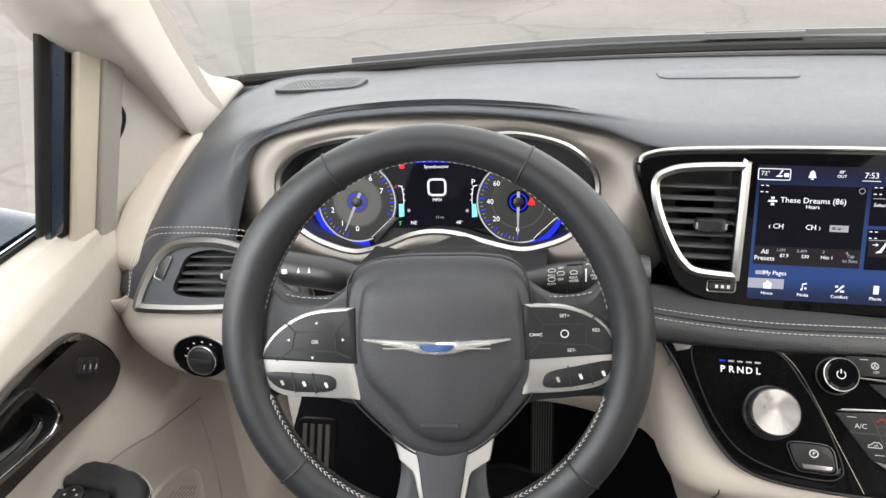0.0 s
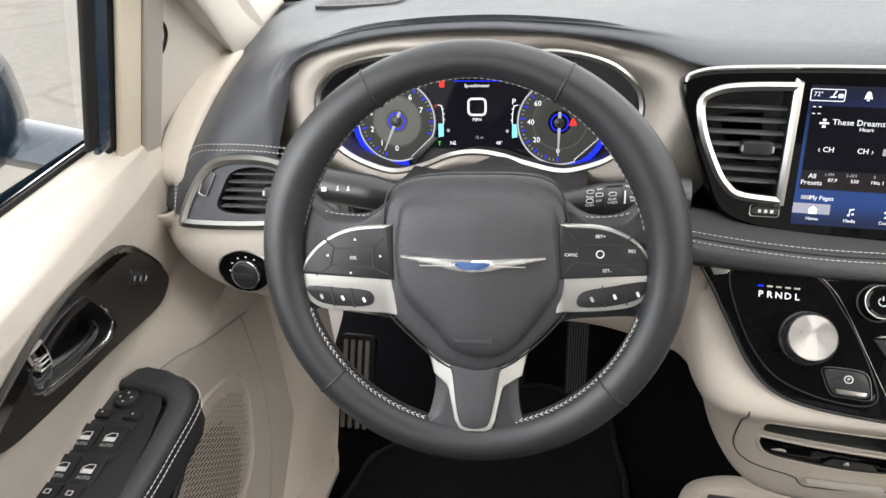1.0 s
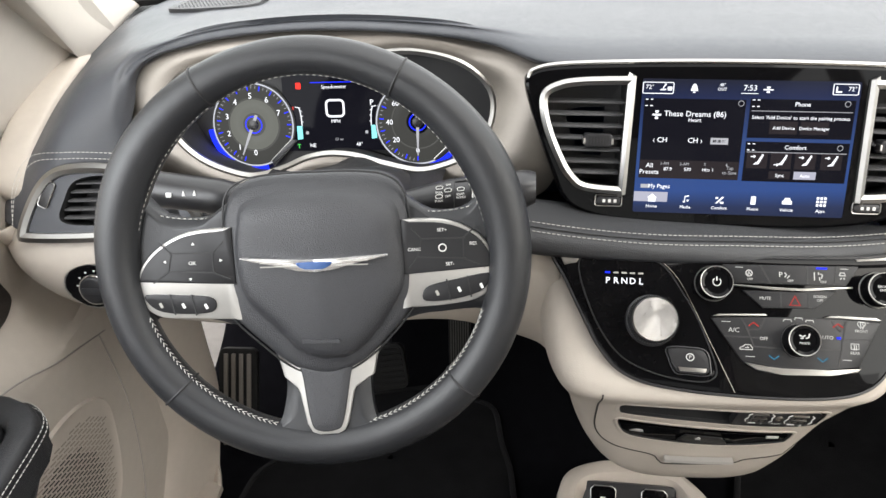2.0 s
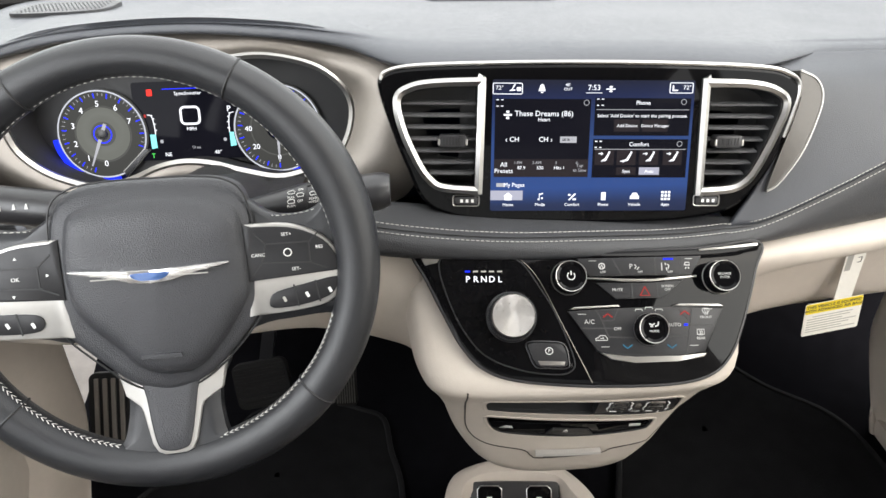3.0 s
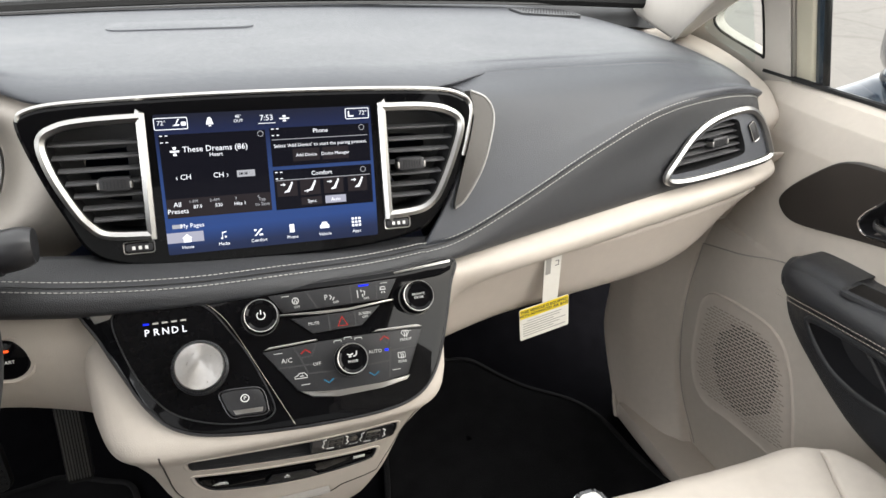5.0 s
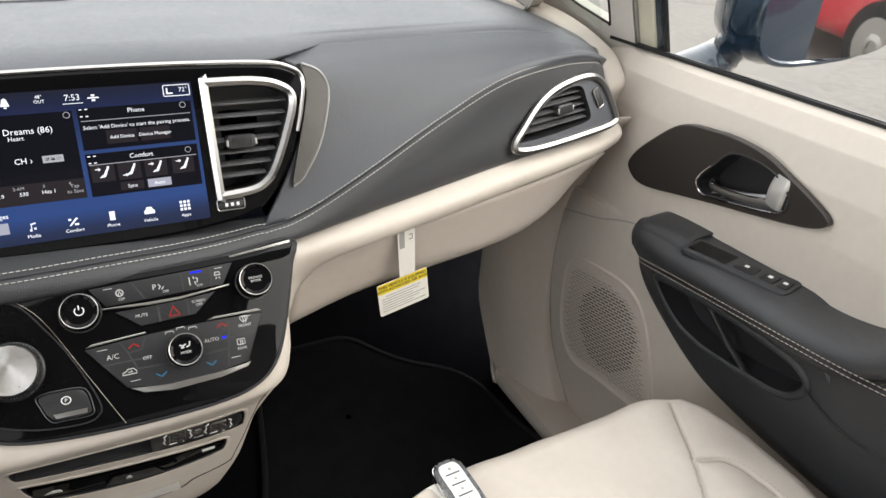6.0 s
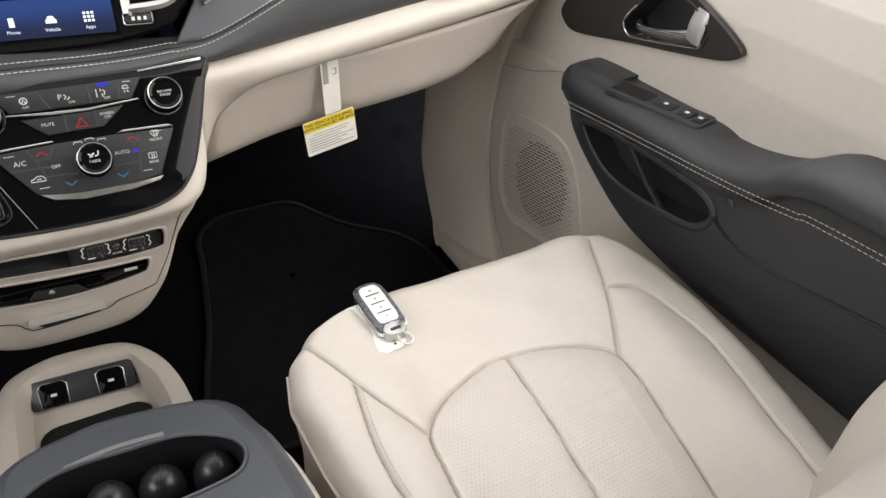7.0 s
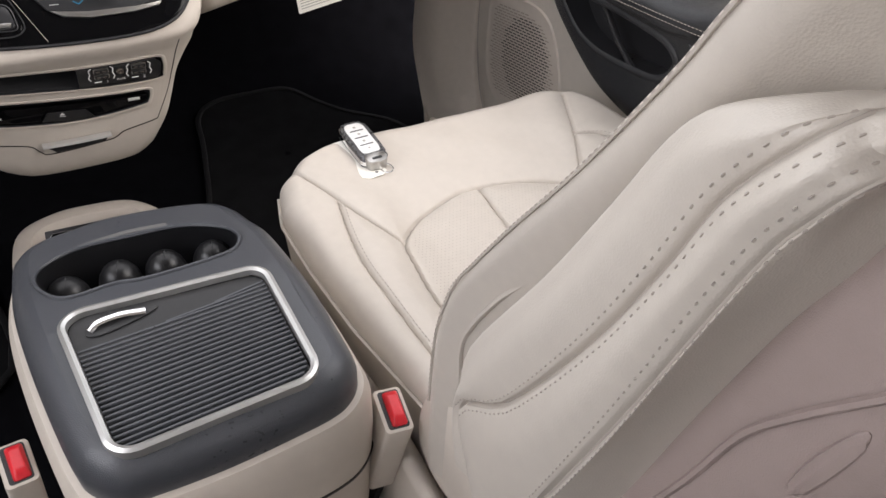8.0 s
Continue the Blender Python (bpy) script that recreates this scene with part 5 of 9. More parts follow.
insert_low = below([tuple(p) for p in crom([(-0.0175, -0.08), (-0.015, -0.109), (-0.0092, -0.146), (-0.0025, -0.1545), (0.0125, -0.154), (0.0192, -0.1455), (0.0265, -0.105), (0.030, -0.08)], 4, True)])
part("lower_insert", dome(insert_low, WL, -0.006, -0.0005, 0.002, 4, 0.4), AIRBAG, wheel)
part("insert_edge", sweep([WL @ V((p[0], p[1], -0.0008)) for p in insert_low], disc(0.0007, 6), WN, closed=True), BLACK, wheel)
# airbag cover
ab = [tuple(p) for p in crom([(-0.0725, 0.057), (-0.055, 0.072), (-0.024, 0.0765), (0.009, 0.077), (0.042, 0.0765), (0.068, 0.072), (0.082, 0.057), (0.088, 0.017), (0.0905, -0.018), (0.087, -0.042), (0.063, -0.072), (0.036, -0.095), (0.008, -0.105), (-0.022, -0.098), (-0.049, -0.076), (-0.076, -0.047), (-0.081, -0.022), (-0.0775, 0.015)], 5, True)]
c = (0.006, -0.012)
ridge = plan([(-0.052, 0.053), (-0.0619, 0.034), (-0.065, -0.001), (-0.0567, -0.0317), (-0.0278, -0.063), (-0.0155, -0.078), (0.011, -0.086), (0.0376, -0.078), (0.0683, -0.0397), (0.0785, -0.017), (0.077, 0.0227), (0.068, 0.051), (0.006, 0.060)], 5)


def ridge_reach(p):
    """How far the raised middle of the cover reaches from c towards p, as a share of the way."""
    d, best = V(p) - V(c), 1.0
    for i in range(len(ridge)):
        a, b = V(ridge[i - 1]), V(ridge[i])
        f = b - a
        det = f.x * d.y - f.y * d.x
        if abs(det) > 1e-12:
            w = a - V(c)
            t, u = (f.x * w.y - f.y * w.x) / det, (d.x * w.y - d.y * w.x) / det
            if t > 0 and -1e-6 <= u <= 1 + 1e-6:
                best = min(best, t)
    return best


reach = [ridge_reach(p) for p in ab]
rings = []
for step, h in ((0.0, -0.016), (0.0, -0.004), (0.06, 0.001), (0.2, 0.0035), (0.5, 0.0046), (0.8, 0.0053), (0.92, 0.0062), (1.0, 0.0090), (1.05, 0.0122), (1.12, 0.0145), (1.22, 0.0156), (1.4, 0.0165), (1.65, 0.0174), (1.85, 0.0178), (1.98, 0.018)):
    ring = []
    for p, k in zip(ab, reach):
        sc = 1 - (1 - k) * step if step <= 1 else k * (2 - step)
        u, v = c[0] + (p[0] - c[0]) * sc, c[1] + (p[1] - c[1]) * sc
        ring.append(WH @ V((u, v, h + 0.0015 - 0.0022 * min(1.0, abs(u - 0.006) / 0.06) - (0.012 * max(0, (v - 0.035) / 0.04) ** 1.6))))
    rings.append(ring)
cover = part("airbag_cover", grid(rings, closed_u=True, cap=True), AIRBAG, wheel, "charcoal grained airbag cover")
part("gap", sweep([WH @ V((p[0], p[1], 0.0015)) for p in shrink(ab, -0.0008)], disc(0.0009, 5), WN, closed=True), BLACK, wheel)
# winged badge
BADGE = mat("bright_badge_metal", (0.9, 0.9, 0.9), 0.22, 0.85, var=0.02)
for s in (-1, 1):
    wing = [(0.0, 0.0052), (0.02, 0.0058), (0.063, 0.0082), (0.062, 0.0062), (0.034, 0.0005), (0.016, -0.0046), (0.0, -0.006)]
    wing = [(s * p[0] + 0.005, p[1]) for p in wing]
    part("badge_wing", plaque(wing if s < 0 else wing[::-1], WH, 0.018, 0.0222, 0.0009), BADGE, cover, "chrome wing of the badge")
    for k in (0.003, -0.0005):
        part("badge_line", prism(rect(*sorted((s * 0.017 + 0.005, s * 0.046 + 0.005))[:1], k, sorted((s * 0.017 + 0.005, s * 0.046 + 0.005))[1], k + 0.0009), WH, 0.0222, 0.0228), INK_GREY, cover, "", 0)
part("badge_core", prism([tuple(p) for p in crom([(-0.010, 0.0028), (0.005, 0.0036), (0.020, 0.0028), (0.015, -0.0022), (0.005, -0.003), (-0.005, -0.0022)], 4, True)], WH, 0.021, 0.0238, 0.0008), mat("blue_enamel", (0.04, 0.10, 0.28), 0.2, 0.3, coat=1.0), cover, "blue enamel middle of the badge")
part("embossed_bar", prism(rect(-0.011, -0.070, 0.022, -0.0665, 0.001), WH, 0.0165, 0.0188), AIRBAG, cover)

# ---- centre stack ----
stack = thing("center_stack", (0.0, 0.85, 0.40), "beige centre stack with gloss black controls and a storage drawer", "centre stack")
STACK = crom([(0.69, 0.806, -0.221, 0.18), (0.66, 0.776, -0.219, 0.18), (0.61, 0.728, -0.212, 0.176), (0.592, 0.710, -0.208, 0.171), (0.578, 0.7055, -0.204, 0.165), (0.565, 0.7125, -0.20, 0.158), (0.55, 0.724, -0.195, 0.156), (0.53, 0.733, -0.186, 0.146), (0.50, 0.745, -0.176, 0.133), (0.46, 0.757, -0.166, 0.122), (0.43, 0.764, -0.153, 0.112), (0.405, 0.770, -0.138, 0.098), (0.385, 0.777, -0.118, 0.084), (0.371, 0.789, -0.092, 0.062), (0.363, 0.83, -0.06, 0.035)], 10)
STACK = [tuple(p) for p in STACK][::-1]
BEND = [(-1.06, 0.36), (-1.03, 0.20), (-1.0, 0.10), (-0.96, 0.045), (-0.86, 0.012), (-0.6, 0.0), (0, -0.003), (0.6, 0.0), (0.86, 0.012), (0.96, 0.045), (1.0, 0.10), (1.03, 0.20), (1.06, 0.36)]
BEND = [tuple(p) for p in crom(BEND, 6)]


def stack_pt(x, z, out=0.0):
    """The stack's face at a given place across and up, moved out by a little."""
    yf, xl, xr = lerp_table(STACK, z)
    u = (x - (xl + xr) / 2) / ((xr - xl) / 2)
    dy = lerp_table(BEND, u)[0]
    return V((x, yf + dy - out * 0.94, z + out * 0.33))


FU = axes((0, 0.735, 0.527), (1, 0, -0.028), (0, -0.33, 0.944))
FZ = FU.to_3x3() @ V((0, 0, 1))


def on_face(p, out=0.0):
    """A point of the drawer front, in its own plane's terms, laid on the stack's face."""
    q = FU @ V((p[0], p[1], 0))
    return stack_pt(q.x, q.z, out)


slot_a = plan([(-0.123, 0.016), (-0.121, 0.024), (-0.112, 0.028), (-0.055, 0.0235), (0.001, 0.0195), (0.05, 0.019), (0.094, 0.019), (0.101, 0.010), (0.101, -0.012), (0.096, -0.019), (0.05, -0.018), (0.006, -0.0145), (-0.055, -0.007), (-0.112, 0.0005), (-0.121, 0.005)], 4)
slot_b = plan([(-0.119, -0.020), (-0.112, -0.018), (-0.06, -0.025), (-0.018, -0.0295), (0.04, -0.034), (0.077, -0.0362), (0.082, -0.042), (0.079, -0.056), (0.072, -0.0605), (0.03, -0.066), (-0.013, -0.068), (-0.06, -0.0635), (-0.10, -0.0555), (-0.114, -0.04)], 4)
cut_a, cut_b = shrink(slot_a, -0.0022), shrink(slot_b, -0.0022)
rows = []
us = sorted(set([u for u, d in BEND] + [-0.95 + 1.9 * i / 110 for i in range(111)]))
zs_ = [0.363, 0.367, 0.371, 0.376, 0.382, 0.39, 0.40, 0.41, 0.42] + [0.43 + 0.0018 * i for i in range(84)] + [0.585 + 0.0105 * i for i in range(11)]
for z in zs_:
    yf, xl, xr = lerp_table(STACK, z)
    row = []
    for u in us:
        p = stack_pt((xl + xr) / 2 + u * (xr - xl) / 2, z)
        q = FU.inverted() @ p
        if -0.13 < q.x < 0.11 and -0.08 < q.y < 0.04:
            if inside(cut_a, q) or inside(cut_b, q):
                p = p + FZ * -0.045
        row.append(p)
    rows.append(row)
part("body", grid(rows), BEIGE, stack, "smooth beige stack body")

PN = axes((0.008, 0.761, 0.653), (1, -0.016, -0.026), (0.03, 0.655, 0.755))
PZ = PN.to_3x3() @ V((0, 0, 1))
pout = crom([(-0.21, 0.064), (-0.15, 0.061), (-0.027, 0.058), (0.101, 0.061), (0.174, 0.068), (0.168, 0.037), (0.150, -0.019), (0.133, -0.056), (0.108, -0.077), (0.063, -0.086), (-0.021, -0.087), (-0.096, -0.081), (-0.134, -0.068), (-0.157, -0.044), (-0.174, -0.013), (-0.193, 0.025)], 6, True)
panel = part("control_panel", plaque([(p.x, p.y) for p in pout], PN, -0.012, 0.005, 0.003), PIANO, stack, "gloss black control panel")
part("panel_edge", sweep([PN @ V((p.x, p.y, 0.002)) for p in pout], disc(0.0022, 6), PZ, closed=True), SHADE, panel)
part("panel_split", sweep([PN @ V((*p, 0.0052)) for p in crom([(-0.103, 0.058), (-0.075, 0.030), (-0.045, -0.03), (-0.019, -0.084)], 5)], disc(0.0004, 5), PZ), TAUPE, panel)
pod = crom([(-0.181, 0.041), (-0.174, 0.054), (-0.152, 0.0575), (-0.115, 0.055), (-0.091, 0.044), (-0.073, 0.019), (-0.056, -0.011), (-0.038, -0.058), (-0.042, -0.072), (-0.06, -0.075), (-0.096, -0.070), (-0.132, -0.055), (-0.156, -0.027), (-0.173, 0.01)], 6, True)
podp = part("selector_pod", prism([tuple(p) for p in shrink([tuple(q) for q in pod], 0.0015)], PN, 0.0, 0.007, 0.002), PIANO, panel, "gloss black selector pod")
part("pod_edge", sweep([PN @ V((p.x, p.y, 0.006)) for p in pod], disc(0.0009, 6), PZ, closed=True), SHADE, podp)
strip = [(-0.206, 0.0605), (-0.185, 0.061), (-0.176, 0.056), (-0.183, 0.045), (-0.196, 0.042)]
part("edge_strip", prism(strip, PN, 0.003, 0.0062, 0.001), SATIN, panel, "bright strip at the panel's edge")
# light mirrored along the top edge, laid on as two silver slivers
part("edge_strip", prism([(-0.10, 0.0575), (-0.03, 0.055), (-0.03, 0.052), (-0.095, 0.0535)], PN, 0.003, 0.0062, 0.0008), SATIN, panel)
part("edge_strip", prism([(0.105, 0.0595), (0.172, 0.0665), (0.1715, 0.0635), (0.106, 0.0570)], PN, 0.003, 0.0062, 0.0008), SATIN, panel, "bright strip at the panel's edge")
# rotary gear selector
KN = at(PN, -0.104, -0.014, 0.006)
knob = part("gear_knob", turned(KN, 0, [(0.0275, 0), (0.027, 0.004), (0.0242, 0.006), (0.0242, 0.016), (0.0228, 0.019)], 48), SHADE, podp, "round gear selector")
part("knob_top", turned(KN, 0, [(0.0234, 0.012), (0.0234, 0.020), (0.0222, 0.0222), (0.012, 0.0219), (0.001, 0.0218)], 48), ALU, knob, "brushed aluminium knob face")
bm = bmesh.new()
for i in range(60):
    a = 2 * math.pi * i / 60
    prism(rect(-0.0006, -0.001, 0.0006, 0.001), KN @ pose(0.0246 * math.cos(a), 0.0246 * math.sin(a), 0, 0, 0, math.degrees(a) + 90), 0.005, 0.0155, bm=bm)
part("knurl", bm, SHADE, knob, "", 0)
for i, ch in enumerate("PRNDL"):
    lettering(ch, 0.0095, at(PN, -0.150 + 0.0087 * i, 0.0265, 0.0074), LIT_WHITE, podp, bold=0.0001)
    part("gear_lamp", prism(rect(-0.153 + 0.0087 * i, 0.0345, -0.1475 + 0.0087 * i, 0.0362), PN, 0.0068, 0.0073), LIT_BLUE if i == 0 else INK_GREY, podp, "", 0)
pbm = at(PN, -0.066, -0.0535, 0.006, -3) @ Matrix.Diagonal((0.86, 0.78, 1, 1))
pb = part("parking_brake_switch", prism([tuple(p) for p in crom([(-0.024, 0.013), (0.0, 0.015), (0.018, 0.013), (0.024, -0.006), (0.022, -0.016), (0.0, -0.017), (-0.014, -0.016), (-0.022, 0.0)], 4, True)], pbm, 0, 0.004, 0.002), BUTTON, podp, "parking brake switch")
part("switch_edge", sweep([pbm @ V((p.x, p.y, 0.002)) for p in crom([(-0.026, 0.014), (0.0, 0.017), (0.02, 0.014), (0.026, -0.006), (0.024, -0.018), (0.0, -0.019), (-0.015, -0.018), (-0.024, 0.0)], 4, True)], disc(0.0008, 5), PZ, closed=True), SHADE, pb)
part("switch_lip", prism([(-0.010, -0.0155), (0.020, -0.0145), (0.021, -0.009), (-0.013, -0.010)], pbm, 0.003, 0.0056, 0.001), SATIN, pb, "bright switch lip")
part("switch_ring", sweep([pbm @ V((0.001 + p[0], 0.004 + p[1], 0.0042)) for p in disc(0.0045, 16)], disc(0.0005, 4), PZ, closed=True), WHITE, pb, "", 0)
lettering("P", 0.006, at(pbm, 0.001, 0.004, 0.0044), WHITE, pb)


def knob_black(u, v, r, tx, parent):
    m = at(PN, u, v, 0.004)
    k = part("rotary_knob", turned(m, 0, [(r * 1.05, 0), (r * 1.04, 0.003), (r, 0.005), (r * 0.98, 0.017), (r * 0.9, 0.0195), (r * 0.72, 0.0185), (r * 0.7, 0.0178)], 40), PIANO, parent, "black rotary knob with a chrome edge")
    part("knob_ring", sweep([m @ V((*p, 0.0188)) for p in disc(r * 0.93, 36)], disc(0.0007, 5), PZ, closed=True), SATIN, k)
    part("knob_ring", sweep([m @ V((*p, 0.003)) for p in disc(r * 1.04, 36)], disc(0.0009, 5), PZ, closed=True), SATIN, k)
    if tx:
        lettering(tx, 0.0036, at(m, 0, -0.003 if tx == "MODE" else 0, 0.0182), MARK, k)
    else:
        part("power_mark", sweep([m @ V((0.004 * math.cos(radians(a)), 0.004 * math.sin(radians(a)), 0.0185)) for a in range(125, 416, 15)], disc(0.0005, 4), PZ), WHITE, k, "", 0)
        part("power_mark", prism(rect(-0.0005, 0.001, 0.0005, 0.0055), m, 0.0182, 0.0187), WHITE, k, "", 0)
    return k


knob_black(-0.041, 0.028, 0.0175, "", panel)
knob_black(0.125, 0.028, 0.0175, "BROWSE\nENTER", panel)


def line_mark(lines, u, v, parent, w=0.0005, h=0.0081):
    """A small symbol of thin raised lines on the panel."""
    for pts in lines:
        part("button_mark", sweep([PN @ V((u + a, v + b, h)) for a, b in pts], [(-w, -0.0002), (-w, 0.0002), (w, 0.0002), (w, -0.0002)], PZ), MARK, parent, "", 0)


def ring_pts(r, n=14):
    return [(r * math.cos(2 * math.pi * i / n), r * math.sin(2 * math.pi * i / n)) for i in range(n + 1)]


def bank(poly, splits, labels, name):
    b = part("button_bank", prism(poly, PN, 0.002, 0.0078, 0.0012), BUTTON, panel, name)
    g = bmesh.new()
    for a, c in splits:
        sweep([PN @ V((*a, 0.0078)), PN @ V((*c, 0.0078))], [(-0.0008, -0.0006), (-0.0008, 0.0003), (0.0008, 0.0003), (0.0008, -0.0006)], PZ, bm=g)
    part("groove", g, BLACK, b, "", 0, "stuff")
    for tx, u, v, sz in labels:
        lettering(tx, sz, at(PN, u, v, 0.0081), MARK, b)
    return b


b1 = bank([(-0.031, 0.049), (-0.018, 0.0295), (0.094, 0.031), (0.107, 0.052)], [((0.008, 0.049), (0.018, 0.030)), ((0.055, 0.0505), (0.055, 0.031)), ((0.085, 0.0515), (0.082, 0.031))], [("OFF", -0.003, 0.034, 0.0035), ("OFF", 0.038, 0.034, 0.0035), ("OFF", 0.071, 0.034, 0.0035)], "upper row of charcoal buttons")
line_mark([ring_pts(0.0032), [(-0.0015, -0.002), (0.0, 0.002), (0.0015, -0.002)]], -0.004, 0.0405, b1)
lettering("P", 0.0078, at(PN, 0.028, 0.040, 0.0081), MARK, b1)
line_mark([[(0.004, -0.002), (0.006, 0.0005), (0.004, 0.003)], [(0.0065, -0.003), (0.009, 0.0)]], 0.028, 0.0395, b1)
line_mark([[(-0.004, -0.004), (-0.004, 0.0045)], [(0.0, 0.0045), (0.0005, 0.002)], [(0.001, -0.0005), (0.0015, -0.004)], [(0.003, -0.002), (0.004, 0.002), (0.002, 0.003)]], 0.066, 0.0395, b1)
line_mark([[(-0.003, 0.001), (-0.002, 0.004), (0.002, 0.004), (0.003, 0.001), (-0.003, 0.001)], [(-0.002, -0.003), (-0.001, -0.001)], [(0.002, -0.003), (0.001, -0.001)]], 0.090, 0.0405, b1)
for u, v in ((-0.014, 0.0463), (0.092, 0.0485)):
    line_mark([[(-0.004, 0.0), (0.004, 0.0)]], u, v, b1, 0.0003)
part("button_lamp", prism(rect(0.064, 0.0475, 0.075, 0.0492), PN, 0.0077, 0.0082), LIT_BLUE, b1, "", 0)
part("bright_line", prism([(-0.022, 0.0282), (0.02, 0.0265), (0.05, 0.0262), (0.10, 0.0305), (0.10, 0.0285), (0.05, 0.0238), (0.02, 0.0238), (-0.022, 0.0268)], PN, 0.003, 0.0085, 0.0006), SATIN, panel, "bright line between the rows")
b2 = bank([(-0.011, 0.0225), (0.010, 0.0045), (0.062, 0.006), (0.085, 0.0255), (0.05, 0.0225)], [((0.028, 0.023), (0.028, 0.005)), ((0.056, 0.023), (0.056, 0.006))], [("MUTE", 0.012, 0.0145, 0.0045), ("SCREEN\nOFF", 0.067, 0.0165, 0.0038)], "lower row of charcoal buttons")
part("hazard_mark", sweep([PN @ V((0.042 + p[0], 0.0125 + p[1], 0.008)) for p in [(-0.0052, -0.004), (0.0052, -0.004), (0.0, 0.0055)]], [(-0.0008, -0.0003), (-0.0008, 0.0003), (0.0008, 0.0003), (0.0008, -0.0003)], PZ, closed=True), LIT_DARKRED, b2, "red warning triangle", 0)
hv = bank([(-0.043, -0.008), (-0.012, -0.052), (0.028, -0.0575), (0.075, -0.056), (0.104, -0.0525), (0.127, -0.005), (0.07, -0.004), (0.015, -0.005)], [((-0.030, -0.0265), (0.015, -0.027)), ((0.078, -0.025), (0.117, -0.0235)), ((0.012, -0.006), (0.006, -0.018)), ((0.006, -0.018), (-0.006, -0.019)), ((-0.006, -0.019), (0.0, -0.036)), ((0.0, -0.036), (0.03, -0.037)), ((0.078, -0.006), (0.086, -0.017)), ((0.086, -0.017), (0.092, -0.006)), ((0.092, -0.006), (0.084, -0.052)), ((0.062, -0.036), (0.088, -0.035)), ((-0.012, -0.007), (-0.006, -0.019))], [("A/C", -0.020, -0.020, 0.0068), ("OFF", 0.010, -0.0275, 0.0048), ("AUTO", 0.072, -0.0235, 0.0052), ("FRONT", 0.107, -0.0155, 0.004), ("REAR", 0.100, -0.038, 0.004)], "climate control bank of charcoal buttons")
line_mark([[(-0.004, 0.002), (-0.003, 0.0042), (0.003, 0.0042), (0.004, 0.002), (0.002, -0.001), (-0.002, -0.001), (-0.004, 0.002)], [(-0.0012, 0.003), (-0.0004, 0.0), (-0.0012, -0.003)], [(0.0012, 0.003), (0.002, 0.0), (0.0012, -0.003)]], 0.107, -0.010, hv, 0.0004)
line_mark([[(-0.0038, -0.0025), (-0.0038, 0.003), (0.0038, 0.003), (0.0038, -0.0025), (-0.0038, -0.0025)], [(-0.001, 0.002), (-0.0004, 0.0), (-0.001, -0.0035)], [(0.001, 0.002), (0.0016, 0.0), (0.001, -0.0035)]], 0.100, -0.0315, hv, 0.0004)
line_mark([[(-0.006, -0.002), (-0.006, 0.0), (-0.003, 0.001), (-0.001, 0.003), (0.004, 0.003), (0.0065, 0.0), (0.0065, -0.002), (-0.006, -0.002)], [(-0.001, 0.0), (0.003, 0.0), (0.0015, 0.0012)]], -0.008, -0.0375, hv, 0.0004)
for u, v in ((-0.028, -0.0115), (0.110, -0.0065), (0.092, -0.0455), (-0.004, -0.0465)):
    line_mark([[(-0.0045, 0.0), (0.0045, 0.0)]], u, v, hv, 0.0003)
for a, b in ((0.034, -0.0075), (0.045, -0.0055), (0.056, -0.0075)):
    line_mark([[(-0.004, -0.001), (-0.0035, 0.001), (0.0035, 0.001), (0.004, -0.001)]], a, b, hv, 0.0004)
for u, v, s, m in ((0.0, -0.013, 1, LIT_DARKRED), (0.084, -0.0105, 1, LIT_DARKRED), (0.020, -0.0465, -1, LIT_PALE), (0.068, -0.0465, -1, LIT_PALE)):
    part("arrow_mark", sweep([PN @ V((u + a, v + s * b, 0.0081)) for a, b in ((-0.005, -0.002), (0.0, 0.0018), (0.005, -0.002))], [(-0.0006, -0.0003), (-0.0006, 0.0003), (0.0006, 0.0003), (0.0006, -0.0003)], PZ), m, hv, "", 0)
part("button_lamp", prism(rect(0.0825, -0.0245, 0.0865, -0.0222), PN, 0.0077, 0.0082), LIT_BLUE, hv, "", 0)
part("bright_line", prism([(-0.010, -0.0525), (0.028, -0.058), (0.075, -0.0565), (0.106, -0.053), (0.102, -0.0575), (0.075, -0.062), (0.028, -0.0635), (0.002, -0.060)], PN, 0.003, 0.0085, 0.0008), SATIN, panel, "bright lower edge")
part("bright_line", prism([(-0.042, -0.0065), (0.014, -0.0035), (0.012, -0.0018), (-0.036, -0.004)], PN, 0.003, 0.0088, 0.0006), SATIN, panel)
part("bright_line", prism([(0.071, -0.0028), (0.127, -0.0035), (0.122, -0.001), (0.078, -0.0008)], PN, 0.003, 0.0088, 0.0006), SATIN, panel)
mode = knob_black(0.045, -0.028, 0.0165, "MODE", hv)
line_mark([[(-0.005, 0.003), (-0.002, 0.0015), (0.001, 0.003)], [(0.001, 0.0), (0.004, 0.001), (0.005, 0.005)], [(-0.004, 0.0), (-0.001, 0.0)]], 0.045, -0.026, mode, 0.0007, 0.0222)

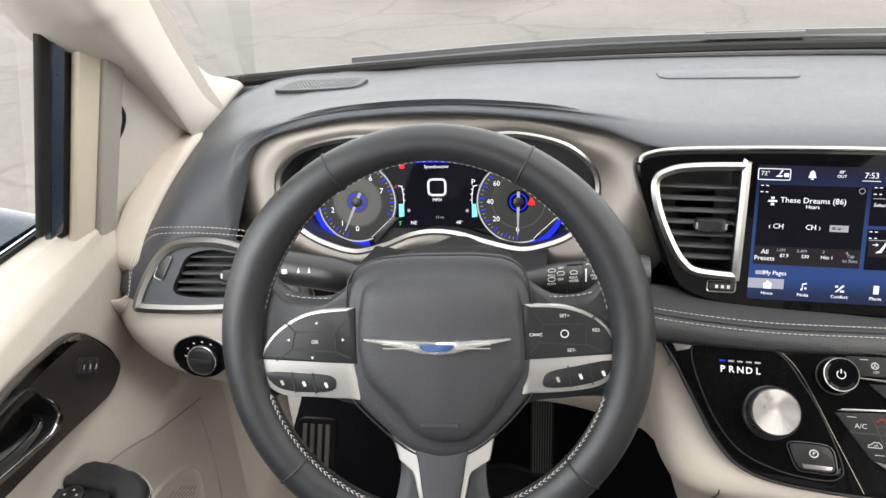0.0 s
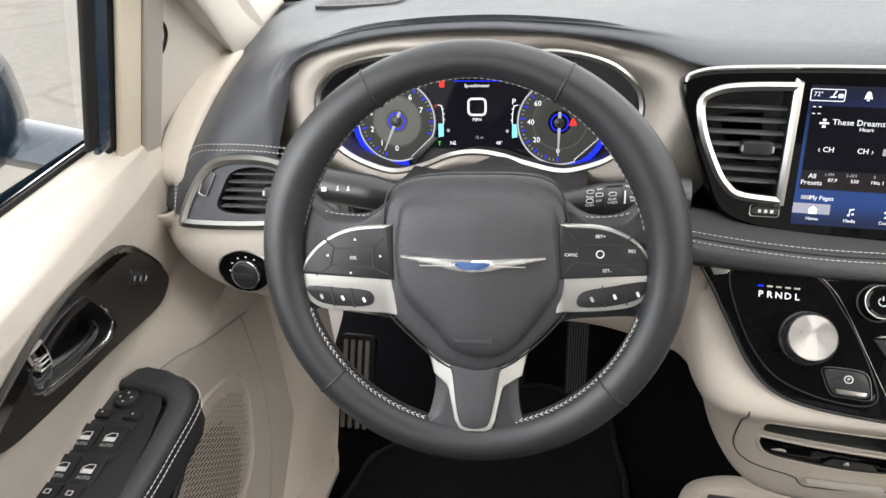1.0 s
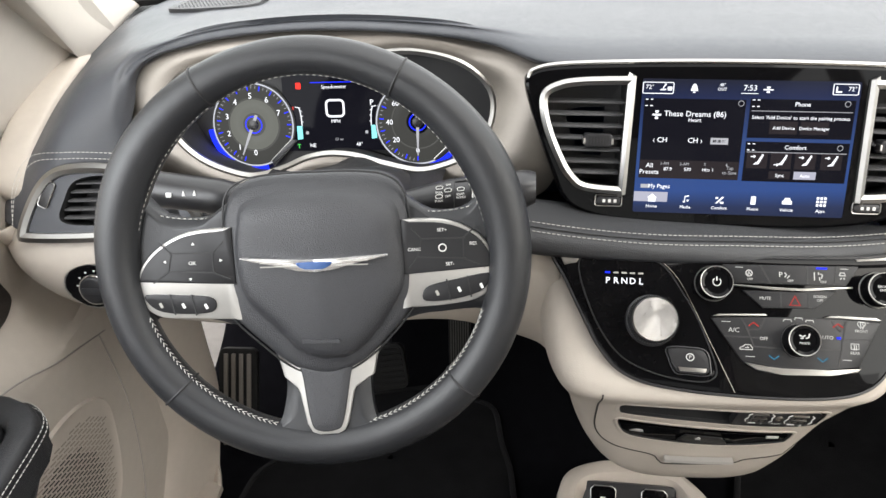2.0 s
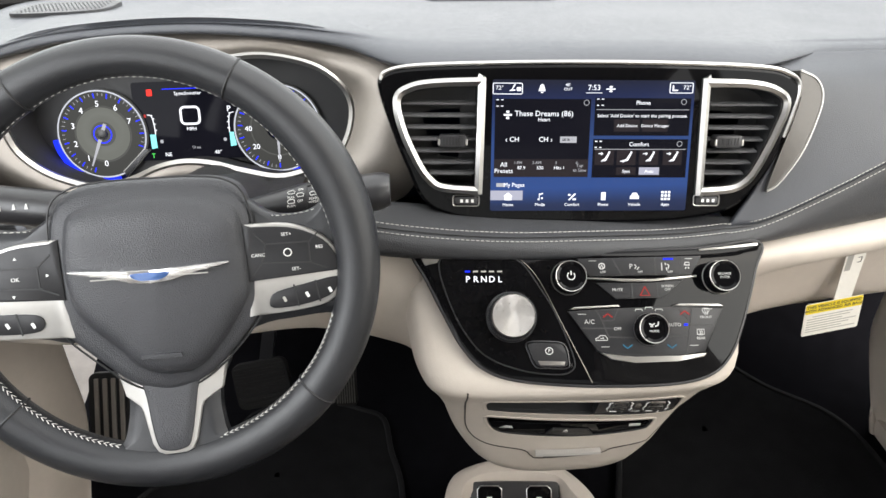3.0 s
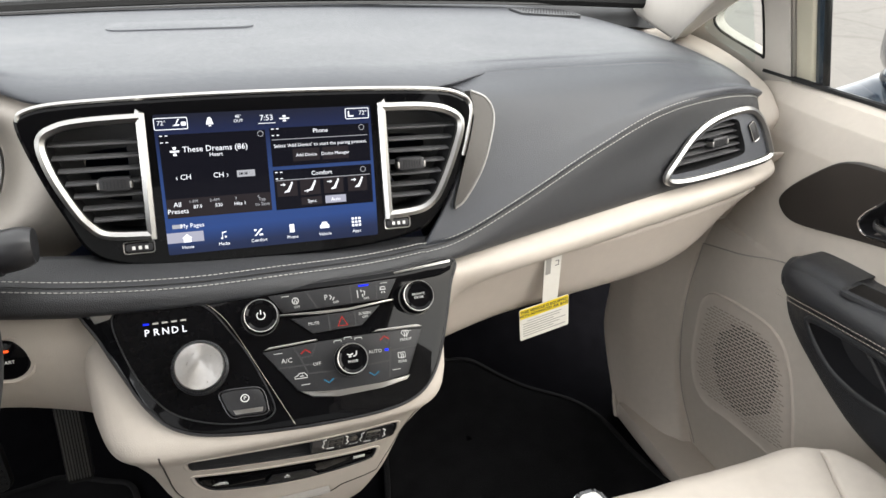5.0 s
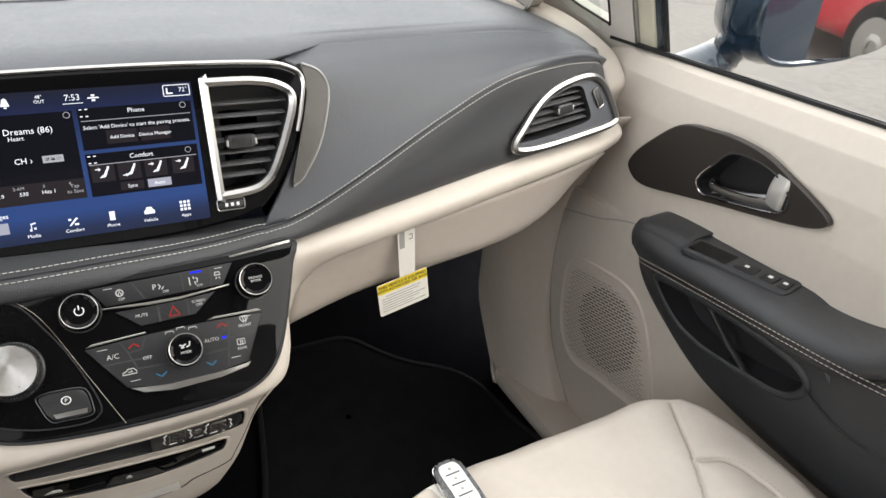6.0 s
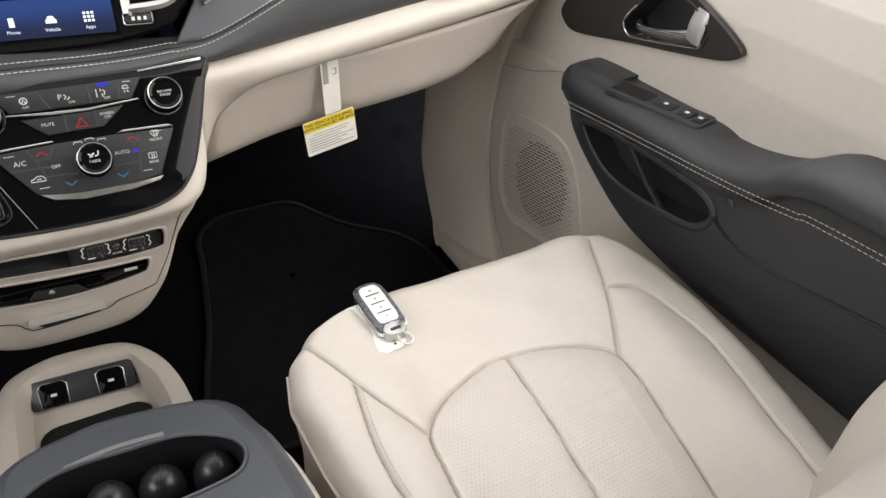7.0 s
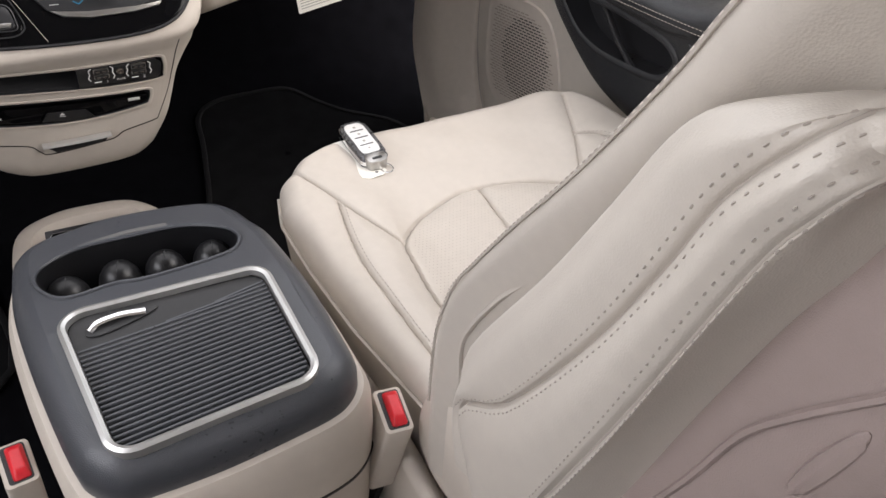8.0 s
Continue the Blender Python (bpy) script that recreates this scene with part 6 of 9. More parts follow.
# storage slots and sockets under the panel
def slot(poly, depth, name, lab, material):
    """A recess: dark walls and floor, with a rounded beige lip on the stack's face."""
    n = len(poly)
    cu, cv = sum(p[0] for p in poly) / n, sum(p[1] for p in poly) / n
    mouth_ = [on_face(p, 0.0005) for p in poly]
    deep = [q - FZ * depth for q in mouth_]
    c = sum(deep, V((0, 0, 0))) / n
    p = part(name, grid([mouth_, [q - FZ * 0.002 for q in mouth_], deep, [c + (q - c) * 0.5 for q in deep], [c + (q - c) * 0.02 for q in deep]], closed_u=True), material, stack, lab)
    lip = [[on_face(q, e) for q in shrink(poly, k)] for k, e in ((-0.0050, 0.0), (-0.0042, 0.0012), (-0.0024, 0.0017), (-0.0008, 0.0012), (0.0, -0.001))]
    part("slot_edge", grid(lip, closed_u=True), BEIGE, p)
    return p


def plate_on(poly, low, high, name, material, parent, lab=""):
    """A thin plate that follows the stack's face."""
    n = len(poly)
    rings = [[on_face(q, low) for q in poly], [on_face(q, high - 0.0005) for q in poly], [on_face(q, high) for q in shrink(poly, 0.0006)]]
    return part(name, grid(rings, closed_u=True, cap=True), material, parent, lab, 30)


s1 = slot(slot_a, 0.035, "open_slot", "dark open storage slot", BLACK)
part("slot_shelf", grid([[on_face((u, v), -0.004 - d) for u, v in ((-0.119, 0.004), (-0.05, -0.004), (0.0, -0.0105))] for d in (0.0, 0.028)]), SHADE, s1, "ledge of the slot")
usb = plate_on([(0.004, 0.018), (0.004, -0.013), (0.05, -0.0165), (0.094, -0.0175), (0.099, -0.011), (0.099, 0.009), (0.092, 0.0175), (0.05, 0.0175)], -0.012, 0.0002, "usb_plate", SHADE, s1, "socket plate")
UF = axes(on_face((0.05, 0.0), 0.0058), (1, 0, -0.028), on_face((0.05, 0.015)) - on_face((0.05, -0.015)))
UZ = UF.to_3x3() @ V((0, 0, 1))
for u, v in ((-0.020, 0.003), (0.022, 0.003)):
    for dv in (0.0065, -0.0035):
        up = part("usb_port", prism(rect(u - 0.0085, v + dv - 0.0036, u + 0.0085, v + dv + 0.0036, 0.001), UF, -0.004, -0.0018), SATIN, usb)
        part("port_mouth", prism(rect(u - 0.0074, v + dv - 0.0027, u + 0.0074, v + dv + 0.0027), UF, -0.0022, -0.0014), BLACK, up)
        for k in (-0.0035, 0.0035):
            part("usb_tongue", prism(rect(u + k - 0.0022, v + dv - 0.001, u + k + 0.0022, v + dv + 0.001), UF, -0.0018, -0.001), TAUPE, up)
    for e in (-1, 1):
        part("port_bracket", sweep([UF @ V((u + e * a, v + b, -0.0022)) for a, b in ((0.0105, 0.0125), (0.0135, 0.009), (0.0125, 0.002), (0.0145, -0.004), (0.0125, -0.009))], disc(0.0007, 5), UZ), WHITE, usb, "", 0)
    part("port_mark", prism(rect(u - 0.009, v - 0.0135, u - 0.001, v - 0.0125), UF, -0.003, -0.0022), WHITE, usb, "", 0)
lettering("1", 0.0065, at(UF, -0.0145, -0.0105, -0.0024), WHITE, usb)
lettering("2", 0.0065, at(UF, 0.0275, -0.0105, -0.0024), WHITE, usb)
lettering("AUX", 0.005, at(UF, 0.001, -0.009, -0.0024), WHITE, usb)
part("aux_socket", turned(at(UF, 0.001, 0.004, -0.004), 0, [(0.0042, 0), (0.004, 0.0025), (0.002, 0.0025), (0.0018, -0.002)], 16), TAUPE, usb)
s2 = slot(slot_b, 0.02, "disc_slot", "dark disc player slot", BLACK)
plate_on([(-0.116, -0.0285), (-0.06, -0.0335), (0.0, -0.039), (0.079, -0.0445), (0.077, -0.057), (0.07, -0.0595), (0.03, -0.065), (-0.013, -0.067), (-0.06, -0.0625), (-0.10, -0.0545), (-0.112, -0.042)], -0.016, -0.0012, "player_face", PIANO, s2, "gloss black player face")
plate_on([(-0.046, -0.0605), (-0.038, -0.047), (0.004, -0.0505), (0.013, -0.0645), (-0.013, -0.066)], -0.006, 0.0002, "eject_button", BUTTON, s2)
for poly in ([(-0.0255, -0.054), (-0.019, -0.0545), (-0.022, -0.0495)], [(-0.0255, -0.0565), (-0.019, -0.057), (-0.019, -0.0558), (-0.0255, -0.0553)], [(-0.103, -0.0455), (-0.086, -0.047), (-0.088, -0.042), (-0.095, -0.0405)], [(0.055, -0.0505), (0.069, -0.0515), (0.069, -0.0465), (0.055, -0.0455)]):
    plate_on(poly, -0.005, 0.0006 if poly[0][0] > -0.05 and poly[0][0] < 0 else -0.0008, "slot_mark", WHITE, s2)
seam_ = crom([(-0.147, 0.053), (-0.146, 0.0), (-0.14, -0.055), (-0.117, -0.084), (-0.07, -0.098), (-0.058, -0.112), (-0.045, -0.1185), (0.02, -0.112), (0.034, -0.108), (0.046, -0.10), (0.088, -0.093)], 8)
part("drawer_groove", sweep([on_face(p, -0.0003) for p in seam_], disc(0.0011, 5), FZ), BRONZE, stack)
part("drawer_groove", sweep([on_face(p, -0.0003) for p in crom([(0.088, -0.093), (0.108, -0.04), (0.118, 0.02), (0.122, 0.045)], 8)], disc(0.0009, 5), FZ), BRONZE, stack)
# dark under the handle, put in as a raised black plate
plate_on([(-0.052, -0.103), (0.024, -0.1025), (0.018, -0.1125), (-0.04, -0.1165)], -0.004, 0.0034, "drawer_hollow_shade", SHADE, stack)
part("drawer_handle", sweep([on_face(p, 0.0075) for p in crom([(-0.054, -0.1025), (-0.015, -0.1025), (0.027, -0.101)], 8)], [(-0.0022, -0.005), (-0.0026, 0.001), (0.0, 0.003), (0.0026, 0.001), (0.0022, -0.005)], FZ), SILVERPAINT, stack, "bright drawer handle")

# ---- centre screen with its vents ----
SC = axes((0, 0.86, 0.80), (1, -0.009, -0.028), (0.029, 0.308, 0.951))
SZ = SC.to_3x3() @ V((0, 0, 1))
unit = thing("infotainment_unit", (0.0, 0.87, 0.72), "gloss black centre unit with a lit touchscreen between two vents", "infotainment unit")
bez = crom([(-0.233, 0.060), (-0.225, 0.073), (-0.194, 0.0795), (-0.11, 0.083), (-0.012, 0.0845), (0.089, 0.084), (0.179, 0.081), (0.212, 0.075), (0.228, 0.060), (0.222, 0.030), (0.207, -0.021), (0.182, -0.058), (0.155, -0.077), (0.089, -0.0875), (-0.009, -0.089), (-0.11, -0.086), (-0.158, -0.079), (-0.185, -0.063), (-0.202, -0.028), (-0.217, 0.008)], 5, True)
bz = [tuple(p) for p in bez]
ventL = plan([(-0.1215, 0.062), (-0.1225, 0.065), (-0.126, 0.0652), (-0.171, 0.0635), (-0.197, 0.059), (-0.212, 0.047), (-0.207, 0.016), (-0.190, -0.022), (-0.177, -0.040), (-0.163, -0.0485), (-0.128, -0.0515), (-0.1245, -0.051), (-0.1235, -0.048)], 5)
ventR = plan([(0.122, 0.062), (0.123, 0.065), (0.127, 0.0652), (0.172, 0.064), (0.200, 0.0575), (0.213, 0.043), (0.202, 0.007), (0.185, -0.030), (0.173, -0.044), (0.158, -0.0505), (0.128, -0.053), (0.1245, -0.0525), (0.1235, -0.0495)], 5)


flat_holed(shrink(bz, 0.004), [ventL, ventR], SC, 0.004, "bezel", PIANO, unit, "gloss black bezel")
part("bezel_side", grid([[SC @ V((p[0], p[1], 0.004)) for p in shrink(bz, 0.004)], [SC @ V((p[0], p[1], 0.0025)) for p in shrink(bz, 0.0012)], [SC @ V((p[0], p[1], -0.003)) for p in bz], [SC @ V((p[0], p[1], -0.04)) for p in bz]], closed_u=True), PIANO, unit)
topline = [(-0.229, 0.065), (-0.224, 0.0735), (-0.194, 0.080), (-0.11, 0.0835), (-0.012, 0.085), (0.089, 0.0845), (0.179, 0.0815), (0.212, 0.0755), (0.227, 0.062), (0.222, 0.030), (0.215, 0.006)]
part("top_trim", sweep([SC @ V((p.x, p.y + 0.001, 0.0)) for p in crom(topline, 6)], [(-0.002, -0.006), (-0.0024, 0.003), (0.0, 0.0045), (0.002, 0.003), (0.002, -0.006)], SZ), SATIN, unit, "bright line along the top edge")
ear = [(0.229, 0.079), (0.248, 0.070), (0.257, 0.052), (0.253, 0.025), (0.240, -0.012), (0.218, -0.045), (0.205, -0.054), (0.214, -0.018), (0.226, 0.022), (0.233, 0.055)]
part("side_trim", prism([tuple(p) for p in crom(ear, 5, True)][::-1], SC, -0.03, -0.002, 0.003), mat("grey_metallic_trim", (0.13, 0.124, 0.117), 0.36, 0.6, var=0.06, scale=40), unit, "grey metallic side trim")
part("side_trim_edge", sweep([SC @ V((p.x, p.y, -0.002)) for p in crom(ear[:7], 6)], disc(0.0014, 6), SZ), SATIN, unit)
for vo, kn, bx in ((ventL, (-0.152, 0.002, 0.030), -1), (ventR, (0.153, 0.002, 0.030), 1)):
    vt = thing("air_vent", SC @ V((bx * 0.165, 0, 0)), "dark slatted air vent with a bright surround, beside the screen", "air vent", group="dashboard air vents")
    vent(vo, SC @ Matrix.Translation((0, 0, 0.003)), (0.0413, 0.028, 0.0153, 0.0025, -0.0102, -0.023, -0.035), kn, vt)
    b = at(SC, bx * 0.137 - (0.004 if bx > 0 else 0), -0.063, 0.004, 0)
    part("thumbwheel", prism(rect(-0.013, -0.0045, 0.013, 0.0045, 0.003), b, -0.002, 0.0035, 0.0015), SHADE, vt, "small thumbwheel")
    part("thumbwheel_rim", sweep([b @ V((p[0], p[1], 0.0015)) for p in rect(-0.0145, -0.006, 0.0145, 0.006, 0.003)], disc(0.0008, 5), SZ, closed=True), SATIN, vt)
    for e in (-0.005, 0.001, 0.007):
        part("wheel_mark", prism(rect(e - 0.0015, -0.0018, e + 0.0015, 0.0018), b, 0.0033, 0.0038), WHITE, vt, "", 0)


def disp(x, y):
    """Display units, 351 by 226 from the upper left, to the panel's plane."""
    return -0.110 + x * 0.22 / 351, 0.0675 - y * 0.142 / 226


def tile(x0, y0, x1, y1, m, n, parent, name="tile"):
    a, b = disp(x0, y1), disp(x1, y0)
    return part(name, prism(rect(a[0], a[1], b[0], b[1]), SC, n - 0.0004, n), m, parent, "", 0)


BACKDROP = bpy.data.materials.new("screen_gradient")
BACKDROP.use_nodes = True
nt = BACKDROP.node_tree
pb_ = nt.nodes["Principled BSDF"]
pb_.inputs["Base Color"].default_value = (0.01, 0.01, 0.012, 1)
pb_.inputs["Roughness"].default_value = 0.08
pb_.inputs["Specular IOR Level"].default_value = 0.03
tcn, sep, rmp = nt.nodes.new("ShaderNodeTexCoord"), nt.nodes.new("ShaderNodeSeparateXYZ"), nt.nodes.new("ShaderNodeValToRGB")
mrn = nt.nodes.new("ShaderNodeMapRange")
mrn.inputs["From Min"].default_value, mrn.inputs["From Max"].default_value = 0.725, 0.866
nt.links.new(tcn.outputs["Object"], sep.inputs[0])
nt.links.new(sep.outputs["Z"], mrn.inputs["Value"])
nt.links.new(mrn.outputs[0], rmp.inputs[0])
els = rmp.color_ramp.elements
els[0].position, els[0].color = 0.0, (0.012, 0.022, 0.07, 1)
els[1].position, els[1].color = 1.0, (0.006, 0.010, 0.03, 1)
for pos_, c_ in ((0.10, (0.022, 0.04, 0.12, 1)), (0.22, (0.035, 0.10, 0.36, 1)), (0.55, (0.035, 0.09, 0.30, 1)), (0.88, (0.008, 0.02, 0.09, 1))):
    e_ = els.new(pos_)
    e_.color = c_
nt.links.new(rmp.outputs[0], pb_.inputs["Emission Color"])
pb_.inputs["Emission Strength"].default_value = 0.20
N0 = 0.0052
a0, b0 = disp(0, 226), disp(351, 0)
lcd = part("touchscreen", prism(rect(a0[0], a0[1], b0[0], b0[1], 0.002), SC, 0.0, N0), BACKDROP, unit, "lit blue and black touchscreen", 0)
for t_ in ((5, 32, 171, 166), (178, 30, 346, 94), (178, 100, 346, 167)):
    tile(*t_, SCREEN_BLACK, N0 + 0.0003, lcd)
tile(5, 135, 171, 166, SCREEN_TILE, N0 + 0.0006, lcd)
tile(0, 190, 57, 207, SCREEN_LIGHT, N0 + 0.0003, lcd)
for x0, x1 in ((213, 258), (263, 308)):
    tile(x0, 66, x1, 87, SCREEN_TILE, N0 + 0.0006, lcd)
for x0 in (182, 221, 261, 303):
    tile(x0, 117, x0 + 34, 145, SCREEN_TILE, N0 + 0.0006, lcd)
tile(221, 149, 256, 162, SCREEN_TILE, N0 + 0.0006, lcd)
tile(262, 149, 298, 162, SCREEN_LIGHT, N0 + 0.0006, lcd)
for y in (49, 121 - 4):
    tile(181, y, 343, y + 1, LIT_DIM, N0 + 0.0007, lcd, "rule")


def word(tx, x, y, size, m=LIT_WHITE, align="CENTER"):
    u, v = disp(x, y)
    lettering(tx, size * 0.142 / 226, at(SC, u, v, N0 + 0.001), m, lcd, align=align, depth=0.0001)


word("These Dreams (86)", 90, 57, 13)
word("Heart", 90, 67, 9)
for x, tx in ((28, "\u2039 CH"), (86, "CH \u203a")):
    word(tx, x + 8, 101, 12)
word("All\nPresets", 22, 150, 11)
for x, t1, t2 in ((47, "1-FM", "87.9"), (80, "2-AM", "530"), (114, "3", "Hits 1"), (150, "4", "Tap\nto Save")):
    word(t1, x, 141, 7, LIT_DIM)
    word(t2, x + 6, 150, 8, LIT_WHITE if x < 140 else LIT_DIM)
word("My Pages", 41, 180, 10)
word("Phone", 262, 38, 10)
word("Select 'Add Device' to start the pairing process.", 262, 60, 8.2)
word("Add Device", 236, 77, 7.5)
word("Device Manager", 285, 77, 7.5)
word("Comfort", 259, 109, 10)
word("Sync", 239, 156, 8)
word("Auto", 280, 156, 8)
for x, tx in ((31, "Home"), (88, "Media"), (145, "Comfort"), (201, "Phone"), (257, "Vehicle"), (313, "Apps")):
    word(tx, x, 215, 7.5)
word("7:53", 175, 13, 13)
word("72\u00b0", 12, 14, 10)
word("72\u00b0", 337, 12, 10)
word("48\u00b0\nOUT", 130, 12, 7)
for x0, y0, x1, y1 in ((1, 6, 51, 24), (307, 4, 347, 21)):
    a, b = disp(x0, y1), disp(x1, y0)
    part("outline", sweep([SC @ V((*p, N0 + 0.0006)) for p in rect(a[0], a[1], b[0], b[1], 0.0012)], [(-0.0004, -0.0002), (-0.0004, 0.0002), (0.0004, 0.0002), (0.0004, -0.0002)], SZ, closed=True), LIT_WHITE, lcd, "", 0)


def icon(polys, x, y, k, m=LIT_WHITE):
    u, v = disp(x, y)
    bm = bmesh.new()
    for p in polys:
        prism([(a * k, b * k) for a, b in p], at(SC, u, v, N0), 0.0006, 0.001, bm=bm)
    part("icon", bm, m, lcd, "", 0)


U = 0.142 / 226
icon([[(-6, -6), (6, -6), (6, 1), (-6, 1)], [(-8, 1), (8, 1), (0, 8)]], 31, 201, U)
icon([[(-4, -6), (-1, -6), (-1, -3), (-4, -3)], [(-2, -5), (-1, -5), (-1, 6), (-2, 6)], [(-2, 5), (5, 7), (5, 5), (-2, 3)], [(2, -4), (5, -4), (5, -1), (2, -1)]], 88, 201, U)
icon([[(-7, -6), (-4, -6), (7, 5), (4, 6)], [(-7, 5), (-3, 5), (-3, 2), (-7, 2)], [(1, -3), (7, -3), (7, -6), (1, -6)]], 145, 201, U)
icon([[(-4, -7), (4, -7), (4, 7), (-4, 7)]], 201, 200, U)
icon([[(-8, -5), (8, -5), (8, 1), (-8, 1)], [(-6, 1), (6, 1), (4, 6), (-4, 6)]], 257, 200, U)
icon([[(a, b), (a + 4, b), (a + 4, b + 4), (a, b + 4)] for a in (-8, -2, 4) for b in (-8, -2, 4)], 313, 199, U)
icon([[(-6, -5), (6, -5), (3, 5), (0, 7), (-3, 5)], [(-2, -8), (2, -8), (2, -6), (-2, -6)]], 85, 14, U)
icon([[(-7, -1.5), (7, -1.5), (7, 1.5), (-7, 1.5)], [(-3, -7), (3, -7), (2, -3), (-2, -3)], [(-3, 7), (-2, 3), (2, 3), (3, 7)]], 27, 59, U)
icon([[(-16, -6), (16, -6), (16, 6), (-16, 6)]], 134, 101, U * 0.9, LIT_DIM)
icon([[(-12, -2.5), (-5, -2.5), (-5, 2.5), (-12, 2.5)], [(-3, -2.5), (3, -2.5), (3, 2.5), (-3, 2.5)], [(5, -2.5), (12, -2.5), (12, 2.5), (5, 2.5)]], 134, 101, U * 0.9 , SCREEN_BLACK)
icon([[(-8, -1), (8, -1), (8, 1), (-8, 1)], [(-3, -5), (3, -5), (2, -2), (-2, -2)], [(-3, 5), (-2, 2), (2, 2), (3, 5)]], 204, 15, U)
icon([[(-14, 0), (14, 0), (14, 1), (-14, 1)]], 175, 22, U)
icon([[(-6, -6), (6, -6), (8, -3), (-2, -3)], [(2, -2), (8, 7), (5, 8), (0, -2)]], 33, 14, U * 0.8)
icon([[(-4, -5), (4, -5), (5, 0), (4, 3), (-4, 3), (-5, 0)]], 45, 15, U * 0.8)
icon([[(-6, -6), (6, -6), (6, -3), (-3, -3), (-3, 6), (-6, 6)]], 316, 13, U * 0.8)
for x in (199, 238, 278, 320):
    icon([[(-8, -10), (4, -9), (6, -5), (-2, -5)], [(0, -5), (6, -5), (12, 8), (8, 9)], [(9, 9), (13, 9), (13, 13), (9, 13)]], x, 131, U * 0.75)
    icon([[(-14, -1), (-6, -1), (-6, 1), (-14, 1)], [(-7, -4), (-2, 0), (-7, 4)]], x - 1, 125 if x != 238 else 138, U * 0.7)
for x, y in ((13, 39), (187, 37), (187, 109)):
    icon([[(a * 6, b * 6), (a * 2, b * 6), (a * 2, b * 4.5), (a * 6, b * 4.5)] if a * b < 0 else [(a * 6, b * 6), (a * 6, b * 4.5), (a * 2, b * 4.5), (a * 2, b * 6)] for a in (-1, 1) for b in (-1, 1)], x, y, U)
for x, y in ((163, 38), (333, 36), (331, 108)):
    u, v = disp(x, y)
    part("icon", sweep([at(SC, u, v, N0 + 0.0007) @ V((*p, 0)) for p in disc(0.0028, 14)], disc(0.0003, 4), SZ, closed=True), LIT_DIM, lcd, "", 0)
for k in (20, 22):
    icon([[(-5, -4), (5, -4), (5, 4), (-5, 4)]], 14 + (k - 20) * 4, 180, U * 0.8, LIT_DIM)

# ---- front doors ----
def car_door(s, ys, zs, xo, front, label, name, sill0, sill1):
    """Inner door: s is its side, ys and zs shift its fittings, xo is the half width, front the y of its front edge."""
    d = thing(name, (s * xo, 0.2, 0.05), label, "car door")
    d["kind"] = "structure"

    def P(x, y, z):
        return V((s * (xo + x), y + ys, z + zs))

    # the handle plate's own lie: turned a little and leaning in the driver's door
    spin, lean_y, lean_z, fy, fz = (0.0, 0.0, 0.0, ys, zs) if s > 0 else (-0.039, 0.143, -0.207, -0.1255, -0.0064)

    def F(x, y, z):
        u, v = y - 0.77, z - 0.69
        u, v = u * math.cos(spin) - v * math.sin(spin), u * math.sin(spin) + v * math.cos(spin)
        return V((s * (xo + x + lean_y * u + lean_z * v), 0.77 + u + fy, 0.69 + v + fz))

    def A(x, y, z):
        return P(x, y if s > 0 else y - 0.02, z)

    def ease(a, b, v):
        v = max(0.0, min(1.0, (v - a) / (b - a)))
        return v * v * (3 - 2 * v)

    # panel: x offset by height
    prof = ((0.03, 0.02), (0.12, 0.012), (0.25, 0.0), (0.40, 0.0), (0.52, 0.002), (0.60, 0.004), (0.68, 0.004), (0.74, 0.012), (0.79, 0.03), (0.815, 0.052), (0.822, 0.07))
    if s < 0:
        prof = prof[:6] + ((0.70, 0.004), (0.765, 0.010), (0.80, 0.028), (0.817, 0.05), (0.822, 0.07))
    plate = [tuple(p) for p in crom([(0.946, 0.634), (0.937, 0.655), (0.912, 0.684), (0.866, 0.726), (0.835, 0.741), (0.80, 0.747), (0.753, 0.752), (0.70, 0.749), (0.655, 0.735), (0.612, 0.719), (0.589, 0.707), (0.588, 0.697), (0.612, 0.683), (0.675, 0.666), (0.784, 0.641), (0.88, 0.617), (0.915, 0.613), (0.935, 0.62)], 4, True)]
    if s < 0:
        plate = [(y - 0.020 * (1 - ease(0.0, 0.30, y - 0.588)), z - 0.008 * (1 - ease(0.0, 0.30, y - 0.588))) for y, z in plate]
    well = [tuple(p) for p in crom([(0.796, 0.664), (0.79, 0.682), (0.773, 0.705), (0.757, 0.725), (0.74, 0.733), (0.70, 0.735), (0.668, 0.727), (0.649, 0.712), (0.645, 0.698), (0.655, 0.684), (0.70, 0.672), (0.764, 0.657), (0.784, 0.655)], 4, True)]
    cutout = shrink(plate, 0.011)
    rows = []
    n_y, n_z = 400, 180
    for i in range(n_y + 1):
        y = front + (-0.62 - front) * i / n_y
        zt_shift = sill0 + (sill1 - sill0) * i / n_y - 0.822
        row = []
        for j in range(n_z + 1):
            t = j / n_z * (len(prof) - 1)
            k = min(int(t), len(prof) - 2)
            u = t - k
            z, x = (prof[k][a] + (prof[k + 1][a] - prof[k][a]) * u for a in (0, 1))
            zz = z + zt_shift * max(0.0, (z - 0.35) / 0.47)
            if z > 0.55:
                x += max(0, y + ys - (0.90 if s > 0 else 0.76)) ** 2 * 0.7
            u, v = y + ys - fy - 0.77, zz + zs - fz - 0.69
            if s < 0:
                x += (lean_y * max(-0.2, min(0.2, u)) + lean_z * v) * ease(0.54, 0.62, z) * (1 - ease(0.785, 0.815, z))
            x += dent(cutout, (0.77 + u * math.cos(spin) + v * math.sin(spin), 0.69 - u * math.sin(spin) + v * math.cos(spin)), 0.06, 0.004)
            row.append(P(x, y, zz))
        rows.append(row)
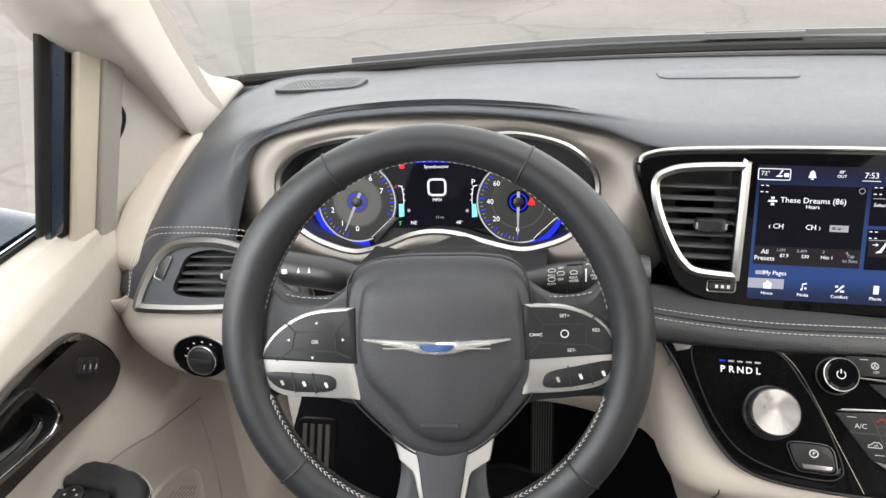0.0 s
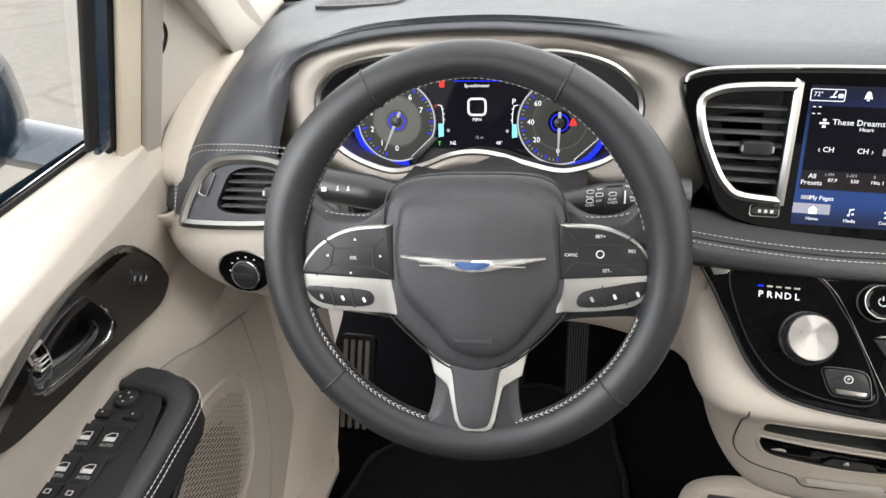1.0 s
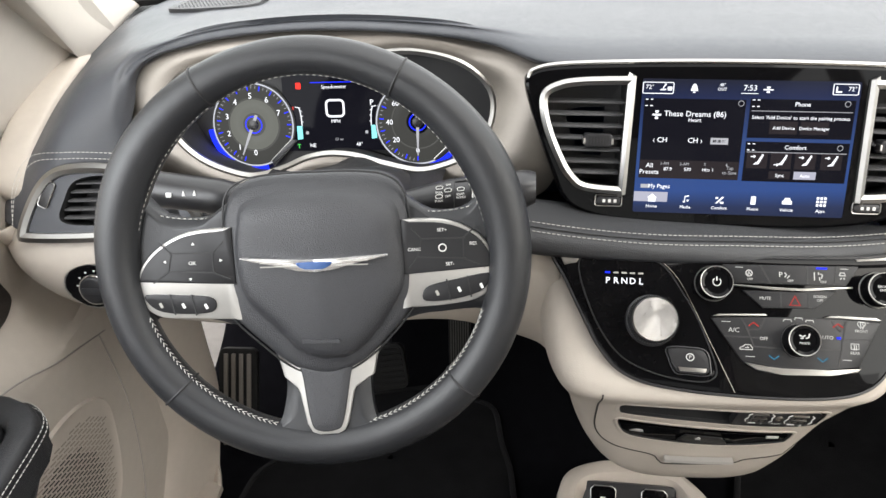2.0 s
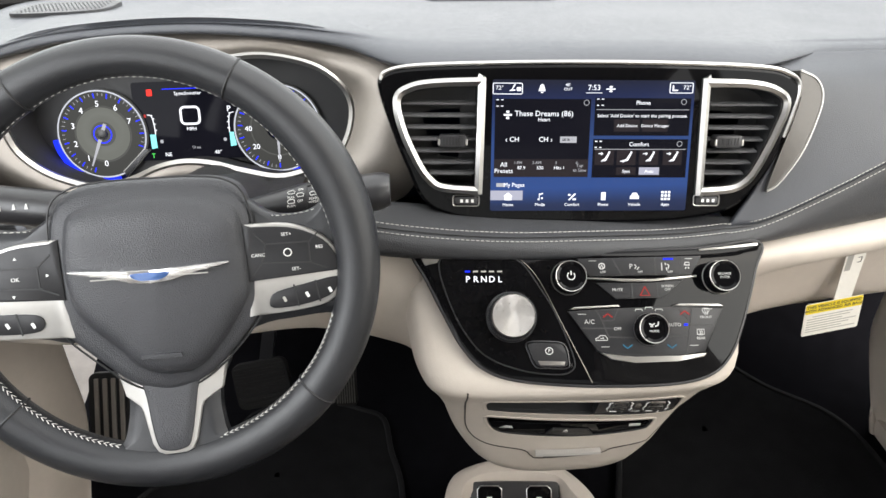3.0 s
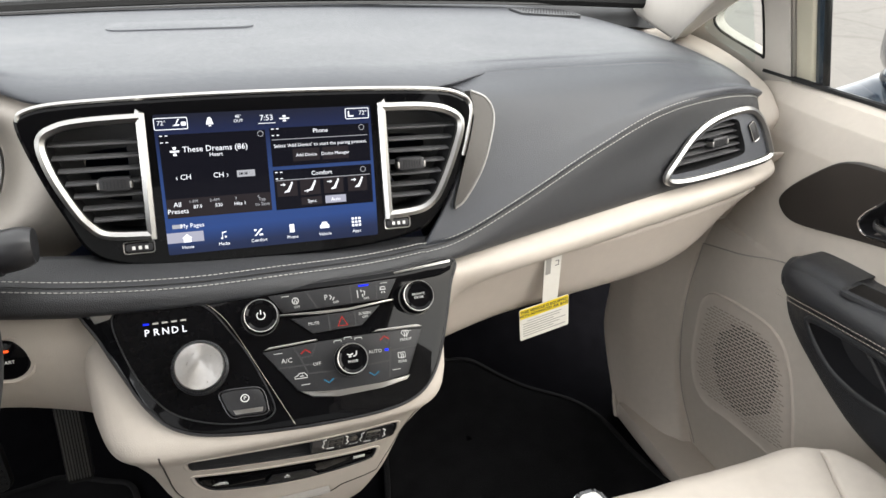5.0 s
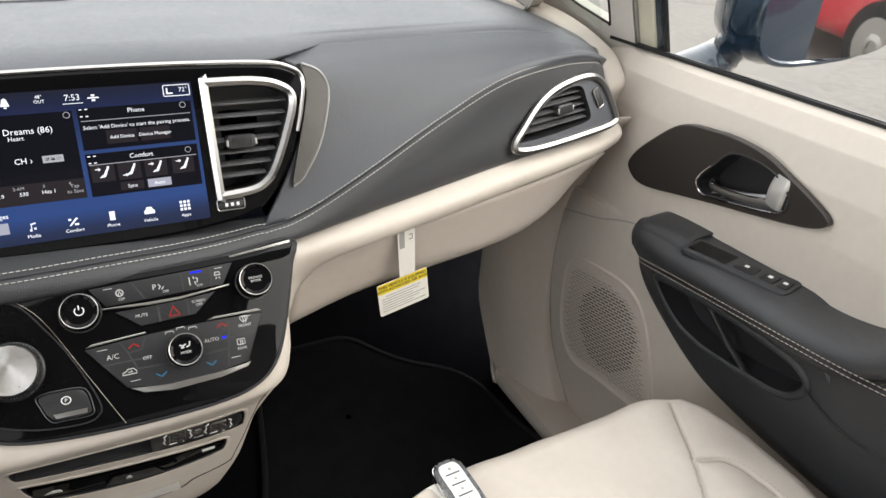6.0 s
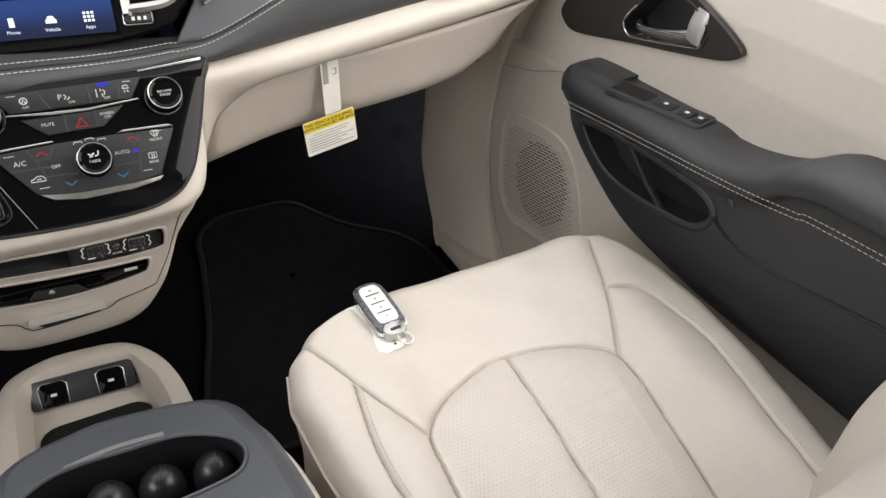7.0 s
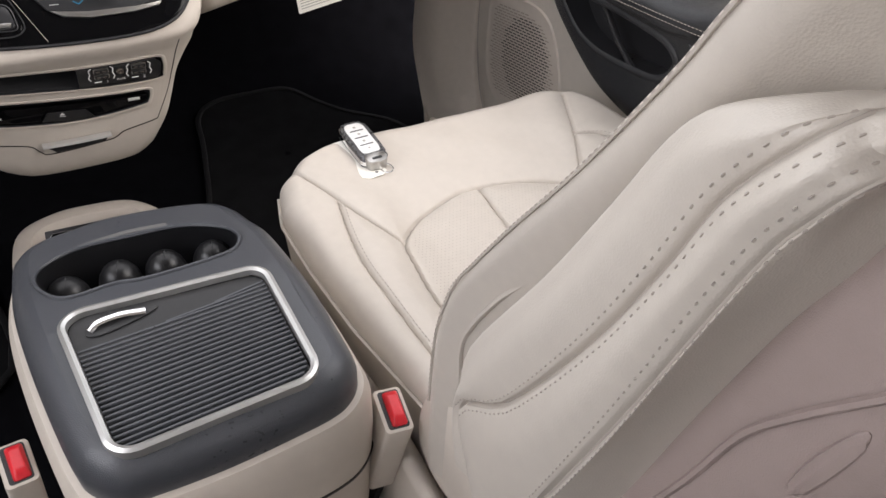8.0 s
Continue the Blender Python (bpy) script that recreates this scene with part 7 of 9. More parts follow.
    panel = part("inner_panel", grid(rows), BEIGE, d, "soft beige door panel")
    # window channel
    top = [V((s * (xo + 0.07), r[0].y, r[-1].z + 0.002)) for r in rows[::6]]
    part("window_seal", sweep(top, [(-0.003, -0.002), (-0.002, 0.003), (0.002, 0.003), (0.003, -0.002)], (0, 0, 1)), RUBBER, d)
    part("window_moulding", sweep([p + V((s * 0.007, 0, 0.0)) for p in top], [(-0.002, -0.004), (-0.0015, 0.0035), (0.0015, 0.0035), (0.002, -0.004)], (0, 0, 1)), SHADE if s > 0 else CHROME, d, "window moulding")
    skin = part("outer_skin", grid([[V((s * (xo + 0.085), y, rows[0][-1].z)), V((s * (xo + 0.15), y, 0.5)), V((s * (xo + 0.16), y, 0.2)), V((s * (xo + 0.12), y, -0.1))] for y in (front + 0.12, 0.4, -0.1, -0.7)]), NAVY, d, "dark blue painted outer skin")
    zt = rows[0][-1].z
    wnd = part("window", grid([[V((s * (xo + 0.075 - 0.3 * (z - zt)), y, z)) for y in (front + 0.35 - 0.5 * (z - zt), 0.3, -0.45)] for z in (zt, zt + 0.3, 1.45)]), GLASS, d, "raised clear side window")
    wnd.visible_shadow = False
    # dark handle plate, its well and the pull
    pm = axes(F(0, 0, 0), F(0, 1, 0) - F(0, 0, 0), F(0, 0, 1) - F(0, 0, 0))
    if pm.to_3x3().col[2].x * s > 0:
        fs = -1
    else:
        fs = 1
    pl = flat_holed(shrink(plate, 0.002), [well], pm, fs * 0.0025, "handle_plate", BRONZE, d, "dark taupe plate round the door handle")
    part("plate_edge", grid([[F(0.006, p[0], p[1]) for p in plate], [F(-0.001, p[0], p[1]) for p in plate], [F(-0.0025, p[0], p[1]) for p in shrink(plate, 0.002)]], closed_u=True), BRONZE, pl)
    inn = well
    part("well_edge", sweep([F(-0.003, p[0], p[1]) for p in inn], disc(0.0016, 6), (s * -1.0, 0, 0), closed=True), SHADE, pl)
    rim_ = [(0.778, 0.70), (0.792, 0.682), (0.797, 0.666), (0.784, 0.654), (0.764, 0.6555), (0.70, 0.6705), (0.66, 0.681), (0.648, 0.69)]
    part("bright_edge", sweep([F(-0.0045, p[0], p[1]) for p in crom(rim_, 6)], disc(0.0013, 6), (s * -1.0, 0, 0)), CHROME, pl, "bright lower edge of the well")
    part("well_lining", grid([[F(-0.0025, p[0], p[1]) for p in inn], [F(0.02, p[0], p[1]) for p in inn], [F(0.038, 0.73 + (p[0] - 0.73) * 0.94, 0.69 + (p[1] - 0.69) * 0.94) for p in inn], [F(0.04, 0.73 + (p[0] - 0.73) * 0.3, 0.69 + (p[1] - 0.69) * 0.3) for p in inn], [F(0.04, 0.73, 0.69 + (p[1] - 0.69) * 0.02) for p in inn]], closed_u=True), SHADE, pl, "dark lining of the well")
    pull = [F(0.016, 0.786, 0.668), F(0.008, 0.776, 0.667), F(0.003, 0.75, 0.670), F(0.001, 0.71, 0.678), F(0.002, 0.678, 0.687), F(0.010, 0.652, 0.695)]
    rows = []
    for i, p in enumerate(crom(pull, 6)):
        tall = 0.0055 + 0.0065 * ease(8, 26, i)
        rows.append([p + V((-s * 0.0055 * math.sin(a), 0.15 * tall * math.cos(a), tall * math.cos(a))) for a in [j * math.pi / 7 for j in range(14)]])
    hnd = part("handle", grid(rows, closed_u=True, cap=True), PULL, d, "satin silver door pull")
    lk = [F(0.0, 0.668, 0.688), F(-0.003, 0.666, 0.700), F(-0.003, 0.665, 0.713), F(0.001, 0.663, 0.731)]
    part("lock_tab", sweep(crom(lk, 5), [(0.014 * math.cos(a), 0.005 * math.sin(a)) for a in [i * math.pi / 6 for i in range(12)]], (-s, 0, 0.15)), SILVERPAINT if s > 0 else CHROME, hnd, "bright lock tab")
    for k in () if s > 0 else (0.707, 0.713, 0.719):
        part("tab_rib", sweep([F(-0.0082, 0.673, k), F(-0.0082, 0.658, k + 0.002)], disc(0.0008, 5), (-s, 0, 0)), SATIN, hnd)
    # highlight on the pull, laid on as a thin chrome bar
    part("pull_highlight", sweep([p + V((-s * 0.0045, 0, 0.006)) for p in crom(pull, 6)[6:25]], disc(0.0011, 6), (-s, 0, 0)), CHROME, hnd, "highlight line along the pull's upper edge")
    # armrest and lower insert: sections along the door
    wd = 1.12
    secs = []
    for y, zt_, zl, xin in ((0.878, 0.545, 0.53, 0.012), (0.868, 0.572, 0.495, -0.03), (0.838, 0.585, 0.458, -0.055), (0.777, 0.59, 0.418, -0.068), (0.69, 0.597, 0.374, -0.072), (0.60, 0.602, 0.359, -0.074), (0.522, 0.606, 0.353, -0.074), (0.455, 0.626, 0.352, -0.076), (0.41, 0.657, 0.352, -0.078), (0.36, 0.671, 0.352, -0.078), (0.2, 0.68, 0.352, -0.078), (0.0, 0.68, 0.35, -0.078), (-0.4, 0.68, 0.35, -0.078)):
        h = zt_ - zl
        xin = xin * wd if xin < 0 else xin
        secs.append([A(0.03, y, zt_ - 0.005), A(-0.0 + xin * 0.2, y, zt_), A(xin * 0.75, y, zt_ + 0.001), A(xin, y, zt_ - min(0.012, h * 0.2)), A(xin * 0.98, y, zt_ - min(0.035, h * 0.35)),
                     A(xin * 0.72, y, zt_ - min(0.06, h * 0.5)), A(xin * 0.5, y, zl + h * 0.35), A(xin * 0.35, y, zl + h * 0.12), A(0.0, y, zl), A(0.03, y, zl - 0.004)])
    fine = [crom(r, 14) for r in secs]
    cols = [crom([r[j] for r in fine], 22) for j in range(len(fine[0]))]
    pocket = plan([(0.785, 0.518), (0.742, 0.470), (0.69, 0.456), (0.634, 0.460), (0.587, 0.468), (0.545, 0.478), (0.520, 0.497), (0.509, 0.524), (0.53, 0.542), (0.571, 0.546), (0.649, 0.543), (0.726, 0.534)], 5) if s > 0 else plan([(0.80, 0.522), (0.787, 0.503), (0.757, 0.475), (0.708, 0.452), (0.636, 0.452), (0.565, 0.468), (0.53, 0.50), (0.533, 0.522), (0.62, 0.536), (0.70, 0.537), (0.78, 0.533)], 5)
    wide = shrink(pocket, 0.0005)
    net = []
    for i in range(len(cols[0])):
        row = []
        for cc in cols:
            p = cc[i].copy()
            if inside(wide, (p.y - ys + (0.0 if s > 0 else 0.02), p.z - zs)):
                p.x = s * (xo + 0.02)
            row.append(p)
        net.append(row)

    def mouth_x(z):
        return (-0.053 + (0.54 - z) / 0.095 * 0.016) * wd

    lining = [[A(mouth_x(p[1]), *p) for p in pocket], [A(mouth_x(p[1]) + 0.004, *p) for p in shrink(pocket, 0.001)], [A(-0.005, *p) for p in shrink(pocket, 0.004)], [A(-0.005, 0.66 + (p[0] - 0.66) * 0.5, 0.495 + (p[1] - 0.495) * 0.5) for p in pocket], [A(-0.005, 0.66 + (p[0] - 0.66) * 0.02, 0.495) for p in pocket]]
    arm = part("armrest", grid(net), PAD, d, "dark padded armrest with a map pocket below")
    st = bmesh.new()
    row_r = ((0.845, 0.536, -0.061), (0.796, 0.551, -0.0785), (0.738, 0.562, -0.084), (0.631, 0.577, -0.0875), (0.537, 0.588, -0.0875), (0.459, 0.599, -0.089), (0.392, 0.612, -0.0905), (0.34, 0.621, -0.0905), (0.0, 0.65, -0.0905))
    row_l = ((0.838, 0.557, -0.065), (0.777, 0.562, -0.0797), (0.69, 0.569, -0.084), (0.522, 0.584, -0.0864), (0.34, 0.603, -0.0909), (0.0, 0.628, -0.0909))
    for off in (0.0, 0.007):
        stitching(crom([A(x, y, z - off) for y, z, x in (row_r if s > 0 else row_l)], 8), V((-s, 0, 0)), st, 0.005, 0.0018, 0.0006)
    part("stitching", st, THREAD_TAN if s > 0 else THREAD, arm, "twin rows of thread", 0, "stuff")
    part("pocket_lining", grid(lining, closed_u=True), SHADE, arm, "dark lining of the map pocket")
    part("pocket_rim", sweep([A(mouth_x(p[1]) - 0.0005, *p) for p in pocket], [(0.0055 * math.cos(a), 0.0022 * math.sin(a)) for a in [i * math.pi / 4 for i in range(8)]], (-s, 0, 0), closed=True), PAD, arm)
    part("pocket_rib", sweep([A(-0.038, 0.690, 0.524), A(-0.042, 0.640, 0.490), A(-0.040, 0.598, 0.464)], disc(0.005, 8), (-s, 0, 0)), SHADE, arm)
    # shade in the lower crease, painted as a black cord
    part("crease_shade", sweep(crom([A(-0.060, 0.509, 0.520), A(-0.053, 0.485, 0.503), A(-0.0505, 0.452, 0.494), A(-0.0495, 0.40, 0.498), A(-0.0515, 0.322, 0.516), A(-0.053, 0.26, 0.53)], 6), disc(0.002, 6), (-s, 0, 0)), BLACK, arm)
    # switch plate on the armrest
    if s > 0:
        line = ((0.862, 0.575), (0.848, 0.596), (0.815, 0.603), (0.757, 0.6075), (0.751, 0.606), (0.748, 0.602), (0.70, 0.6045), (0.60, 0.610), (0.572, 0.610), (0.548, 0.605), (0.525, 0.594), (0.505, 0.578))
        hump = [[P(x, y - dy, z - dz) for y, z in line] for x, dy, dz in ((0.02, 0.0, 0.005), (-0.03, 0.004, 0.005), (-0.050, 0.010, 0.0065), (-0.060, 0.018, 0.013), (-0.064, 0.024, 0.026))]
        cap = part("switch_console", loft(hump, 5, 5), PAD, d, "raised dark switch console on the armrest")
        q = axes(P(-0.033, 0.667, 0.602), (0.19, -1, 0.045), (1, 0.19, 0))
        sw = part("switch_plate", prism(rect(-0.080, -0.025, 0.080, 0.025, 0.010), q, -0.004, 0.0025, 0.001), PAD, cap)
        # flat plate; the tray's dark depth is put into its colour
        part("tray", prism(rect(-0.072, -0.018, -0.010, 0.018, 0.004), q, 0.002, 0.0029), PIANO, sw)
        part("tray_edge", sweep([q @ V((*p, 0.0027)) for p in rect(-0.072, -0.018, -0.010, 0.018, 0.004)], disc(0.0009, 5), (0, 0, 1), closed=True), PAD, sw)
        for k, w in ((0.012, 0.015), (0.046, 0.010), (0.067, 0.007)):
            part("switch", prism(rect(k - w, -0.013, k + w, 0.013, 0.003), q, 0, 0.0045, 0.002), BUTTON, sw)
            part("switch_mark", prism(rect(k - 0.003, -0.003, k + 0.003, 0.003, 0.001), q, 0.0048, 0.0054), WHITE, sw, "", 0)
    else:
        horn = [(-0.858, 0.656), (-0.86, 0.668), (-0.852, 0.688), (-0.838, 0.695), (-0.81, 0.692), (-0.776, 0.679), (-0.757, 0.662), (-0.747, 0.638), (-0.740, 0.575), (-0.735, 0.508), (-0.733, 0.36), (-0.757, 0.36), (-0.761, 0.504), (-0.772, 0.587), (-0.780, 0.633), (-0.788, 0.647), (-0.807, 0.653)]
        rim_c = [[V((p[0], p[1], z)) for p in (shrink(horn, k) if k else horn)] for k, z in ((0.0, 0.525), (0.0, 0.562), (0.0015, 0.569), (0.005, 0.573), (0.0075, 0.574))]
        cap = part("switch_console", grid(rim_c, closed_u=True, cap=True), PAD, d, "raised dark rim round the switches")
        edge_l = [(-0.812, 0.694), (-0.776, 0.6815), (-0.756, 0.665), (-0.7455, 0.64), (-0.7385, 0.575), (-0.7335, 0.508), (-0.7315, 0.37)]
        st = bmesh.new()
        for z, k in ((0.566, 0.0), (0.559, 0.0015)):
            stitching([V((a + k, b, z)) for a, b in crom(edge_l, 8)], V((0.85, 0.3, 0.4)), st, 0.005, 0.0018, 0.0006)
        part("stitching", st, THREAD, cap, "twin rows of pale thread", 0, "stuff")
        q = axes((-0.832, 0.58, 0.5665), (1, 0.06, 0), (-0.06, 1, 0))
        sw = part("switch_plate", prism([(-0.030, -0.22), (0.075, -0.22), (0.068, -0.076), (0.058, 0.006), (0.048, 0.052), (0.040, 0.067), (0.023, 0.073), (-0.034, 0.073), (-0.029, -0.005)], q, -0.03, 0.0, 0.001), SHADE, cap)
        mk = part("mirror_dial", turned(at(q, 0.0, 0.060, 0.0), 0, [(0.0145, 0), (0.014, 0.004), (0.012, 0.005), (0.010, 0.004)]), BUTTON, sw, "round mirror adjuster")
        for a in range(4):
            part("switch_mark", prism(disc(0.0019, 3), at(q, 0.0072 * math.cos(a * math.pi / 2), 0.060 + 0.0072 * math.sin(a * math.pi / 2), 0.0042, 90 * a), 0, 0.0004), WHITE, mk, "", 0)
        for k in (-0.016, 0.022):
            part("mirror_button", prism(rect(k - 0.011, 0.029, k + 0.011, 0.041, 0.002), q, 0, 0.003, 0.001), BUTTON, sw)
            part("switch_mark", prism(rect(k - 0.001, 0.035, k + 0.001, 0.037), q, 0.003, 0.0034), WHITE, sw, "", 0)
        for v in (0.0, -0.044):
            # finger hollow's shade, laid on as a raised black plate
            part("switch_hollow_shade", prism(rect(-0.029, v + 0.010, 0.034, v + 0.024, 0.003), q, -0.004, 0.0012), BLACK, sw)
            for k in (-0.014, 0.0165):
                tilt = at(q, k, v, 0.0) @ pose(0, 0, 0, 9)
                b = part("window_switch", prism(rect(-0.0145, -0.018, 0.0145, 0.016, 0.003), tilt, -0.006, 0.0035, 0.002), BUTTON, sw)
                lettering("AUTO", 0.0056, at(tilt, 0, -0.0105, 0.0037), MARK, b)
                part("switch_mark", sweep([tilt @ V((*p, 0.0038)) for p in ((-0.0065, -0.005), (0.0065, -0.005), (0.0065, 0.005), (-0.001, 0.005), (-0.0065, 0.001))], disc(0.0006, 4), (0, 0, 1), closed=True), WHITE, b, "", 0)
                part("switch_mark", prism(rect(-0.0055, -0.0045, 0.0058, 0.0), tilt, 0.0034, 0.0038), WHITE, b, "", 0)
        for k in (-0.010, 0.015):
            part("lock_switch", prism(rect(k - 0.0115, -0.092, k + 0.0115, -0.064, 0.003), q, 0, 0.003, 0.0015), BUTTON, sw)
            part("switch_mark", sweep([q @ V((k + p[0], -0.075 + p[1], 0.0033)) for p in ((-0.003, -0.003), (-0.003, 0.002), (0.003, 0.002), (0.003, -0.003))], disc(0.0006, 4), (0, 0, 1), closed=True), WHITE, sw, "", 0)
        qm = axes(F(-0.0035, 0.866, 0.68), F(0, 0.72, -0.45) - F(0, 0, 0), F(0, 0.45, 0.72) - F(0, 0, 0))
        mm = part("memory_buttons", prism(rect(-0.026, -0.010, 0.026, 0.010, 0.003), qm, -0.004, 0.002, 0.001), BUTTON, pl, "three small memory buttons")
        for k in (-0.017, 0.0, 0.017):
            part("memory_button", prism(rect(k - 0.0075, -0.008, k + 0.0075, 0.008, 0.002), qm, 0.0015, 0.0035, 0.001), SHADE, mm)
            part("switch_mark", prism(rect(k - 0.001, -0.003, k + 0.001, 0.003), qm, 0.0034, 0.0038), WHITE, mm, "", 0)
    # lower moulding line and speaker grille
    gy, gz = (0.0, 0.0) if s > 0 else (-0.05, 0.045)

    def G(x, y, z):
        return P(x, y + gy, z + gz)

    # soft shading of groove and front gap, laid on as grey-beige cords
    part("groove_shading", sweep(crom([G(0.0, 1.105, 0.474), G(0.0, 1.05, 0.490), G(0.0, 0.99, 0.508), G(0.0, 0.92, 0.536), G(0.0, 0.84, 0.555)], 6), disc(0.0012, 5), (-s, 0, 0)), TRIM_SHADE, panel)
    part("edge_gap", sweep(crom([G(0.0, 1.09, 0.475), G(0.0, 1.1, 0.357), G(0.0, 1.088, 0.254), G(0.0, 1.056, 0.159), G(0.0, 0.986, 0.073)], 6), disc(0.0012, 5), (-s, 0, 0)), TRIM_SHADE, panel)
    sp = [tuple(p) for p in crom([(1.034, 0.385), (0.94, 0.408), (0.878, 0.406), (0.842, 0.374), (0.81, 0.308), (0.789, 0.24), (0.80, 0.221), (0.86, 0.213), (0.92, 0.205), (0.99, 0.195), (1.03, 0.235), (1.042, 0.314)] if s > 0 else [(1.035, 0.385), (0.97, 0.418), (0.90, 0.415), (0.845, 0.38), (0.80, 0.30), (0.80, 0.24), (0.85, 0.215), (0.93, 0.215), (1.0, 0.245), (1.03, 0.31)], 6, True)]
    pad = part("speaker_grille", grid([[G(0.006, p[0], p[1]) for p in shrink(sp, -0.019)], [G(-0.0035, p[0], p[1]) for p in shrink(sp, -0.013)], [G(-0.0015, p[0], p[1]) for p in shrink(sp, -0.007)], [G(-0.003, p[0], p[1]) for p in shrink(sp, 0.004)], [G(-0.003, 0.915 + (p[0] - 0.915) * 0.4, 0.31 + (p[1] - 0.31) * 0.4) for p in sp], [G(-0.003, 0.915 + (p[0] - 0.915) * 0.01, 0.31 + (p[1] - 0.31) * 0.01) for p in sp]], closed_u=True), BEIGE_LOW, d, "beige perforated door speaker grille")
    for near, nm_m in ((True, BRONZE), (False, THREAD_TAN)):
        bm = bmesh.new()
        for i in range(-11, 12):
            for j in range(-26, 27):
                y = 0.915 + i * 0.0145 + (j % 2) * 0.007
                z = 0.31 + j * 0.0058 - (y - 0.915) * 0.2
                if (math.hypot(y - 0.915, (z - 0.31) * 0.95) < 0.08) == near and inside(sp, (y, z)) and edge_dist(sp, (y, z)) > 0.008:
                    bm.faces.new([bm.verts.new(G(-0.0037, y + a, z + b - 0.2 * a)) for a, b in ((-0.0064, 0), (-0.0052, -0.0013), (0.0052, -0.0013), (0.0064, 0), (0.0052, 0.0013), (-0.0052, 0.0013))])
        part("perforation", bm, nm_m, pad, "", 0, "stuff")
    return d


car_door(1, 0.0, 0.0, 0.797, 1.12, "beige passenger door with dark armrest, shut", "door_right", 0.79, 0.86)
car_door(-1, -0.135, -0.035, 0.838, 1.12, "beige driver door with dark armrest and switches, shut", "door_left", 0.852, 0.79)

# kick panels in the footwells
EDGE = [(0.0, 0.985), (0.09, 1.04), (0.19, 1.085), (0.29, 1.10), (0.40, 1.10), (0.49, 1.09), (0.58, 1.055), (0.67, 1.0), (0.72, 0.96)]
for s, x0, yk, nm in ((1, 0.73, 0.97, "right"), (-1, 0.80, 0.83, "left")):
    rows = []
    for z in (0.0, 0.06, 0.12, 0.2, 0.3, 0.4, 0.5, 0.6, 0.70):
        e = lerp_table(EDGE, z)[0] - 1.1 + yk + 0.13
        low = max(0, 0.18 - z) / 0.18
        rows.append([(s * (x0 + 0.085), e - 0.004, z), (s * (x0 + 0.064), e, z), (s * (x0 + 0.056), e + 0.012, z), (s * (x0 + 0.035), e + 0.045, z), (s * (x0 + 0.01), max(e + 0.08, yk + 0.19), z), (s * (x0 - 0.003), yk + 0.26 - 0.08 * low, z), (s * (x0 - 0.002), yk + 0.29 - 0.12 * low, z), (s * (x0 + 0.03), yk + 0.31 - 0.12 * low, z), (s * (x0 + 0.1), yk + 0.32 - 0.12 * low, z)])
    k = part("kick_panel", loft(rows, 5, 4), BEIGE_LOW)
    thick(k, 0.004)
    tagged(k, "beige kick panel beside the footwell", "trim", kind="structure")
    sill = part("door_sill", sweep([(s * (x0 + 0.05), yk + 0.19, 0.0), (s * (x0 + 0.05), yk - 0.02, 0.0), (s * (x0 + 0.05), 0.5, 0.01), (s * (x0 + 0.05), -0.6, 0.01)], [(-0.06, -0.04), (-0.06, 0.03), (-0.03, 0.05), (0.05, 0.05), (0.06, -0.04)], (0, 0, 1)), BEIGE_LOW)
    tagged(sill, "beige door sill trim along the floor", "trim", kind="structure")


# outside mirrors
def door_mirror(s, c, nm):
    d = thing("door_mirror", c, "dark blue outside mirror housing on the door", "mirror", group="outside mirrors")
    c = V(c)
    rows = []
    for k, (yy, sx, sz, dx) in enumerate(((-0.005, 0.155, 0.092, 0), (0.02, 0.165, 0.10, 0), (0.06, 0.16, 0.10, 0.0), (0.11, 0.12, 0.08, -0.01), (0.15, 0.06, 0.045, -0.02))):
        rows.append([c + V((s * (sx * math.copysign(abs(math.cos(a)) ** 0.6, math.cos(a)) + dx), yy, sz * math.copysign(abs(math.sin(a)) ** 0.6, math.sin(a)))) for a in [2 * math.pi * i / 28 for i in range(28)]])
    part("housing", grid(rows, closed_u=True, cap=True), NAVY, d)
    part("edge", sweep([p + V((0, -0.002, 0)) for p in rows[0]], disc(0.005, 6), (0, -1, 0), closed=True), NAVY, d, "painted edge")
    gl = prism([(p.x - c.x, p.z - c.z) for p in [c + (q - c) * 0.93 for q in rows[0]]], axes(c + V((0, -0.009, 0)), (1, -s * 0.22, 0), (0, 0, 1)), -0.004, 0.002)
    part("mirror_glass", gl, MIRROR, d, "mirror glass")
    part("foot", sweep(crom([c + V((-s * 0.10, 0.06, -0.05)), V((s * 0.97, c.y + 0.09, c.z - 0.10)), V((s * 0.90, c.y + 0.11, c.z - 0.13))], 5), [(0.05 * math.cos(a), 0.03 * math.sin(a)) for a in [i * math.pi / 5 for i in range(10)]], (0, 0, 1)), NAVY, d)


door_mirror(1, (1.085, 0.875, 0.89), "right")
door_mirror(-1, (-1.25, 0.84, 0.83), "left")

# ---- passenger seat ----
seat = thing("passenger_seat", (0.44, 0.3, 0.0), "beige leather front passenger seat with perforated middle and stitched bolsters", "car seat")

insert = crom([(0.29, 0.19), (0.282, 0.33), (0.284, 0.39), (0.291, 0.437), (0.328, 0.475), (0.39, 0.4985), (0.43, 0.501), (0.50, 0.490), (0.545, 0.468), (0.563, 0.445), (0.5645, 0.414), (0.557, 0.33), (0.54, 0.19)], 6)
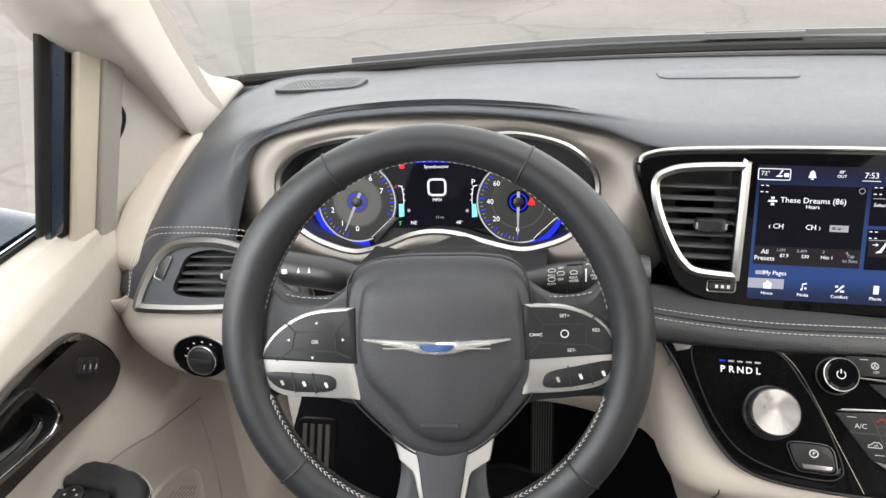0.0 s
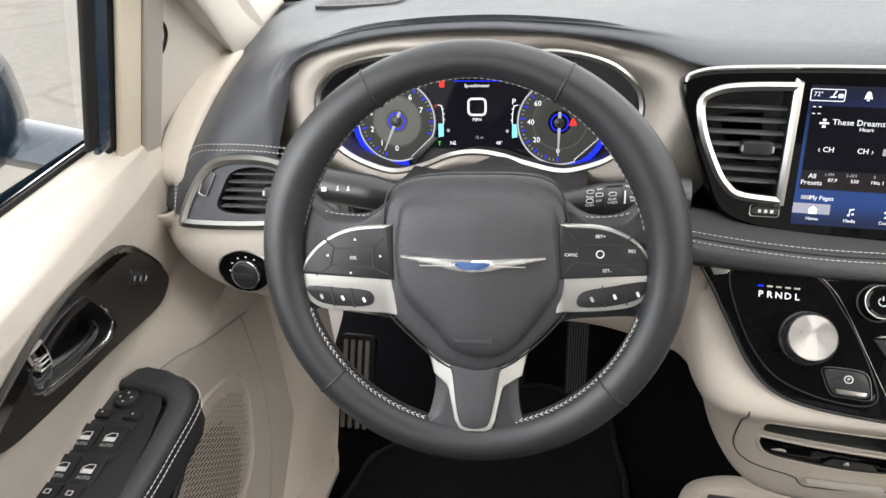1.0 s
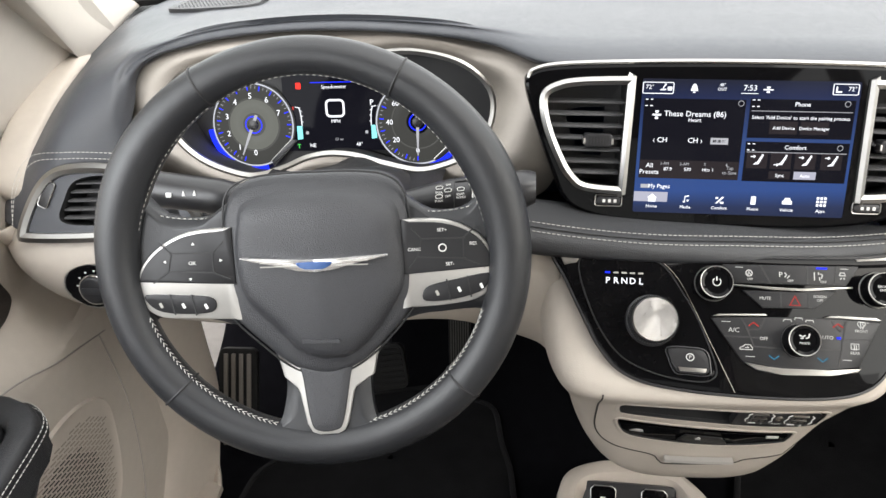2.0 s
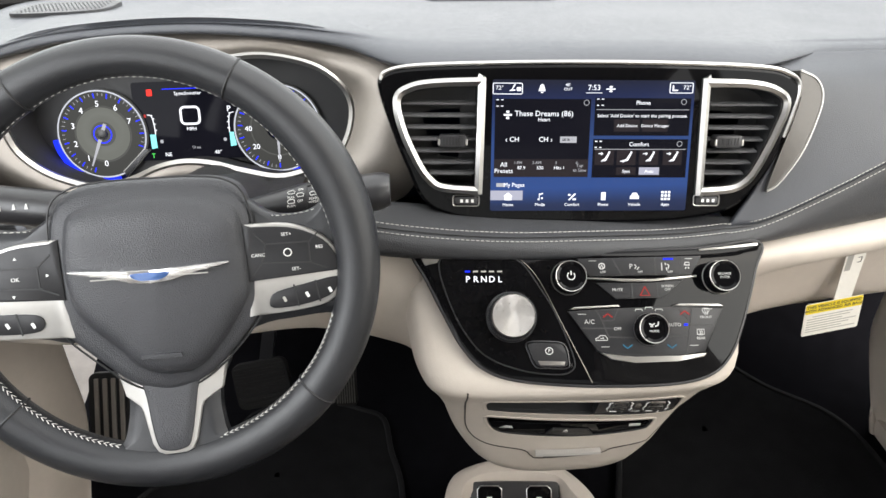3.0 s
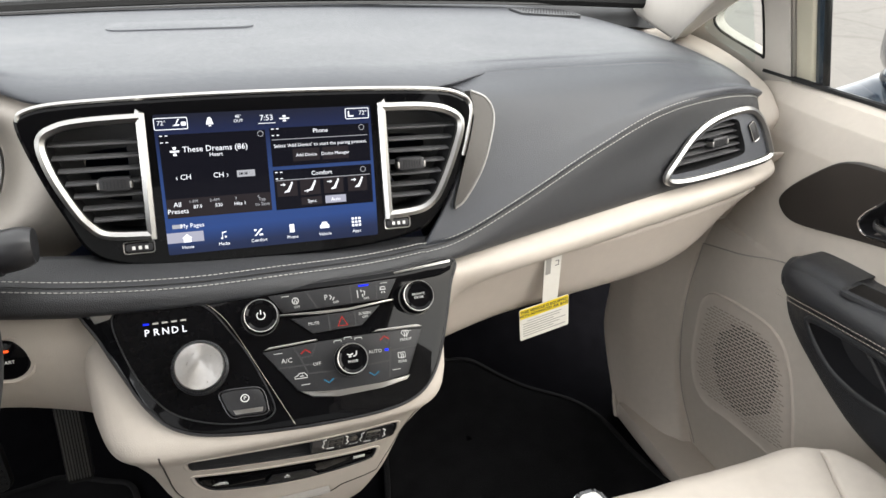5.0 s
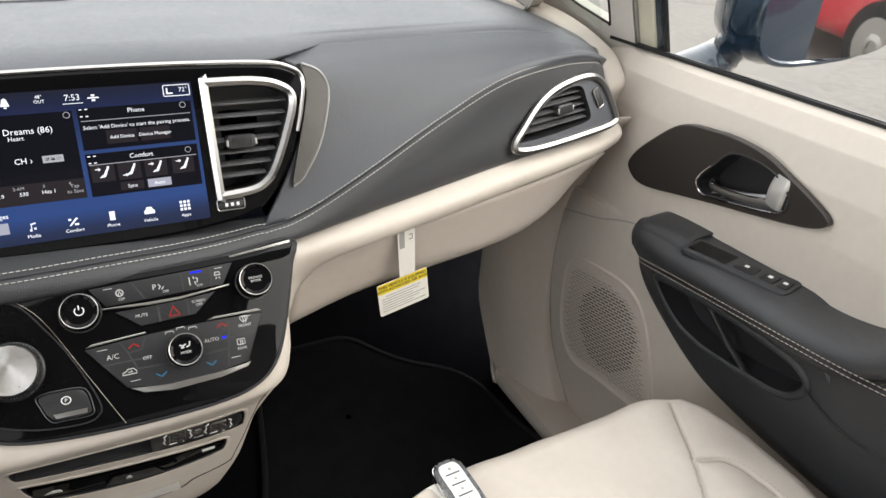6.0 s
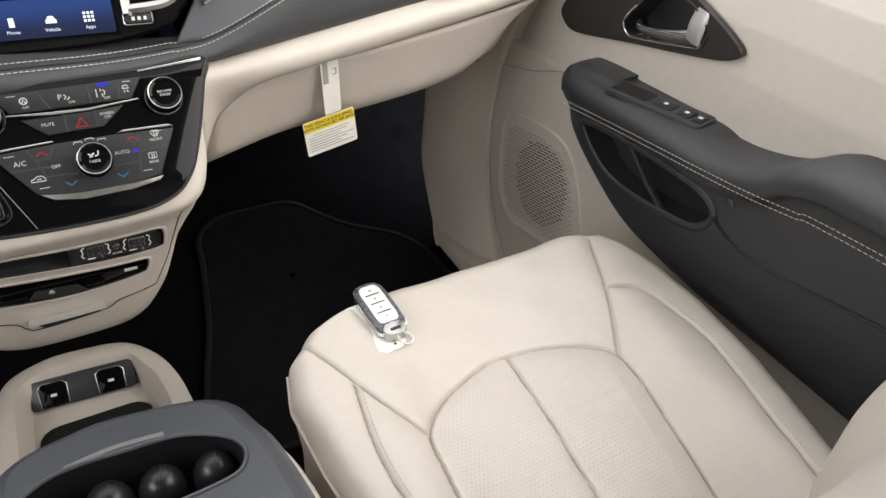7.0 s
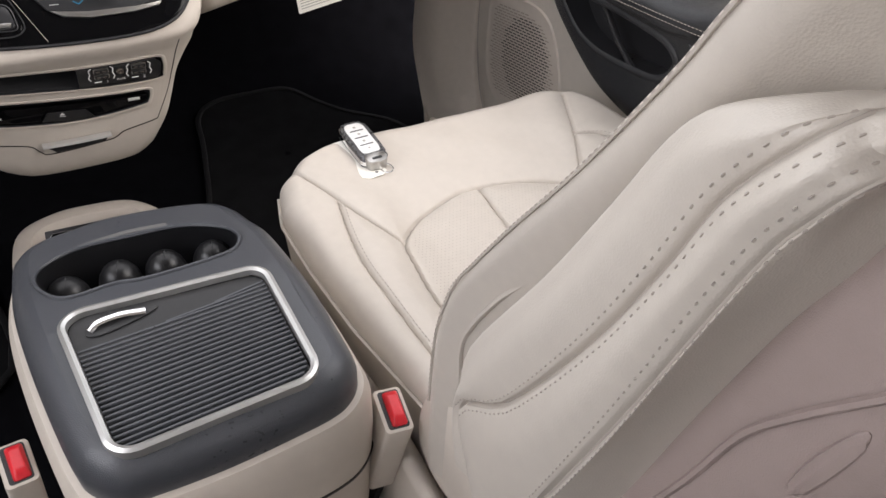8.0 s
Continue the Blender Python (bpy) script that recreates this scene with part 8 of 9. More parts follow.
seams = [insert,
         crom([(0.430, 0.501), (0.428, 0.40), (0.42, 0.20)], 10),
         crom([(0.210, 0.614), (0.243, 0.533), (0.268, 0.477), (0.290, 0.437)], 10),
         crom([(0.243, 0.531), (0.229, 0.44), (0.230, 0.36), (0.238, 0.264), (0.24, 0.20)], 10),
         crom([(0.655, 0.628), (0.607, 0.527), (0.563, 0.445)], 10),
         crom([(0.612, 0.54), (0.655, 0.506), (0.667, 0.407), (0.646, 0.298), (0.627, 0.193)], 10)]
seam_pts = [[(p.x, p.y) for p in s] for s in seams]


ins_poly = [(p.x, p.y) for p in insert]


def line_gap(line, x, y):
    """Distance of many points from a polyline."""
    best = np.full(np.shape(x), 1e9)
    for (ax, ay), (bx, by) in zip(line, line[1:]):
        ex, ey = bx - ax, by - ay
        t = np.clip(((x - ax) * ex + (y - ay) * ey) / (ex * ex + ey * ey + 1e-12), 0, 1)
        best = np.minimum(best, (x - ax - ex * t) ** 2 + (y - ay - ey * t) ** 2)
    return np.sqrt(best)


def within(poly, x, y):
    c = np.zeros(np.shape(x), bool)
    for i in range(len(poly)):
        (ax, ay), (bx, by) = poly[i - 1], poly[i]
        if ay != by:
            c ^= ((ay > y) != (by > y)) & (x < (bx - ax) * (y - ay) / (by - ay) + ax)
    return c


def cushion_zs(x, y):
    """Height of the cushion: dished middle, raised bolsters, sewn seams, for many points."""
    x, y = np.asarray(x, float), np.asarray(y, float)
    u = (x - 0.44) / 0.245
    mid = 1 / (1 + np.exp((np.abs(u) - 0.60) * 16))
    back = 1 / (1 + np.exp((y - 0.50) * 26))
    z = 0.427 + 0.012 * (y - 0.45) - 0.034 * mid * back - 0.006 * mid * (1 - back) - 0.03 * np.maximum(0, (0.40 - y) / 0.2) * mid
    d = np.minimum(1, line_gap(ins_poly, x, y) / 0.03)
    z += np.where(within(ins_poly, x, y), 0.006 * np.sqrt(d), 0)
    g = line_gap(seam_pts[0], x, y)
    for s in seam_pts[1:]:
        g = np.minimum(g, line_gap(s, x, y))
    z -= 0.0052 * np.exp(-(g / 0.0019) ** 2) + 0.0042 * np.exp(-(g / 0.013) ** 1.3)
    z += 0.0012 * np.sin(x * 61 + y * 17) * np.sin(y * 47 - x * 11)
    return z


def cushion_z(x, y):
    return float(cushion_zs([x], [y])[0])


def cushion_half(y):
    """Left and right edges of the cushion at a depth y."""
    l = lerp_table([(0.15, 0.235), (0.25, 0.205), (0.35, 0.188), (0.45, 0.178), (0.54, 0.175), (0.59, 0.188), (0.62, 0.215), (0.65, 0.29), (0.665, 0.40), (0.668, 0.46)], y)[0]
    r = lerp_table([(0.15, 0.66), (0.25, 0.69), (0.35, 0.712), (0.45, 0.722), (0.54, 0.722), (0.60, 0.708), (0.63, 0.692), (0.655, 0.64), (0.665, 0.56), (0.668, 0.47)], y)[0]
    return l, r


rows = []
NU, NY = 270, 270
for i in range(NY + 1):
    y = 0.15 + (0.6675 - 0.15) * math.sin(i / NY * math.pi / 2) ** 0.92
    l, r = cushion_half(y)
    row = []
    for k in (0.30, 0.18, 0.09):
        row.append(V((l + 0.012 - 0.012 * (0.30 - k), y, 0.40 - k)))
    t = np.arange(NU + 1) / NU
    t = t - 0.10 * np.sin(2 * np.pi * t) / (2 * np.pi)
    xs = l + (r - l) * t
    f = np.minimum(1.0, np.minimum(xs - l, r - xs) / 0.028)
    fy = min(1.0, max(0.0, (0.6675 - y)) / 0.035)
    drop = 0.034 * (1 - np.sqrt(np.maximum(0, 1 - (1 - f) ** 2))) + 0.040 * (1 - math.sqrt(max(0, 1 - (1 - fy) ** 2)))
    zz = cushion_zs(xs, np.full(NU + 1, y)) - drop
    row += [V((a, y, b)) for a, b in zip(xs.tolist(), zz.tolist())]
    for k in (0.09, 0.18, 0.30):
        row.append(V((r - 0.012 + 0.012 * (0.30 - k), y, 0.40 - k)))
    rows.append(row)
l = rows[-1]
for k, dz in ((0.002, 0.04), (-0.006, 0.10), (-0.02, 0.2)):
    rows.append([V((p.x, p.y + k, min(p.z, 0.40) - dz if 2 < j < len(l) - 3 else p.z)) for j, p in enumerate(l)])
cushion = part("cushion", grid(rows), HIDE, seat, "beige leather seat cushion")
st = bmesh.new()
for s_, off in ((3, 0.006), (5, 0.006)):
    ln = seams[s_]
    pts = [V((p.x + off, p.y, cushion_z(p.x + off, p.y) + 0.0006)) for p in ln[2:]]
    stitching(pts, V((0, 0, 1)), st, 0.004, 0.002, 0.0004)
side = [V((lerp_table([(0.2, 0.214), (0.35, 0.1865), (0.45, 0.1765), (0.54, 0.1735), (0.59, 0.187)], y)[0], y, 0.395)) for y in [0.2 + 0.39 * i / 30 for i in range(31)]]
stitching([p + V((-0.0008, 0, 0.0)) for p in side], V((-1, 0, 0.3)), st, 0.004, 0.002, 0.0005)
part("stitching", st, THREAD_TAN, cushion, "fine tan thread", 0, "stuff")
part("piping", sweep(side, disc(0.0022, 6), (-1, 0, 0)), HIDE, cushion)
# small holes of the middle panels
bm = bmesh.new()
hx, hy = np.meshgrid(np.arange(-30, 31), np.arange(-44, 22))
px_, py_ = (0.44 + hx * 0.0052 + (hy % 2) * 0.0026).ravel(), (0.42 + hy * 0.0046).ravel()
keep = within(ins_poly, px_, py_) & (line_gap(ins_poly, px_, py_) > 0.010) & (np.abs(px_ - 0.427) > 0.006) & (py_ > 0.2)
px_, py_ = px_[keep], py_[keep]
for x, y, z in zip(px_.tolist(), py_.tolist(), (cushion_zs(px_, py_) + 0.0004).tolist()):
    bm.faces.new([bm.verts.new((x + a, y + b, z)) for a, b in ((0.0007, 0), (0, 0.0007), (-0.0007, 0), (0, -0.0007))])
part("perforation", bm, THREAD_TAN, cushion, "", 0, "stuff")

# backrest: level sections, each with the front bolster and the raised armrest folded against its side
RIDGE = [(0.36, 0.2), (0.45, 0.206), (0.53, 0.207), (0.58, 0.199), (0.616, 0.188), (0.65, 0.170), (0.69, 0.148), (0.72, 0.131), (0.765, 0.104), (0.803, 0.083), (0.834, 0.067), (0.862, 0.053), (0.89, 0.041), (0.96, 0.005), (1.02, -0.03), (1.08, -0.062), (1.12, -0.09)]
RIDGE = [tuple(p) for p in crom(RIDGE, 6)]
# the raised armrest, from its hinge up: front edge, first seam, second seam, rear edge, each as (depth, height)
ARM_S = crom([(0.135, 0.49), (0.140, 0.55), (0.138, 0.604), (0.084, 0.721), (0.054, 0.794), (0.037, 0.838), (0.022, 0.860), (-0.004, 0.878), (-0.017, 0.882)], 4)
ARM_F = crom([(0.098, 0.50), (0.124, 0.558), (0.080, 0.619), (0.037, 0.717), (0.013, 0.789), (0.002, 0.832), (-0.006, 0.852), (-0.018, 0.874), (-0.023, 0.883)], 4)
ARM_B = crom([(0.056, 0.50), (0.036, 0.562), (0.023, 0.613), (0.0, 0.717), (-0.014, 0.789), (-0.024, 0.835), (-0.031, 0.854), (-0.038, 0.870), (-0.041, 0.875)], 4)
ARM_E = crom([(0.042, 0.49), (0.021, 0.55), (0.009, 0.613), (-0.005, 0.709), (-0.018, 0.780), (-0.029, 0.82), (-0.033, 0.838), (-0.036, 0.856), (-0.036, 0.862)], 4)
BACK_Y = [(z, y) for y, z in ARM_B]


def back_row(z, soft=1.0):
    """A section at height z: inner face, bolster ridge, groove, armrest side, back."""
    r = lerp_table(RIDGE, z)[0]
    b = lerp_table(BACK_Y, z)[0] if z < 0.87 else r - 0.092
    top = max(0.0, (z - 0.96) / 0.16)
    w = 1 - 0.25 * top * top
    left = [(0.36, r - 0.048), (0.305, r - 0.028), (0.268, r - 0.002), (0.24, r + 0.005), (0.218, r + 0.005), (0.203, r + 0.002), (0.1955, r - 0.008), (0.198, r - 0.022), (0.211, r - 0.40 * (r - b)), (0.228, r - 0.62 * (r - b)), (0.238, b), (0.242, b - 0.03), (0.27, b - 0.062), (0.33, b - 0.078)]
    left = [(0.44 - (0.44 - x) * w, y) for x, y in left]
    return [V((x, y, z)) for x, y in left] + [V((0.88 - x, y, z)) for x, y in left[::-1]]


rows = [back_row(z) for z in (0.36, 0.40, 0.44, 0.48, 0.52, 0.56, 0.60, 0.65, 0.70, 0.75, 0.80, 0.85, 0.90, 0.96, 1.02, 1.07, 1.11)]
cap_ = [V((0.44 + (p.x - 0.44) * 0.6, p.y * 0.6 + (-0.13) * 0.4, 1.125)) for p in rows[-1]]
rows.append(cap_)
backrest = part("backrest", loft(rows, 5, 4, closed_u=True, cap=True), HIDE, seat, "beige leather backrest leaning back")


def arm_ring(i):
    """One section round the armrest: two padded panels and a flank, parted by sunk seams."""
    (sy, sz), (fy, fz), (by, bz), (ey, ez) = ARM_S[i], ARM_F[i], ARM_B[i], ARM_E[i]
    fill = min(1.0, 0.6 + math.hypot(sy - fy, sz - fz) / 0.06)

    def mix(a, b, t, x):
        return V((x, a[0] + (b[0] - a[0]) * t, a[1] + (b[1] - a[1]) * t))

    def near(a, b, d, x):
        return mix(a, b, min(0.4, d / max(1e-4, math.hypot(b[0] - a[0], b[1] - a[1]))), x)

    s_, f_, b_, e_ = (sy, sz), (fy, fz), (by, bz), (ey, ez)
    back = 0.016 * max(0.0, (i - 25) / 7) ** 2
    ring = [V((0.24, sy - 0.020, sz)), V((0.21, sy - 0.006, sz)), V((0.194, sy - 0.0005, sz)), V((0.183, sy, sz)), mix(s_, f_, 0.22, 0.1765), mix(s_, f_, 0.5, 0.1765 - 0.0065 * fill), near(f_, s_, 0.0055, 0.1765 - 0.0055 * fill), near(f_, s_, 0.002, 0.1725), V((0.1755, fy, fz)), near(f_, b_, 0.002, 0.1715),
            near(f_, b_, 0.0055, 0.1685), mix(f_, b_, 0.5, 0.165), near(b_, f_, 0.0055, 0.1685), near(b_, f_, 0.002, 0.1705), V((0.174, by, bz)), near(b_, e_, 0.003, 0.173), mix(b_, e_, 0.5, 0.180), V((0.195, ey, ez)), V((0.24, ey - 0.012, ez))]
    return [p + V((back, 0, 0)) for p in ring]


rings = [arm_ring(i) for i in range(len(ARM_S))]
mid_ = sum(rings[-1], V()) / 19
last = rings[-1]
for a in (15, 30, 45, 60, 75):
    c_, s_ = math.cos(math.radians(a)), math.sin(math.radians(a))
    rings.append([p.lerp(mid_, 1 - c_) + V((0.006 * (1 - c_), -0.006 * s_, 0.007 * s_)) for p in last])
arm_rest = part("armrest", grid([crom(r, 3, True) for r in rings], closed_u=True, cap=True), HIDE, seat, "raised beige leather armrest with bold stitching")
st = bmesh.new()
for j in (8, 14):
    ln = [r[j] for r in rings[4:len(ARM_S)]]
    part("seam", sweep([p + V((0.0002, 0, 0)) for p in ln], disc(0.0009, 6), (-1, 0, 0)), SHADED_THREAD, arm_rest)
    for dk in (-2, 2) if j == 8 else (-2, 1):
        stitching([r[j + dk] + V((-0.0001, 0, 0)) for r in rings[4:len(ARM_S)]], V((-1, 0, 0)), st, 0.0024, 0.0042, 0.0006)
part("stitching", st, SHADED_THREAD, arm_rest, "bold thread beside the seams, darkened for its dimples", 0, "stuff")
part("pivot_cover", dome(plan([(-0.03, -0.010), (-0.022, 0.006), (0.0, 0.013), (0.022, 0.008), (0.03, -0.008), (0.0, -0.014)], 5), axes((0.181, 0.108, 0.488), (0, -0.75, -0.6), (0, -0.6, 0.75)), -0.006, 0.001, 0.003), BEIGE_LOW, arm_rest, "small beige pivot cover")
st = bmesh.new()
ln = [V((0.1965, lerp_table(RIDGE, z)[0] - 0.002, z)) for z in [0.45 + 0.6 * i / 60 for i in range(61)]]
stitching([p + V((-0.0012, 0, 0.001)) for p in ln], V((-0.8, 0.5, 0.3)), st, 0.0035, 0.0025, 0.0004)
part("ridge_seam", sweep(ln, disc(0.0013, 6), V((-0.8, 0.5, 0.3))), HIDE, backrest)
part("stitching", st, SHADED_THREAD, backrest, "tan thread along the ridge", 0, "stuff")
side_seam = crom([(0.2015, 0.166, 0.50), (0.2005, 0.172, 0.556), (0.2005, 0.163, 0.591), (0.2015, 0.143, 0.635), (0.2045, 0.124, 0.668), (0.2085, 0.092, 0.715), (0.214, 0.06, 0.77)], 6)
part("side_seam", sweep(side_seam, disc(0.0022, 6), (-1, 0, 0)), HIDE, backrest)
SHELLM = mat("pinkish_beige_plastic", (0.30, 0.238, 0.22), 0.55, var=0.05, scale=12, grain=0.3, grain_scale=1300, cells=True)


def shell_row(z):
    b = 0.004 + lerp_table(BACK_Y, z)[0] if z < 0.87 else lerp_table(RIDGE, z)[0] - 0.086
    return [V((x, b + y, z)) for x, y in ((0.245, -0.010), (0.217, -0.018), (0.212, -0.045), (0.220, -0.080), (0.255, -0.108), (0.33, -0.124), (0.44, -0.128), (0.55, -0.124), (0.63, -0.108), (0.668, -0.080), (0.672, -0.052), (0.648, -0.040))]


shell = part("back_shell", loft([shell_row(z) for z in (0.38, 0.46, 0.55, 0.64, 0.73, 0.82, 0.91, 1.0, 1.06)], 5, 4), SHELLM, seat, "pinkish beige plastic back shell")
thick(shell, 0.006, 1)
part("map_pocket", loft([[p + V((0, -0.014 + 0.004 * k, 0)) for p in shell_row(z)[2:-2]] for k, z in ((2, 0.74), (0, 0.66), (0, 0.55), (1, 0.45))], 4, 4), SHELLM, shell, "pocket on the back shell")
part("grip_recess", prism([tuple(p) for p in crom([(-0.024, -0.004), (0.0, -0.005), (0.024, -0.003), (0.026, 0.002), (0.0, 0.004), (-0.025, 0.001)], 5, True)], axes((0.2065, -0.066, 0.746), (0.05, -0.16, 0.95), (-0.35, 0.9, 0.18)), -0.012, 0.001, 0.002), SHELLM, shell, "moulded grip in the shell")
crease = [(0.2055, -0.070, 0.796), (0.2045, -0.050, 0.759), (0.2045, -0.035, 0.724), (0.2055, -0.024, 0.668), (0.2065, -0.007, 0.60)]
part("pocket_crease", sweep(crom(crease, 6), disc(0.0022, 6), (-1, 0, 0)), SHELLM, shell)
base = part("seat_base", prism(rect(0.22, 0.16, 0.66, 0.60, 0.03), Matrix.Identity(4), 0.03, 0.30, 0.02), BEIGE_LOW, seat, "beige plastic seat base")
valance = part("side_valance", loft([[(0.185, y, z) for y in (0.0, 0.12, 0.25, 0.36, 0.42)] if z > 0.29 else [(0.178, y, z) for y in (-0.02, 0.1, 0.25, 0.38, 0.46)] for z in (0.33, 0.28, 0.2, 0.12)], 4, 4), BEIGE_LOW, seat, "beige plastic side valance")
thick(valance, 0.02, 1)
part("hinge_cover", prism(crom([(-0.05, -0.05), (-0.045, 0.03), (-0.01, 0.07), (0.035, 0.04), (0.045, -0.03), (0.0, -0.06)], 5, True), axes((0.204, 0.17, 0.405), (0, -1, 0), (0, -0.3, 1)), -0.02, 0.004, 0.004), BEIGE_LOW, seat)
for x in (0.26, 0.62):
    part("rail", box((x, 0.36, 0.025), (0.05, 0.62, 0.05)), BLACK, seat)


# seat belt buckles beside the console
def buckle(x, y, z, s, lean):
    b = thing("seat_belt_buckle", (x, y, 0.2), "beige seat belt buckle with a red release button", "buckle", group="seat belt buckles")
    m = axes((x, y, z), (0.12 * s, 1, 0.12), (-1, 0.12 * s, 0.1))
    body = part("body", prism(rect(-0.024, -0.0145, 0.024, 0.0145, 0.005), m, -0.12, 0.0, 0.003), BEIGE_LOW, b)
    part("mouth", prism(rect(-0.0205, -0.0105, 0.0205, 0.0105, 0.003), m, -0.002, 0.0006), BLACK, b)
    part("release_button", dome(rect(-0.0185, -0.009, 0.0185, 0.0065, 0.003), m, -0.01, 0.002, 0.006, 5, 0.5), RED, b, "bright red release button")
    part("body_seam", sweep([m @ V((0.0245, 0.002, -0.004)), m @ V((0.0245, 0.002, -0.11))], disc(0.0006, 5), (0, 1, 0)), BRONZE, b)
    part("strap", sweep(crom([m @ V((0, 0, -0.12)), m @ V((0, 0.0, -0.2)), V((x + 0.02 * s, y + 0.06, 0.05))], 5), [(-0.02, -0.004), (-0.02, 0.004), (0.02, 0.004), (0.02, -0.004)], (1, 0, 0)), RUBBER, b)


buckle(0.178, 0.236, 0.405, 1, 0)
buckle(-0.147, 0.362, 0.358, -1, 0)

# ---- key fob on the seat, with its paper tag ----
kz = cushion_z(0.318, 0.628) + 0.0005
KM = axes((0.3145, 0.613, kz + 0.0125), (0.998, 0.04, 0.0), (-0.0, 0.99, 0.06))
KZ = KM.to_3x3() @ V((0, 0, 1))
key = thing("key_fob", (0.3165, 0.626, kz), "dark grey car key fob with silver buttons, on the seat", "key")
ol = crom([(-0.0165, -0.036), (-0.019, -0.02), (-0.0195, 0.01), (-0.018, 0.034), (-0.012, 0.0415), (0.0, 0.0425), (0.012, 0.0415), (0.018, 0.034), (0.0195, 0.01), (0.019, -0.02), (0.0165, -0.036), (0.0, -0.039)], 5, True)
part("shell", prism([tuple(p) for p in ol], KM, -0.012, 0.003, 0.004, 3), mat("gunmetal_key_shell", (0.10, 0.10, 0.105), 0.3, 0.6, var=0.06), key)
part("rim", sweep([KM @ V((*p[:2], -0.004)) for p in ol], [(-0.001, -0.003), (0.001, -0.003), (0.001, 0.003), (-0.001, 0.003)], KZ, closed=True), CHROME, key, "chrome rim")
face_k = part("button_face", prism([tuple(p) for p in crom([(-0.0125, -0.024), (-0.0135, 0.0), (-0.0125, 0.033), (0.0, 0.037), (0.0125, 0.033), (0.0135, 0.0), (0.0125, -0.024), (0.0, -0.027)], 5, True)], KM, 0.0, 0.0044, 0.001), mat("pale_silver_buttons", (0.74, 0.74, 0.73), 0.35, 0.3, var=0.03), key, "pale silver button face")
for v in (0.021, 0.006, -0.010):
    part("groove", prism(rect(-0.0095, v - 0.0009, 0.0095, v + 0.0009, 0.0005), KM, 0.0043, 0.0048), INK, face_k, "", 0)
for v in (0.0285, 0.0135, -0.002, -0.018):
    part("button_mark", prism(rect(-0.0018, v - 0.0018, 0.0018, v + 0.0018, 0.001), KM, 0.0043, 0.0047), INK_GREY, face_k, "", 0)
loop_ = part("loop", prism([tuple(p) for p in crom([(-0.014, -0.03), (-0.013, -0.044), (-0.006, -0.048), (0.006, -0.048), (0.013, -0.044), (0.014, -0.03), (0.0, -0.031)], 4, True)], KM, -0.010, 0.0045, 0.003), SATIN, key, "satin key loop")
part("loop_slot", prism(rect(-0.007, -0.0425, 0.007, -0.038, 0.002), KM, 0.0035, 0.0049), BLACK, loop_, "", 0)
part("ring", sweep([KM @ V((0.010 + 0.008 * math.cos(a), -0.050 + 0.009 * math.sin(a), -0.009)) for a in [i * math.pi / 10 for i in range(20)]], disc(0.0008, 6), KZ, closed=True), CHROME, key, "thin split ring")
TM = axes((0.303, 0.600, kz + 0.0012), (0.93, 0.10, -0.0), (-0.10, 0.96, 0.05))
tag = thing("paper_key_tag", (0.303, 0.60, kz), "white paper tag under the key fob", "tag")
tagp = part("card", prism([(-0.018, 0.04), (-0.018, -0.040), (-0.010, -0.046), (0.010, -0.046), (0.018, -0.040), (0.018, 0.04)], TM, -0.0005, 0.0005), PAPER, tag)
part("hole", prism(disc(0.002, 10), at(TM, 0.004, -0.038, 0.0005), 0, 0.0003), INK, tagp, "", 0)

# ---- centre console ----
con = thing("center_console", (0.02, 0.38, 0.0), "tall beige console with a grey top, cupholders and a roller lid", "console")


def con_out(k, z, lean=0.0):
    """Rounded plan of the console, grown by k, at height z."""
    pts = [(-0.1072, 0.495), (-0.1011, 0.5342), (-0.0774, 0.5566), (-0.0399, 0.5663), (-0.0042, 0.5706), (0.0526, 0.5631), (0.0929, 0.5502), (0.1136, 0.5278), (0.1235, 0.4961), (0.1341, 0.4574), (0.1415, 0.3665), (0.1441, 0.2915), (0.1436, 0.2616), (0.1388, 0.2472), (0.1275, 0.2357), (0.1099, 0.229), (0.0656, 0.2242), (0.0186, 0.2213), (-0.0284, 0.2223), (-0.058, 0.2261), (-0.0747, 0.2424), (-0.0812, 0.2596), (-0.089, 0.2992), (-0.0989, 0.3695), (-0.1064, 0.4418)]
    out = []
    for i, p in enumerate(pts):
        t = (V(pts[(i + 1) % len(pts)]) - V(pts[i - 1])).normalized()
        q = V(p) + V((-t.y, t.x)) * k
        out.append(V((q.x, q.y + lean, z(*p) if callable(z) else z)))
    return out


def con_top(dz=0.0):
    return lambda x, y: 0.487 + dz - 0.17 * max(0, y - 0.385) + 0.03 * max(0.0, 0.385 - y)


body_rows = [con_out(0.004, 0.005), con_out(0.018, 0.25), con_out(0.021, con_top(-0.10)), con_out(0.019, con_top(-0.060)), con_out(0.012, con_top(-0.043)), con_out(-0.004, con_top(-0.040))]
part("body", grid([crom(r, 5, True) for r in body_rows], closed_u=True), BEIGE_LOW, con, "beige console body")
part("body_groove", sweep(crom(con_out(0.0205, con_top(-0.135)), 5, True), disc(0.0018, 5), (0, 0, 1), closed=True), BRONZE, con)
frame_out = []
for (cx, cy), a0_ in (((0.0899, 0.2587), -90), ((0.0882, 0.3685), 0), ((-0.0512, 0.3773), 90), ((-0.0368, 0.2529), 180)):
    frame_out += [(cx + 0.0206 * math.cos(radians(a0_ + 15 * k)), cy + 0.0206 * math.sin(radians(a0_ + 15 * k))) for k in range(7)]
